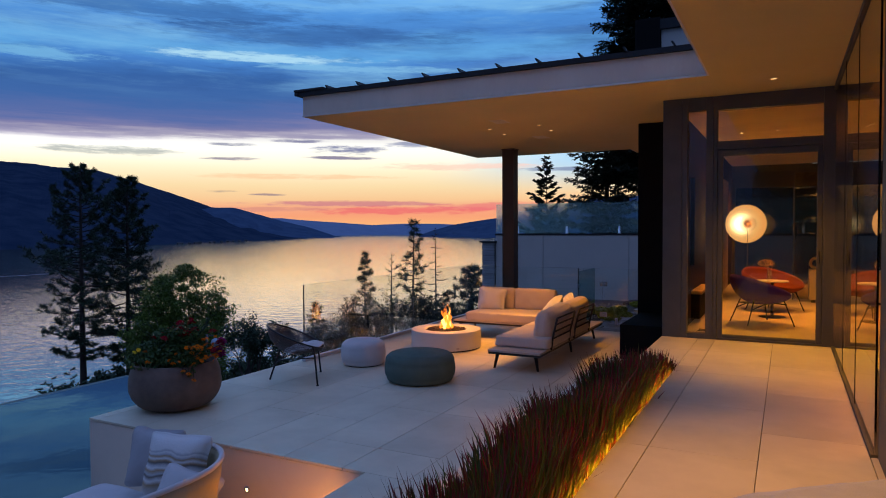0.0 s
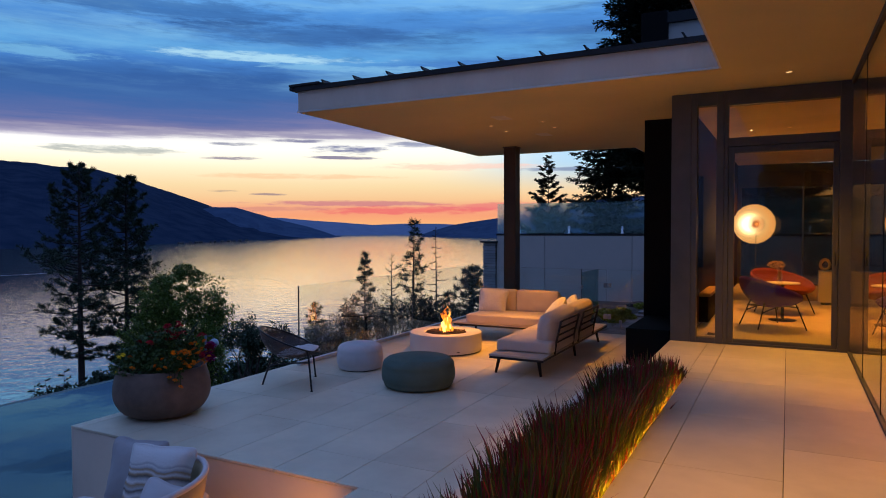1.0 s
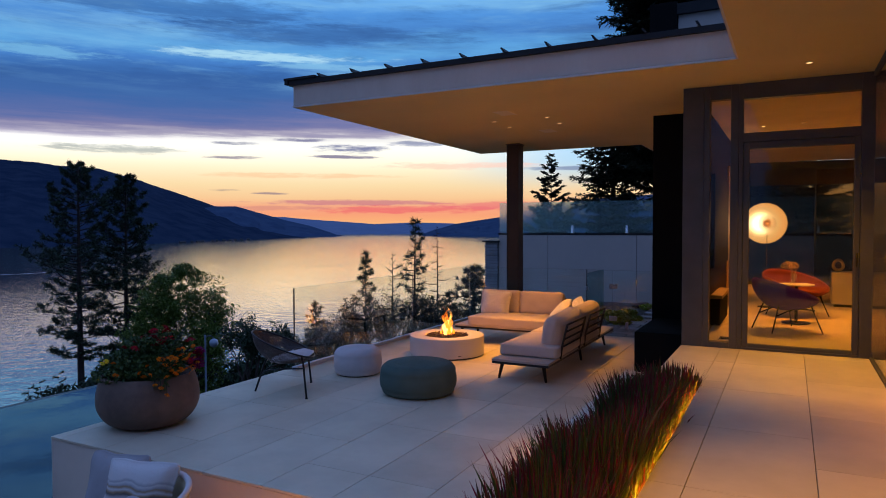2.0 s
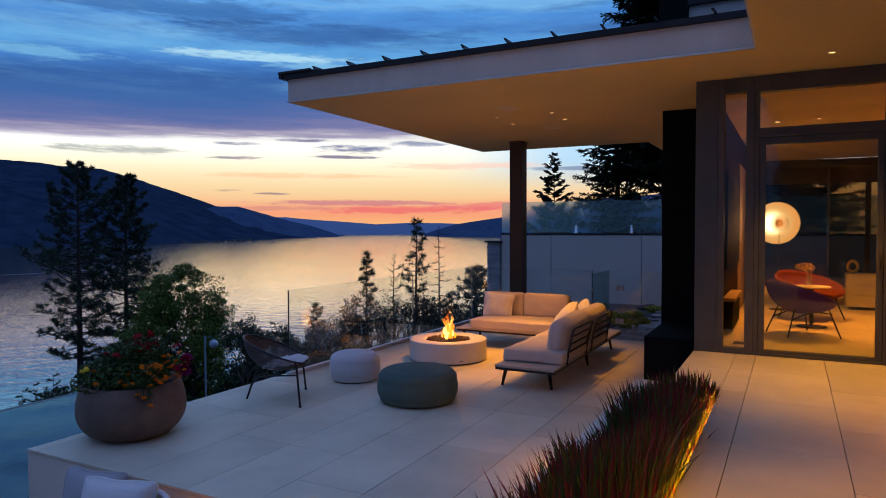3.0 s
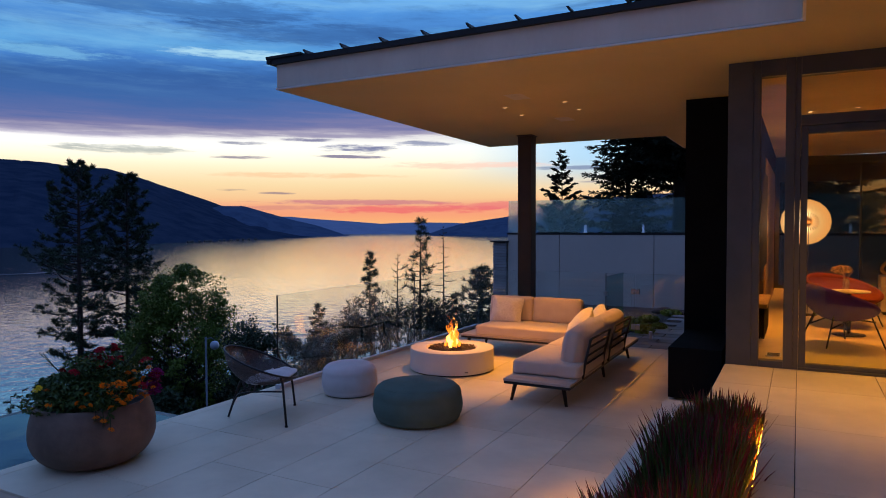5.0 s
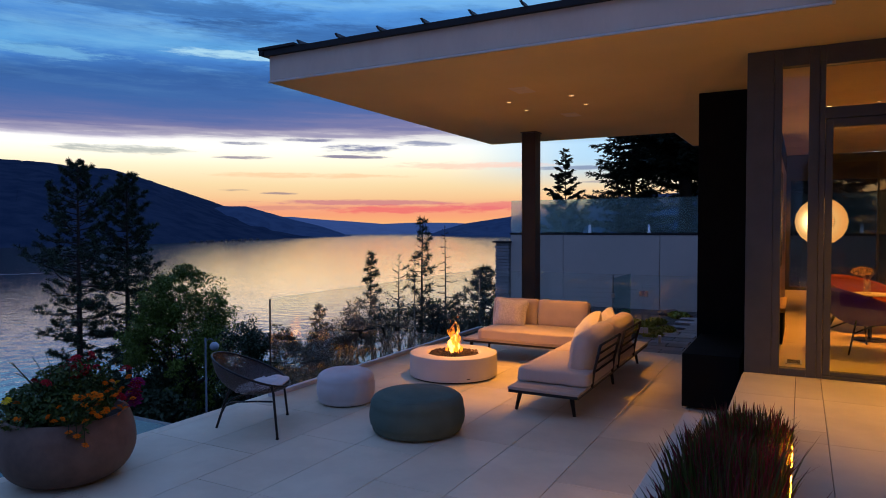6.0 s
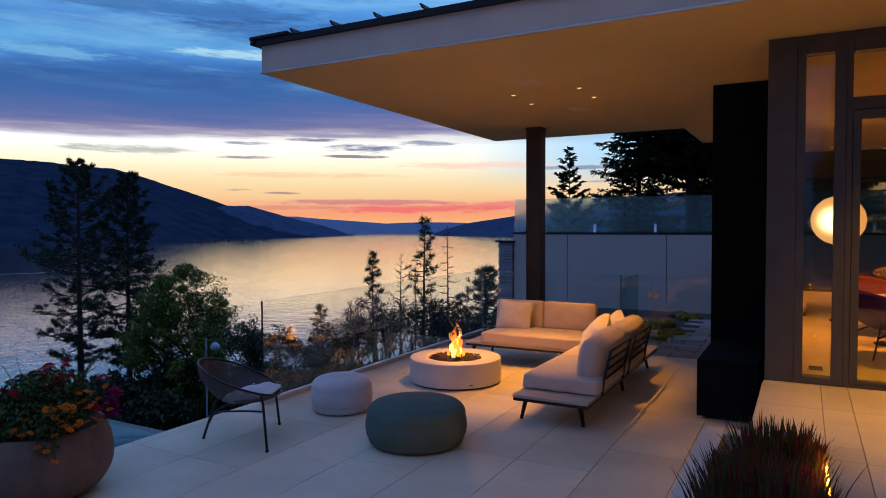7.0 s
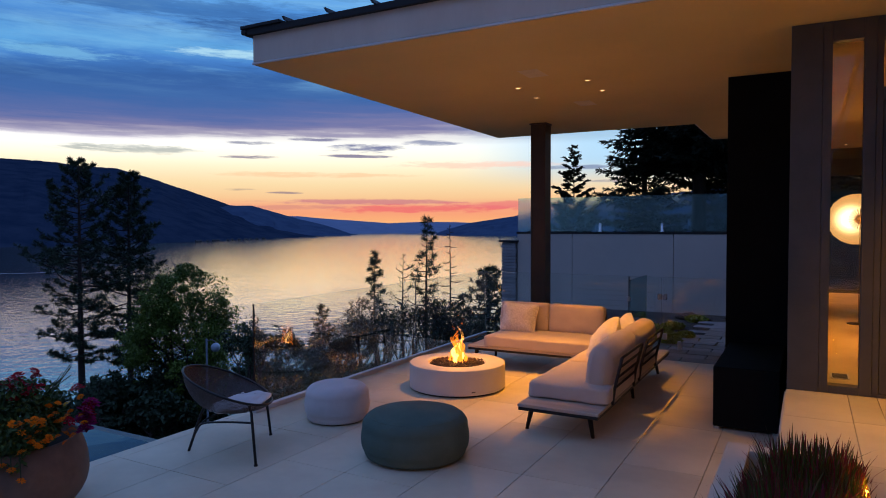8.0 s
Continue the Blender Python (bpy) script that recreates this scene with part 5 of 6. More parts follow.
course = mesh_of(block(-0.235, 0.235, -0.235, 0.235, 0, 0.082, bevel=0.008), "stone_course", M["paver"])
for k in range(34):
    c = part("stone_course", course, None, ncol)
    c.location = (0.012 * math.sin(k * 2.3), 0.010 * math.cos(k * 1.7), -1.75 + 0.0915 * k)
part("cap", block(-0.31, 0.31, -0.31, 0.31, 1.362, 1.42, bevel=0.01), M["roof"], ncol)
pav = mesh_of(block(-0.295, 0.295, -0.145, 0.145, -0.044, 0.0, bevel=0.006), "paver", M["paver"])
r = random.Random(8)
for j in range(14):
    for i in range(7):
        x = -3.9 + 0.61 * i + (0.30 if j % 2 else 0)
        y = EDGE_N + 0.16 + 0.305 * j
        if x < -2.85 + 0.027 * j and j > 3:
            continue
        if x > -1.0:
            continue
        p = part("paver", pav, None, yard)
        p.location = (x, y, r.uniform(-0.006, 0.002))


def boulder(x, y, z, s, seed, label):
    bm = bmesh.new()
    bmesh.ops.create_icosphere(bm, subdivisions=3, radius=s)
    for q in bm.verts:
        q.co *= 1 + 0.28 * noise.noise(q.co / s * 1.3 + Vector((seed, seed, 0)))
        q.co.z *= 0.6
    ob = part("rock", bm, M["lava"])
    ob.location = (x, y, z)
    return tagged(ob, label, "rock", "yard rocks")


r = random.Random(9)
for k in range(34):
    boulder(r.uniform(-3.3, -0.6), r.uniform(15.55, 16.65), -0.02, r.uniform(0.07, 0.15), k * 3.1, "dark rough garden rock beyond the pavers")


M["lime"] = leaf_paint("lime_leaves", [(0.10, 0.16, 0.015), (0.22, 0.28, 0.02), (0.32, 0.36, 0.03)], place_scale=6)


def low_plant(name, x, y, z, w, h, count, size, material, label, seed, group="garden plants"):
    ob = thing(name, label, "plant", pose(x, y, z), group)
    r = random.Random(seed)
    v, f = leaf_cloud(r, count, (0, 0, h * 0.5), (w, w, h * 0.5), size)
    tagged(loose("leaves", v, f, material, ob), kind="stuff")
    bm = bmesh.new()
    for k in range(5):
        a = r.uniform(0, 6.28)
        tube(bm, [(0, 0, -0.05), (w * 0.6 * math.cos(a), w * 0.6 * math.sin(a), h * 0.7)], 0.012, 5, taper=0.4)
    part("stems", bm, M["bark"], ob)
    return ob


for k, (x, y, wd, h) in enumerate([(-2.75, 12.75, 0.20, 0.20), (-2.95, 13.2, 0.22, 0.20), (-2.62, 13.4, 0.16, 0.14), (-3.3, 13.9, 0.26, 0.16), (-3.0, 14.5, 0.2, 0.12), (-2.75, 15.6, 0.22, 0.13)]):
    low_plant("ground_plant", x, y, -0.05, wd, h, 420, 0.07, M["lime"], "low yellow-green plant beside the pavers", 40 + k)


# ---- daybed on the sunken patio ----
DX, DY, DZ = -4.10, 2.45, -0.80
daybed = thing("daybed", "round woven daybed with pale cushions on the sunken patio", "daybed", pose(DX, DY, DZ))
woven = bmesh.new()
ARC = [radians(-62 + 172 * i / 40) for i in range(41)]
inner, outer = [], []
for a in ARC:
    end = abs((a - radians(24)) / radians(86))
    top = 0.93 - 0.20 * max(0.0, end) ** 3
    col_out, col_in = [], []
    for j in range(9):
        s = j / 8
        rad = 0.70 + 0.10 * s ** 1.4
        z = 0.06 + (top - 0.06) * s
        col_out.append(woven.verts.new((rad * math.cos(a), rad * 0.86 * math.sin(a), z)))
        col_in.append(woven.verts.new(((rad - 0.035) * math.cos(a), (rad - 0.035) * 0.86 * math.sin(a), z)))
    outer.append(col_out), inner.append(col_in)
for side, flip in ((outer, False), (inner, True)):
    for a, b in zip(side, side[1:]):
        for j in range(8):
            q = (a[j], b[j], b[j + 1], a[j + 1])
            woven.faces.new(q[::-1] if flip else q).smooth = True
for a, b, c, d in zip(outer, outer[1:], inner, inner[1:]):
    woven.faces.new((a[8], b[8], d[8], c[8]))
for k in (0, 40):
    for j in range(8):
        woven.faces.new((outer[k][j], outer[k][j + 1], inner[k][j + 1], inner[k][j]))
part("shell", woven, M["rope"], daybed, "ochre woven rope shell")
edge = bmesh.new()
tube(edge, [(0.785 * math.cos(a), 0.785 * 0.86 * math.sin(a), 0.93 - 0.20 * abs((a - radians(24)) / radians(86)) ** 3) for a in ARC], 0.022, 8)
part("rim", edge, M["pouf"], daybed, "grey padded rim")
part("base", shifted(lathe([(0.0, 0.03), (0.62, 0.03), (0.66, 0.08), (0.66, 0.26), (0.0, 0.26)], 48), Matrix.Diagonal((1.1, 0.9, 1, 1))), M["rope"], daybed)
for x, y in [(0.45, -0.35), (0.45, 0.35), (-0.5, -0.35), (-0.5, 0.35)]:
    part("foot", shifted(lathe([(0.0, 0.0), (0.03, 0.0), (0.03, 0.03), (0.0, 0.03)], 12), pose(x, y, 0)), M["dark_metal"], daybed)
soft("mattress", daybed, (1.50, 1.06, 0.18), pose(-0.20, 0.0, 0.355), M["pale_cloth"], "pale seat mattress", seed=20, radius=0.07, puff=0.015, cuts=14)


def stripe_paint():
    m = bpy.data.materials.new("wavy_striped_fabric")
    m.use_nodes = True
    n = Nodes(m.node_tree)
    place = n.add("ShaderNodeTexCoord").outputs["Object"]
    p = n.add("ShaderNodeSeparateXYZ", {0: place})
    wave = n.math("MULTIPLY", n.math("SINE", n.math("MULTIPLY", p.outputs[0], 26.0)), 0.010)
    level = n.math("ADD", p.outputs[2], n.math("ADD", wave, n.math("MULTIPLY", n.noise(place, 7, 3.0), 0.05)))
    white, tan, dark, grey = (0.62, 0.58, 0.55, 1), (0.34, 0.22, 0.12, 1), (0.13, 0.10, 0.085, 1), (0.40, 0.38, 0.37, 1)
    shade = n.ramp(n.step(level, -0.23, 0.30), [(0.0, white), (0.08, tan), (0.14, white), (0.21, dark), (0.25, grey), (0.32, tan), (0.38, white), (0.44, grey), (0.49, dark), (0.53, tan), (0.58, white), (0.63, tan), (0.66, grey), (0.70, white), (0.73, grey), (0.77, white), (1.0, white)])
    relief = n.add("ShaderNodeBump", {"Strength": 0.4, "Distance": 0.01, "Height": n.noise(place, 60, 3.0)}).outputs[0]
    n.add("ShaderNodeOutputMaterial", {0: n.add("ShaderNodeBsdfPrincipled", {"Base Color": shade, "Roughness": 0.9, "Normal": relief}).outputs[0]})
    return m


M["stripe"] = stripe_paint()
LZ = DZ + 0.45
pillow("plain grey-beige pillow leaning on the daybed shell", (0.52, 0.14, 0.50), pose(-4.30, 2.91, LZ + 0.325, -18, 0, 12), 22, M["grey_cloth"])
pillow("cream pillow with wavy brown stripes", (0.52, 0.14, 0.50), pose(-3.93, 2.82, LZ + 0.355, -18, 4, 24), 23, M["stripe"])
pillow("small plain pale pillow in front of the others", (0.46, 0.13, 0.40), pose(-3.60, 2.62, LZ + 0.235, -34, 20, 34), 24, M["pale_cloth"])

# step lights in the patio wall
for x, z in [(-3.72, -0.363), (-2.90, -0.62)]:
    lamp = thing("step_light", "small round warm step light in the patio wall", "step light", pose(x, EDGE_S - 0.016, z), "step lights")
    ring = part("ring", shifted(lathe([(0.016, 0.0), (0.028, 0.0), (0.028, 0.006), (0.016, 0.008)], 20), pose(0, 0, 0, 90)), M["chrome"], lamp)
    part("lens", shifted(lathe([(0.0, 0.004), (0.016, 0.004)], 16), pose(0, 0, 0, 90)), M["lit"], ring, "small glowing lens")

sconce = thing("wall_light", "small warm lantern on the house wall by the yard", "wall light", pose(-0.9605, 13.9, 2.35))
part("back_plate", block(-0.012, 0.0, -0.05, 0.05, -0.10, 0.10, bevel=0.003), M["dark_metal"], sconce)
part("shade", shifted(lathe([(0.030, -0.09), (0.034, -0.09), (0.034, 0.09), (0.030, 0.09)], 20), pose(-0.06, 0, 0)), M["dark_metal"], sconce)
# bench at the near end of the walkway
bench = thing("bench", "pale upholstered bench on the walkway", "bench", pose(0.73, 1.65, UPPER, 0, 0, 41))
soft("seat", bench, (1.10, 0.90, 0.14), pose(0, 0, 0.315), M["lilac_cloth"], seed=30, radius=0.05, puff=0.01, cuts=10)
part("base", block(-0.50, 0.50, -0.40, 0.40, 0.0, 0.244, bevel=0.01), M["dark_metal"], bench)


# ---- the sitting room ----
lamp = thing("floor_lamp", "floor lamp with a big glowing pleated paper disc", "floor lamp", pose(-0.245, 12.60, UPPER - 0.012))


def shade_paint():
    m = bpy.data.materials.new("glowing_paper")
    m.use_nodes = True
    n = Nodes(m.node_tree)
    place = n.add("ShaderNodeTexCoord").outputs["Object"]
    p = n.add("ShaderNodeSeparateXYZ", {0: place})
    x, z = n.math("ADD", p.outputs[0], 0.07), n.math("SUBTRACT", p.outputs[2], 1.45)
    out = n.math("SQRT", n.math("ADD", n.math("MULTIPLY", x, x), n.math("MULTIPLY", z, z)))
    bright = n.step(out, 0.03, 0.26, 4.5, 0.95)
    shade = n.ramp(n.step(out, 0.05, 0.42), [(0, (1.0, 0.74, 0.36, 1)), (0.45, (1.0, 0.52, 0.17, 1)), (1, (0.95, 0.36, 0.085, 1))])
    n.add("ShaderNodeOutputMaterial", {0: n.add("ShaderNodeEmission", {"Color": shade, "Strength": bright}).outputs[0]})
    return m


M["paper"] = shade_paint()
profile = [(0.0, -0.055), (0.27, -0.05), (0.345, -0.02)] + [(0.357, 0.0), (0.348, 0.03), (0.27, 0.07), (0.12, 0.085), (0.0, 0.087)]
paper = part("shade", shifted(lathe(profile, 18), pose(0, 0, 1.45, 90, 0, -6)), M["paper"], lamp, "glowing pleated paper disc")
M["bronze"] = pbr("bronze_fan", (0.035, 0.014, 0.005), 0.6, 0.2)
for k in range(24):
    q = 2 * math.pi * k / 24
    part("fan_rib", shifted(block(0.040, 0.145, -0.0075, 0.0075, -0.002, 0.002), pose(0.04, -0.125, 1.45, 90, 0, -6) @ Matrix.Rotation(q, 4, "Z")), M["bronze"], paper, "bronze fan blade")
part("hub", shifted(lathe([(0.0, 0.02), (0.035, 0.015), (0.045, 0.0), (0.0, -0.01)], 20), pose(0.04, -0.128, 1.45, 90, 0, -6)), M["bronze"], paper, "bronze hub")
bm = bmesh.new()
tube(bm, [(0.04, -0.128, 0.02), (0.04, -0.128, 1.44)], 0.005, 8)
part("pole", bm, M["bronze"], lamp)
part("base", shifted(lathe([(0.0, 0.0), (0.14, 0.0), (0.14, 0.012), (0.02, 0.022), (0.0, 0.022)], 32), pose(0.04, -0.128, 0)), M["dark_metal"], lamp)


def room_chair(label, m, cloth, big=1.0):
    ob = thing("lounge_chair", label, "chair", m, "room chairs")
    rings = shell(0.40 * big, 0.43 * big, 0.545, 0.14, 0.27, 10, 36)
    bm = bmesh.new()
    out = [[bm.verts.new(p) for p in ring] for ring in rings[1:]]
    ins = [[bm.verts.new((p[0] * 0.94, p[1] * 0.94, p[2] + 0.03)) for p in ring] for ring in rings[1:]]
    n = len(out[0])
    for side, flip in ((out, False), (ins, True)):
        for a, b in zip(side, side[1:]):
            for i in range(n):
                q = (a[i], a[(i + 1) % n], b[(i + 1) % n], b[i])
                bm.faces.new(q[::-1] if flip else q).smooth = True
        bm.faces.new(side[0] if flip else side[0][::-1])
    for i in range(n):
        bm.faces.new((out[-1][i], out[-1][(i + 1) % n], ins[-1][(i + 1) % n], ins[-1][i]))
    part("shell", bm, cloth, ob)
    for x, y in [(0.28, -0.36), (0.28, 0.36), (-0.34, -0.26), (-0.34, 0.26)]:
        bm = bmesh.new()
        tube(bm, [(x * 0.62, y * 0.72, 0.37), (x, y, 0.0)], 0.0095, 8)
        part("leg", bm, M["dark_metal"], ob)
    for y in (-1, 1):
        bm = bmesh.new()
        tube(bm, curve([(0.21, y * 0.29, 0.30), (0.0, y * 0.20, 0.31), (-0.26, y * 0.21, 0.22)], 5), 0.010, 6)
        part("brace", bm, M["dark_metal"], ob)
    return ob


RF = UPPER - 0.012
room_chair("plum shell armchair by the glass door", pose(0.12, 9.72, RF, 0, 0, 30), M["purple"])
room_chair("orange shell armchair beside the round table", pose(0.25, 11.42, RF, 0, 0, -40), M["orange"], 1.15)
table = thing("side_table", "small round white pedestal table", "table", pose(0.24, 10.55, RF))
part("top", lathe([(0.0, 0.55), (0.23, 0.55), (0.236, 0.558), (0.23, 0.566), (0.0, 0.566)], 48), M["white"], table)
part("stem", lathe([(0.022, 0.02), (0.022, 0.549)], 16), M["dark_metal"], table)
part("foot", lathe([(0.0, 0.0), (0.19, 0.0), (0.19, 0.010), (0.022, 0.022), (0.0, 0.022)], 40), M["dark_metal"], table)
vase = thing("vase", "clear glass vase of dried yellow flowers", "vase", pose(0.20, 10.50, RF + 0.567))
pane("glass_body", lathe([(0.0, 0.0), (0.042, 0.0), (0.044, 0.008), (0.042, 0.15), (0.0405, 0.15), (0.0425, 0.006), (0.0, 0.004)], 24), vase, material=M["thin_glass"])
r = random.Random(61)
bm = bmesh.new()
for k in range(14):
    a = r.uniform(0, 6.28)
    d = r.uniform(0.05, 0.13)
    tube(bm, curve([(0.01 * math.cos(a), 0.01 * math.sin(a), 0.02), (0.02 * math.cos(a), 0.02 * math.sin(a), 0.15), (d * math.cos(a), d * math.sin(a), 0.26 + r.uniform(-0.03, 0.04))], 3), 0.0022, 4)
tagged(part("stems", bm, M["wood"], vase), kind="stuff")
v, f = leaf_cloud(r, 340, (-0.05, 0, 0.27), (0.125, 0.125, 0.055), 0.021)
M["dried"] = pbr("dried_bloom", (0.60, 0.46, 0.20), 0.8, bump=0)
tagged(loose("blooms", v, f, M["dried"], vase), kind="stuff")

console = thing("console_cabinet", "pale low cabinet with drawers behind the armchairs", "cabinet", pose(0.80, 12.95, RF))
part("body", block(0.0, 1.50, 0.0, 0.42, 0.05, 0.60), M["white"], console)
part("plinth", block(0.04, 1.46, 0.04, 0.40, 0.0, 0.049), M["dark_metal"], console)
for x0, x1 in [(0.012, 0.50), (0.508, 0.992), (1.0, 1.488)]:
    for z0, z1 in [(0.06, 0.235), (0.243, 0.415), (0.423, 0.592)]:
        part("drawer_front", block(x0, x1, -0.018, -0.001, z0, z1, bevel=0.003), M["white"], console)
sculpt = thing("sculpture", "small pale looped ceramic sculpture on the cabinet", "sculpture", pose(0.90, 13.15, RF + 0.601))
bm = bmesh.new()
tube(bm, [(0.075 * math.sin(q), 0.0, 0.075 - 0.075 * math.cos(q) * (1 + 0.35 * (math.cos(q) < 0) * -math.cos(q))) for q in [2 * math.pi * k / 28 for k in range(28)]], 0.026, 8, closed=True)
part("loop", shifted(bm, pose(0, 0, 0.03)), M["dried"], sculpt)
posy = thing("vase", "dark glass vase of orange flowers on the cabinet", "vase", pose(1.42, 13.15, RF + 0.601))
part("body", lathe([(0.0, 0.0), (0.05, 0.0), (0.065, 0.06), (0.045, 0.17), (0.04, 0.17), (0.0, 0.16)], 24), M["dark_metal"], posy)
v, f = leaf_cloud(r, 240, (0, 0, 0.30), (0.12, 0.10, 0.13), 0.05)
tagged(loose("blooms", v, f, M["orange"], posy), kind="stuff")
hearth = thing("fireplace_unit", "dark fireplace unit with a wood shelf on the side wall", "fireplace", pose(-0.80, 9.0, RF))
part("body", block(0.0, 0.12, 0.35, 1.6, 0.06, 0.42), M["black"], hearth)
part("shelf", block(0.0, 0.15, 0.33, 1.62, 0.421, 0.47, bevel=0.004), M["wood"], hearth)
part("panel", block(0.0, 0.06, 0.2, 2.4, 0.85, 2.1), M["black"], hearth)
oak = thing("wood_panel", "tall oak wall panel beside the glowing lamp", "panel", pose(-0.80, 11.9, RF))
for k in range(13):
    part("slat", block(0.0, 0.022, 0.30 * k, 0.30 * k + 0.292, 0.02, 2.42, bevel=0.003), M["wood"], oak)
screen_wall = thing("window_4", "bronze glass partition behind the low cabinet", "window", kind="structure")
pane("pane", block(0.56, 3.2, 13.42, 13.432, RF + 0.02, 2.92), screen_wall, material=M["bronze_glass"])
part("edge_post", block(0.535, 0.558, 13.40, 13.45, RF, 2.94), M["frame"], screen_wall)
part("head_rail", block(0.559, 3.2, 13.40, 13.45, 2.921, 2.95), M["frame"], screen_wall)
vent = thing("floor_vent", "square steel floor vent behind the narrow window", "vent", pose(-0.56, 8.66, RF))
part("frame", block(-0.075, 0.075, -0.12, 0.12, 0.0, 0.006, bevel=0.002), M["chrome"], vent)
for k in range(6):
    part("slat", block(-0.06, 0.06, -0.100 + 0.035 * k, -0.080 + 0.035 * k, 0.0065, 0.0095), M["dark_metal"], vent)


# ---- trees and shrubs on the slope ----
def trunk_mesh(bm, path, radius, steps=8):
    tube(bm, path, radius, steps, taper=0.12)


def tuft(verts, faces, r, c, size, count, way):
    """A burst of long thin needles, leaning along the twig and upwards."""
    for _ in range(count * 2):
        d = Vector((r.gauss(0, 1), r.gauss(0, 1), r.gauss(0.25, 0.8))) + way * 0.6
        d.normalize()
        side = d.cross(Vector((r.gauss(0, 1), r.gauss(0, 1), r.gauss(0, 1)))).normalized() * size * 0.062
        tip = c + d * size * r.uniform(0.6, 1.2)
        b = len(verts)
        for p in (c + side, c - side, tip - side * 0.4, tip + side * 0.4):
            verts.append((p.x, p.y, p.z))
        faces.append((b, b + 1, b + 2, b + 3))


def ponderosa(label, x, y, top, low, reach, crown_from, seed, branches=80, twigs=7, needle=0.26, per=9, trunk=0.3, shape=0.5):
    """A tall open pine: limbs that dip and rise again, side twigs, and round needle puffs at the twig ends."""
    r = random.Random(seed)
    tall = top - low
    ob = thing("pine_tree", label, "tree", pose(x, y, low), "hillside trees")
    bm = bmesh.new()
    spine = [Vector((0.20 * math.sin(3 * s + seed) * s, 0.16 * math.sin(2.3 * s + seed * 2) * s, tall * s)) for s in [i / 12 for i in range(13)]]
    trunk_mesh(bm, spine, trunk)
    verts, faces = [], []
    for i in range(branches):
        u = (i + r.random()) / branches
        s = crown_from + (1 - crown_from) * u * 0.985
        k = min(int(s * 12), 11)
        base = spine[k].lerp(spine[k + 1], s * 12 - k)
        a = i * 2.4 + r.uniform(-0.6, 0.6)
        size = (reach * (1 - u) ** shape * (0.22 + 0.78 * min(1, u * 3.0)) * r.choice((0.4, 0.6, 0.8, 0.95, 1.12)) + 0.25)
        out = Vector((math.cos(a), math.sin(a), 0))
        rise = -0.22 + 0.85 * u + r.uniform(-0.25, 0.25)
        limb = curve([base, base + out * size * 0.45 + Vector((0, 0, size * (rise * 0.40 - 0.04))), base + out * size * 0.8 + Vector((0, 0, size * rise * 0.8)), base + out * size + Vector((0, 0, size * (rise + 0.16)))], 3)
        tube(bm, limb, 0.016 + 0.016 * size, 4, taper=0.25)
        count = max(3, int(twigs * (0.4 + 0.6 * size / reach)))
        for t in range(count):
            f = 0.32 + 0.68 * (t + r.random()) / count
            q = f * (len(limb) - 1)
            j = min(int(q), len(limb) - 2)
            p = limb[j].lerp(limb[j + 1], q - j)
            side = Vector((-out.y, out.x, 0)) * r.choice((-1, 1))
            way = (side * r.uniform(0.3, 1.0) + out * r.uniform(0.2, 0.8) + Vector((0, 0, r.uniform(-0.1, 0.65)))).normalized()
            e = p + way * size * r.uniform(0.10, 0.42) * (1.25 - 0.6 * f)
            tube(bm, [p, e], 0.012, 3, taper=0.5)
            tuft(verts, faces, r, e, needle * r.uniform(0.75, 1.2), per, way)
            if r.random() < 0.6:
                tuft(verts, faces, r, p.lerp(e, 0.45), needle * r.uniform(0.6, 0.95), per * 2 // 3, way)
        tuft(verts, faces, r, limb[-1], needle, per, out)
    part("trunk", bm, M["bark"], ob)
    tagged(loose("crown", verts, faces, M["needle"], ob), kind="stuff")
    return ob


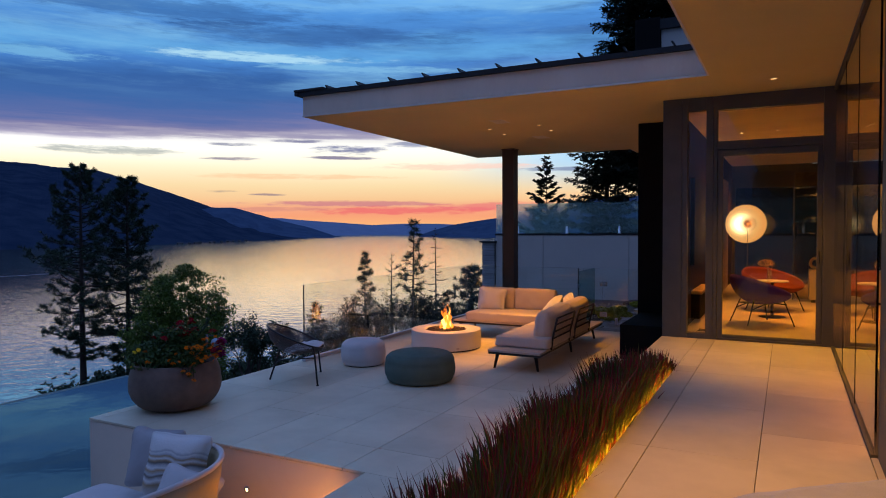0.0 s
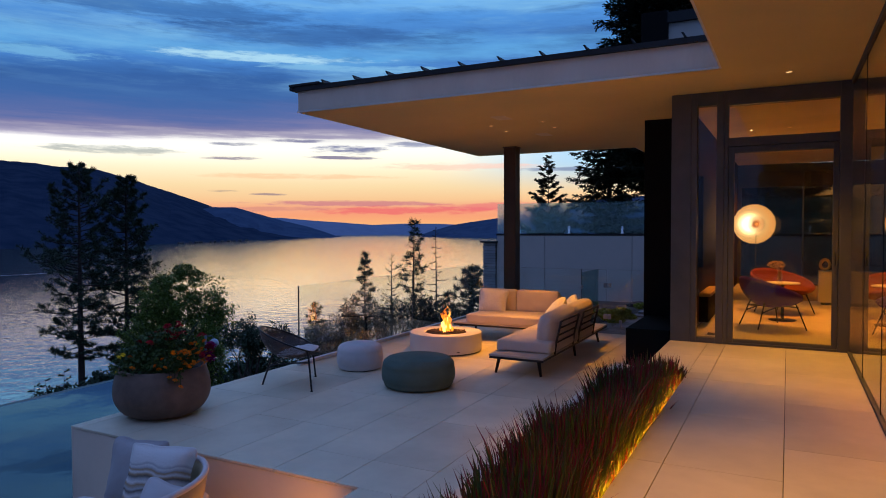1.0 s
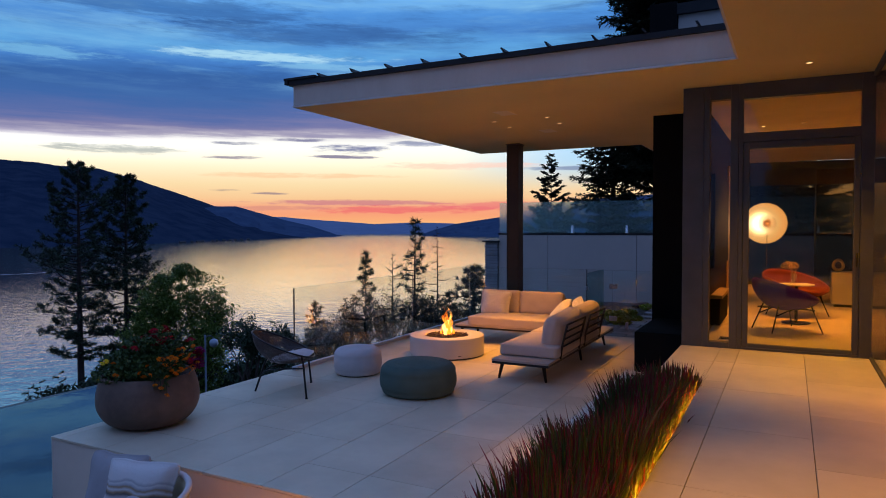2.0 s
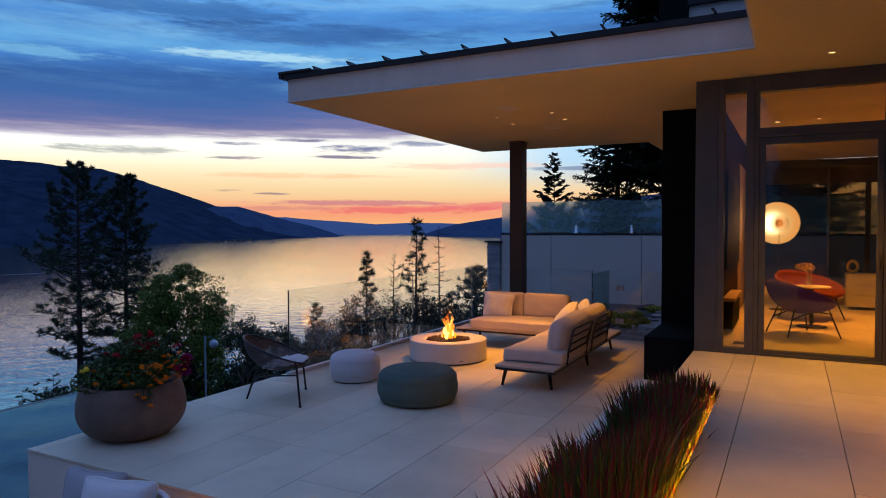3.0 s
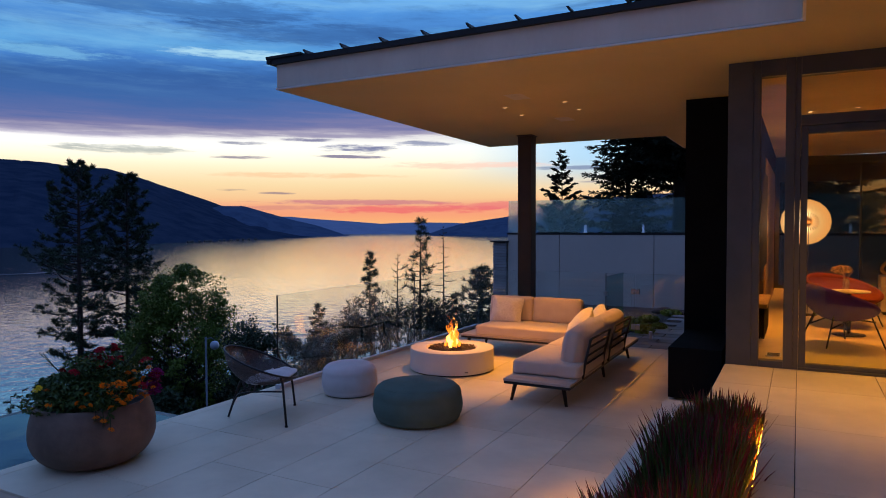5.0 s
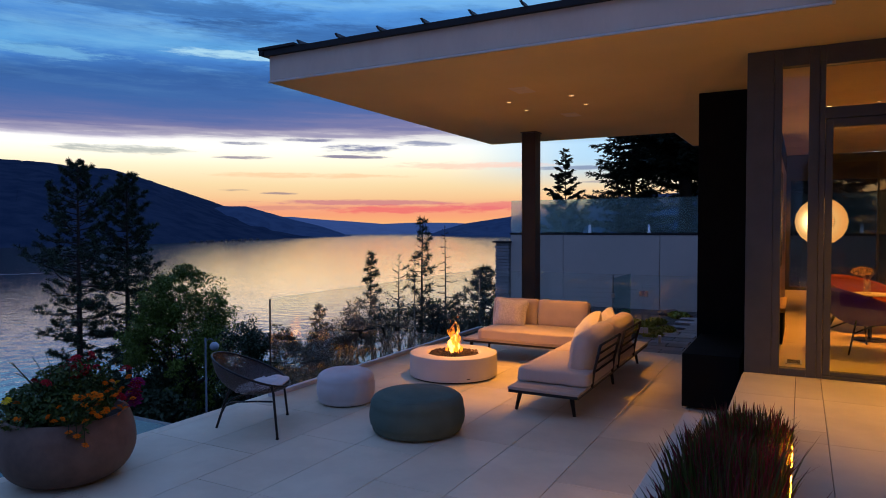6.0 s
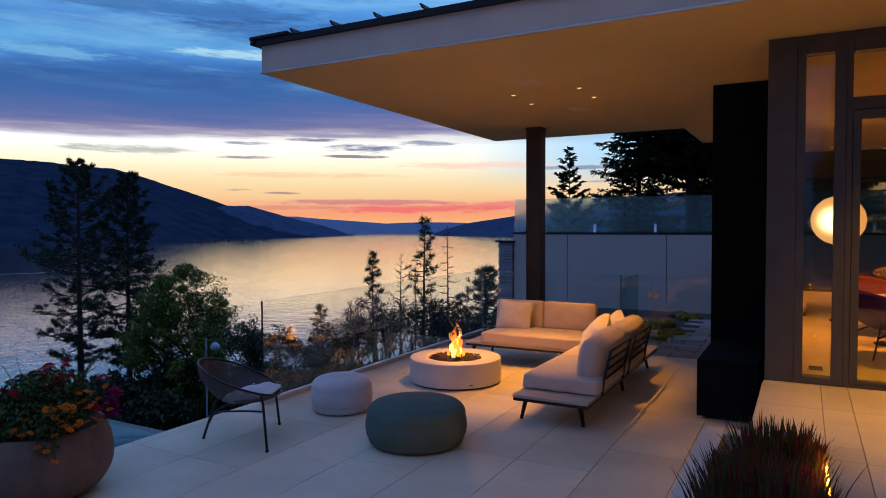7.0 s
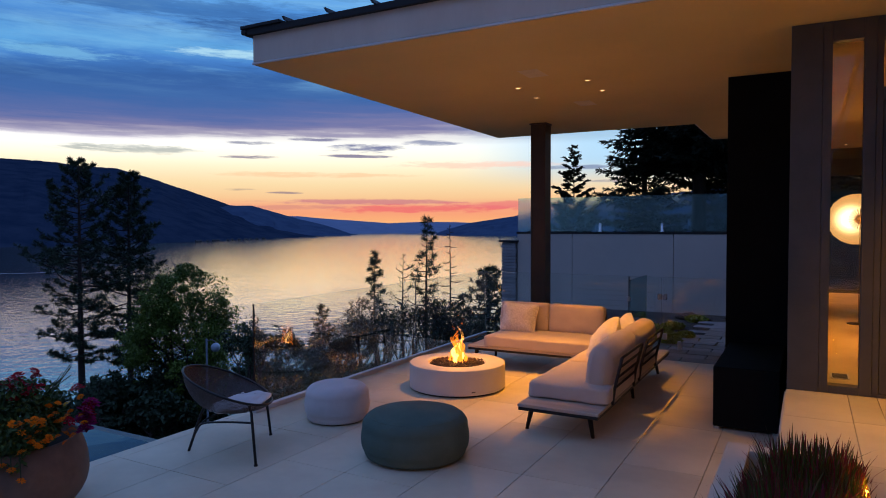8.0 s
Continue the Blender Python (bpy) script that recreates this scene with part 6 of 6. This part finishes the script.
def spruce(label, x, y, top, low, reach, seed, limbs=200, crown_from=0.05, lift=0.0, droop=0.22, shape=0.7, spray=0.80, step=0.10, trunk=0.25, gap=0.35, fat=1.0):
    """A spruce: boughs in loose tiers, each a flat drooping frond of side sprays."""
    r = random.Random(seed)
    tall = top - low
    ob = thing("spruce_tree", label, "tree", pose(x, y, low), "hillside trees")
    bm = bmesh.new()
    tube(bm, [(0, 0, 0), (0.02, 0.03, tall * 0.5), (0, 0, tall)], trunk, 8, taper=0.08)
    verts, faces = [], []

    def strip(p, way, length, wide):
        side = way.cross(Vector((r.gauss(0, 0.35), r.gauss(0, 0.35), 1))).normalized() * wide
        tip = p + way * length
        b = len(verts)
        for q in (p + side * 0.6, p - side * 0.6, p.lerp(tip, 0.6) - side, tip, p.lerp(tip, 0.6) + side):
            verts.append((q.x, q.y, q.z))
        faces.append((b, b + 1, b + 2, b + 3, b + 4))

    for i in range(limbs):
        u = (i + r.random()) / limbs
        tier = math.sin(u * 55 + seed) * gap * 0.5
        z = tall * (crown_from + (1 - crown_from) * u)
        a = i * 2.4 + r.uniform(-0.5, 0.5)
        size = reach * (1 - u) ** shape * r.uniform(0.68, 1.04) * (1 + tier * 0.6) + 0.10
        out = Vector((math.cos(a), math.sin(a), 0))
        base = Vector((0, 0, z))
        fall = droop * (1 - u) - lift
        limb = curve([base, base + out * size * 0.4 + Vector((0, 0, -fall * size * 0.30)), base + out * size * 0.75 + Vector((0, 0, -fall * size * 0.75)), base + out * size + Vector((0, 0, -fall * size * 0.8 + 0.05 * size))], 4)
        tube(bm, limb, 0.010 + 0.010 * size, 4, taper=0.3)
        count = max(5, int(size / step))
        for t in range(count):
            f = 0.10 + 0.90 * (t + r.random()) / count
            q = f * (len(limb) - 1)
            j = min(int(q), len(limb) - 2)
            p = limb[j].lerp(limb[j + 1], q - j)
            for hand in (-1, 1):
                side = Vector((-out.y, out.x, 0)) * hand
                way = (side * r.uniform(0.5, 0.9) + out * r.uniform(0.5, 0.9) + Vector((0, 0, r.uniform(-0.45, 0.18) + lift * 0.5))).normalized()
                length = spray * (1.1 - 0.7 * f) * min(1.0, 0.35 + size * 0.4) * r.uniform(0.6, 1.2)
                for m in range(8):
                    g = m / 8
                    turn = (way + Vector((r.gauss(0, 0.45), r.gauss(0, 0.45), r.gauss(-0.05, 0.3)))).normalized()
                    strip(p + way * length * g, turn if m else way, length * (0.8 if m == 0 else 0.45), (length * 0.045 + 0.006) * fat)
        strip(limb[-1], out, spray * 0.4, 0.03)
    part("trunk", bm, M["bark"], ob)
    tagged(loose("crown", verts, faces, M["spruce"], ob), kind="stuff")
    return ob


def conifer(label, x, y, top, low, reach, crown_from, seed, branches=70, tufts=7, needle=0.32, per=9, droop=0.10, trunk=0.22, bare=0.0, taper_pow=0.75, lean=0.0):
    """A pine: tapered trunk, limbs in loose whorls, tufts of needles along the outer part of each limb."""
    r = random.Random(seed)
    tall = top - low
    ob = thing("pine_tree", label, "tree", pose(x, y, low), "hillside trees")
    bm = bmesh.new()
    spine = [Vector((lean * tall * s + 0.15 * math.sin(3 * s + seed) * s, 0.12 * math.sin(2.3 * s + seed * 2) * s, tall * s)) for s in [i / 10 for i in range(11)]]
    trunk_mesh(bm, spine, trunk)
    verts, faces = [], []
    for i in range(branches):
        s = crown_from + (1 - crown_from) * ((i + r.random()) / branches)
        u = (s - crown_from) / (1 - crown_from)
        k = min(int(s * 10), 9)
        base = spine[k].lerp(spine[k + 1], s * 10 - k)
        a = i * 2.4 + r.uniform(-0.5, 0.5)
        size = reach * (1 - u) ** taper_pow * (0.45 + 0.55 * min(1, u * 5 + 0.35)) * r.choice((0.35, 0.55, 0.8, 1.0, 1.2)) + 0.12
        rise = r.uniform(-0.05, 0.45) * (0.4 + u) - droop
        way = Vector((math.cos(a), math.sin(a), rise))
        mid = base + way * size * 0.55 + Vector((0, 0, -0.05 * size))
        end = base + way * size + Vector((0, 0, 0.12 * size))
        tube(bm, [base, mid, end], 0.018 + 0.018 * size, 4, taper=0.25)
        if r.random() < bare:
            for _ in range(7):
                q = base.lerp(end, r.uniform(0.4, 1))
                tube(bm, [q, q + Vector((r.gauss(0, 0.3), r.gauss(0, 0.3), r.gauss(-0.1, 0.25))) * size * 0.6], 0.012, 3, taper=0.3)
            continue
        count = max(2, int(tufts * (0.5 + 0.5 * size / reach)))
        for t in range(count):
            f = r.uniform(0.30, 1.05)
            c = (base.lerp(mid, f * 2) if f < 0.5 else mid.lerp(end, f * 2 - 1)) + Vector((r.gauss(0, 0.09), r.gauss(0, 0.09), r.gauss(0.02, 0.07))) * size * 0.9
            tuft(verts, faces, r, c, needle * r.uniform(0.7, 1.2), per, way.normalized())
    part("trunk", bm, M["bark"], ob)
    if verts:
        tagged(loose("crown", verts, faces, M["needle"], ob), kind="stuff")
    return ob


def broadleaf(label, x, y, top, low, wide, seed, leaves=7000, leaf=0.17, stems=3, name="leafy_tree", material=None, bottom=0.30, sparse=0.5, fill=0.0):
    """A leafy tree: forked limbs and a crown of separate leaves in uneven clumps."""
    r = random.Random(seed)
    tall = top - low
    ob = thing(name, label, "tree" if name != "shrub" else "shrub", pose(x, y, low), "hillside trees" if name != "shrub" else "hillside shrubs")
    bm = bmesh.new()
    ends = []

    def grow(p, way, length, radius, depth):
        q = p + way * length * 0.5 + Vector((r.gauss(0, 0.06), r.gauss(0, 0.06), 0)) * length
        e = p + way * length
        tube(bm, [p, q, e], radius, 5 if depth > 1 else 4, taper=0.6)
        if depth == 0:
            ends.append(e)
            return
        if depth < 3:
            ends.append(e)
        for _ in range(3 if depth > 1 else 2):
            d = (way + Vector((r.gauss(0, 0.62), r.gauss(0, 0.62), r.gauss(0.08, 0.34)))).normalized()
            grow(e, d, length * r.uniform(0.55, 0.8), radius * 0.58, depth - 1)

    for k in range(stems):
        a = 2 * math.pi * k / stems + r.random()
        grow(Vector((0.15 * math.cos(a), 0.15 * math.sin(a), 0)), Vector((0.25 * math.cos(a), 0.25 * math.sin(a), 1)).normalized(), tall * 0.30, 0.05 + 0.015 * tall, 4)
    part("trunk", bm, M["bark"], ob)
    # limbs that leave the crown's outline are drawn in to it
    hi = max(e.z for e in ends)
    out = max(math.hypot(e.x, e.y) for e in ends)
    for v in ob.children[0].data.vertices:
        f = v.co.z / hi
        v.co = (v.co.x * (wide / out) ** min(1, f * 2), v.co.y * (wide / out) ** min(1, f * 2), v.co.z * tall * 0.95 / hi)
    verts, faces = [], []
    per = max(3, leaves // len(ends))
    for e in ends:
        c = Vector((e.x * wide / out, e.y * wide / out, e.z * tall * 0.95 / hi))
        if c.z < tall * bottom:
            continue
        spread = r.uniform(0.5, 1.2) * wide * 0.22
        a, b = leaf_cloud(r, int(per * r.uniform(sparse, 1.5)), c, (spread, spread, spread * 0.75), leaf, shell_bias=0.7)
        faces += [tuple(i + len(verts) for i in q) for q in b]
        verts += a
    # smaller clumps between the limbs close the crown
    for _ in range(int(fill * 60)):
        a, d, h = r.uniform(0, 6.283), math.sqrt(r.random()), r.uniform(-1, 1)
        c = Vector((math.cos(a) * d * wide * math.sqrt(1 - h * h) * 0.92, math.sin(a) * d * wide * math.sqrt(1 - h * h) * 0.92, tall * (0.57 + 0.40 * h)))
        spread = r.uniform(0.08, 0.16) * wide
        a, b = leaf_cloud(r, int(leaves / 150 * r.uniform(0.4, 1.5)), c, (spread, spread, spread * 0.7), leaf, shell_bias=0.7)
        faces += [tuple(i + len(verts) for i in q) for q in b]
        verts += a
    tagged(loose("crown", verts, faces, material or M["leaf"], ob), kind="stuff")
    return ob


ponderosa("tall sparse ponderosa pine, dark against the lake", -46.3, 30.6, 6.75, -16.0, 3.9, 0.36, 3, branches=112, twigs=17, needle=0.28, per=13, trunk=0.32, shape=0.66)
ponderosa("second tall pine beside the first", -46.9, 35.0, 6.05, -16.0, 3.6, 0.32, 5, branches=124, twigs=18, needle=0.29, per=14, trunk=0.30, shape=0.70)
ponderosa("pine at the edge of the slope", -37.4, 17.4, 2.2, -14.0, 2.1, 0.45, 7, branches=60, twigs=9, needle=0.24, per=10, trunk=0.22)
broadleaf("full green broadleaf tree on the slope", -36.2, 31.2, -0.5, -12.6, 4.1, 9, leaves=22000, leaf=0.16, bottom=0.34, fill=3.2)
broadleaf("dark leafy shrub below the terrace", -37.0, 31.5, -6.0, -14.0, 3.4, 10, leaves=7000, leaf=0.22, name="shrub", material=M["shrub"], bottom=0.05, fill=1.0)
broadleaf("dark leafy tree beside the broadleaf", -26.9, 27.6, -2.9, -8.5, 1.7, 12, leaves=5000, leaf=0.16, material=M["shrub"], bottom=0.15)
broadleaf("small dark tree on the slope", -25.6, 29.4, -3.2, -8.5, 1.4, 13, leaves=3600, leaf=0.16, material=M["shrub"], bottom=0.15)
conifer("small pointed conifer on the slope", -25.2, 31.8, -2.75, -9.0, 1.2, 0.25, 14, branches=55, tufts=6, needle=0.24, per=9, trunk=0.1)
for k, (x, y, top, wd) in enumerate([(-17.9, 24.8, -1.0, 1.2), (-16.9, 25.4, -0.85, 1.3), (-16.0, 26.0, -0.9, 1.1), (-19.0, 24.6, -2.0, 1.2), (-20.5, 26.8, -2.6, 1.6), (-15.0, 25.8, -0.8, 1.1), (-14.2, 26.2, -1.0, 0.9), (-13.6, 26.6, -1.7, 1.0), (-18.6, 22.8, -3.0, 1.4)]):
    broadleaf("wispy dark shrub on the slope beyond the glass", x, y, top, -6.2, wd, 30 + k, leaves=2700, leaf=0.095, name="shrub", material=M["spruce"], bottom=0.05, sparse=0.2)
conifer("narrow dark conifer on the slope", -22.8, 33.5, 0.28, -9.5, 0.95, 0.38, 15, branches=55, tufts=7, needle=0.26, per=9, trunk=0.12)
conifer("bare dead tree with thin branches", -21.5, 34.4, 0.27, -9.5, 1.25, 0.35, 16, branches=44, bare=1.0, trunk=0.10, droop=-0.05)
conifer("tall thin pine with an open crown", -21.3, 36.8, 2.35, -9.5, 1.25, 0.40, 17, branches=52, tufts=6, needle=0.30, per=9, trunk=0.15, bare=0.15)
conifer("leaning dead tree with drooping branches", -18.5, 34.9, 1.95, -9.0, 1.15, 0.35, 18, branches=40, bare=1.0, trunk=0.10, droop=0.25, lean=-0.03)
conifer("dark bushy conifer near the fence", -15.5, 33.1, -0.45, -8.0, 1.75, 0.30, 19, branches=90, tufts=10, taper_pow=0.42, needle=0.28, per=10, trunk=0.12)
conifer("small conifer near the fence", -16.5, 32.6, -1.7, -8.0, 0.8, 0.2, 20, branches=44, tufts=6, needle=0.24, per=9, trunk=0.09)
conifer("small conifer near the fence", -17.6, 33.2, -2.2, -8.0, 0.7, 0.2, 24, branches=40, tufts=6, needle=0.24, per=9, trunk=0.09)
spruce("young spruce top behind the boundary wall", -8.62, 26.1, 4.80, -2.0, 1.75, 21, limbs=74, crown_from=0.1, lift=0.60, droop=0.1, shape=0.85, spray=0.42, step=0.05, trunk=0.06, gap=1.2, fat=4.2)
spruce("slim dark spruce behind the boundary wall", -5.45, 23.4, 7.58, -1.5, 1.62, 25, limbs=170, crown_from=0.15, lift=0.12, droop=0.10, shape=0.55, spray=0.50, step=0.08, trunk=0.16, gap=0.9, fat=1.7)
spruce("big dark spruce behind the house", -3.92, 24.3, 14.66, -1.5, 2.72, 22, limbs=430, crown_from=0.315, droop=0.12, trunk=0.28, shape=0.5, spray=0.60, fat=1.4)
spruce("big dark spruce behind the boundary wall", -1.3, 26.6, 14.0, -1.5, 4.2, 23, limbs=440, crown_from=0.22, trunk=0.26, shape=0.5, spray=0.62, fat=1.3)
for k, (x, y, top) in enumerate([(-18.5, 10.4, -2.5), (-18.2, 10.8, -2.35), (-17.9, 11.2, -2.15), (-19.6, 9.2, -3.0), (-17.0, 12.4, -2.2)]):
    conifer("young conifer below the pool edge", x, y, top, -6.4, 0.45, 0.2, 50 + k, branches=30, tufts=9, needle=0.07, per=8, trunk=0.03)
r = random.Random(70)
for k in range(26):
    a, d = radians(r.uniform(32, 57)), r.uniform(45, 60)
    x, y = 0.4 - d * math.sin(a), -0.9 + d * math.cos(a)
    low = ground_height(x, y) - 0.2
    top = 1.9 - d * math.tan(radians(r.uniform(10.2, 13.5)))
    broadleaf("dense dark shrub on the slope", x, y, max(top, low + 1.2), low, r.uniform(1.8, 3.0), 80 + k, leaves=2600, leaf=0.30, name="shrub", material=M["needle"], bottom=0.0, fill=0.6)
for k in range(30):
    a, d = radians(r.uniform(20, 42)), r.uniform(27, 44)
    x, y = 0.4 - d * math.sin(a), -0.9 + d * math.cos(a)
    low = ground_height(x, y) - 0.2
    top = 1.9 - d * math.tan(radians(r.uniform(10.4, 12.6)))
    broadleaf("dark shrub lower on the slope", x, y, max(top, low + 1.0), low, r.uniform(1.3, 2.2), 150 + k, leaves=2200, leaf=0.20, name="shrub", material=M["needle"], bottom=0.0, fill=0.5)
for k in range(20):
    a, d = radians(r.uniform(19, 38)), r.uniform(18, 28)
    x, y = 0.4 - d * math.sin(a), -0.9 + d * math.cos(a)
    if x > -9.6:
        continue
    low = ground_height(x, y) - 0.2
    top = 1.9 - d * math.tan(radians(r.uniform(12.6, 14.2)))
    broadleaf("dark low shrub on the near slope", x, y, max(top, low + 0.8), low, r.uniform(0.9, 1.5), 190 + k, leaves=2000, leaf=0.13, name="shrub", material=M["spruce"], bottom=0.0, fill=0.5)
for k in range(24):
    x, y = r.uniform(-14.5, -9), r.uniform(11, 23)
    low = ground_height(x, y) - 0.1
    broadleaf("low dark shrub below the balustrade", x, y, low + r.uniform(0.5, 0.9), low, r.uniform(0.5, 0.9), 120 + k, leaves=900, leaf=0.10, name="shrub", material=M["shrub"], bottom=0.0)


def slope_grass():
    r = random.Random(90)
    verts, faces = [], []
    for _ in range(16000):
        x, y = r.uniform(-16, -6.3), r.uniform(8.2, 24)
        if y > 16.5 and x > -9.2:
            continue
        z = ground_height(x, y) - 0.02
        tall, a = r.uniform(0.08, 0.30), r.uniform(0, 6.28)
        w2 = 0.012
        lx, ly = r.gauss(0, 0.10), r.gauss(0, 0.10)
        b = len(verts)
        verts += [(x - w2 * math.cos(a), y - w2 * math.sin(a), z), (x + w2 * math.cos(a), y + w2 * math.sin(a), z), (x + lx, y + ly, z + tall)]
        faces.append((b, b + 1, b + 2))
    tagged(loose("meadow_grass", verts, faces, M["shrub"]), "rough dark grass on the slope below the balustrade", "grass", kind="stuff")


slope_grass()

post = thing("lamp_post", "pale lamp post with a white globe, unlit", "lamp post", pose(-31.45, 28.75, -12.0))
bm = bmesh.new()
tube(bm, [(0, 0, 0), (0, 0, 7.35)], 0.058, 10)
part("pole", bm, M["lamp_post"], post)
bm = bmesh.new()
tube(bm, curve([(0, 0, 7.2), (0.2, 0.22, 7.28), (0.32, 0.35, 7.12)], 4), 0.03, 6)
part("arm", bm, M["lamp_post"], post)
part("globe", shifted(lathe([(0.27 * math.sin(math.pi * k / 12), -0.27 * math.cos(math.pi * k / 12)) for k in range(13)], 24), pose(0.33, 0.36, 6.82)), M["globe"], post)


# ---- paving slabs, laid last ----
SLABS = {}


def slab_piece(parent, x0, x1, y0, y1, top, name="tile", thick=0.022, gap=0.0022):
    key = (round(x1 - x0, 3), round(y1 - y0, 3), thick)
    if key not in SLABS:
        hx, hy = (x1 - x0) / 2 - gap, (y1 - y0) / 2 - gap
        SLABS[key] = mesh_of(block(-hx, hx, -hy, hy, -thick, 0, bevel=0.0015, segments=1), name, M["tile"])
    p = part(name, SLABS[key], None, parent)
    p.location = ((x0 + x1) / 2, (y0 + y1) / 2, top)


def column_of_tiles(parent, x0, x1, y0, y1, phase, top, length=1.206):
    k = math.floor((y0 - phase) / length)
    while phase + k * length < y1 - 0.01:
        a, b = max(y0, phase + k * length), min(y1, phase + (k + 1) * length)
        if b - a > 0.03:
            slab_piece(parent, x0, x1, a, b, top)
        k += 1


lower_lines = [EDGE_W - 0.012] + COLS + [-1.215]
phases = [3.9, 3.9, 3.9, 4.503, 4.503, 3.9, 3.9, 4.503, 3.9]
for (a, b), ph in zip(zip(lower_lines, lower_lines[1:]), phases):
    column_of_tiles(terrace, a, b, EDGE_S - 0.028, EDGE_N, ph, 0.0)
column_of_tiles(terrace, -1.215, -0.985, 6.225, EDGE_N, 7.4, 0.0)
for a, b in [(-2.475, COLS[6]), (COLS[6], COLS[7]), (COLS[7], -1.215)]:
    column_of_tiles(terrace, a, b, -5.0, EDGE_S - 0.028, 3.372, 0.0)
column_of_tiles(upper, -0.975, -0.535, 6.10, F - 0.035, 4.6, UPPER)
for a, b, ph in [(-0.537, -0.337, 3.42), (-0.337, 0.297, 3.42), (0.297, 0.897, 4.03)]:
    column_of_tiles(upper, a, b, -5.0, (6.10 if a < -0.5 else F - 0.035), ph, UPPER)
column_of_tiles(upper, -0.535, -0.337, 6.10, F - 0.035, 3.42, UPPER)
column_of_tiles(upper, 0.897, 1.25, -5.0, 3.80, 4.03, UPPER)
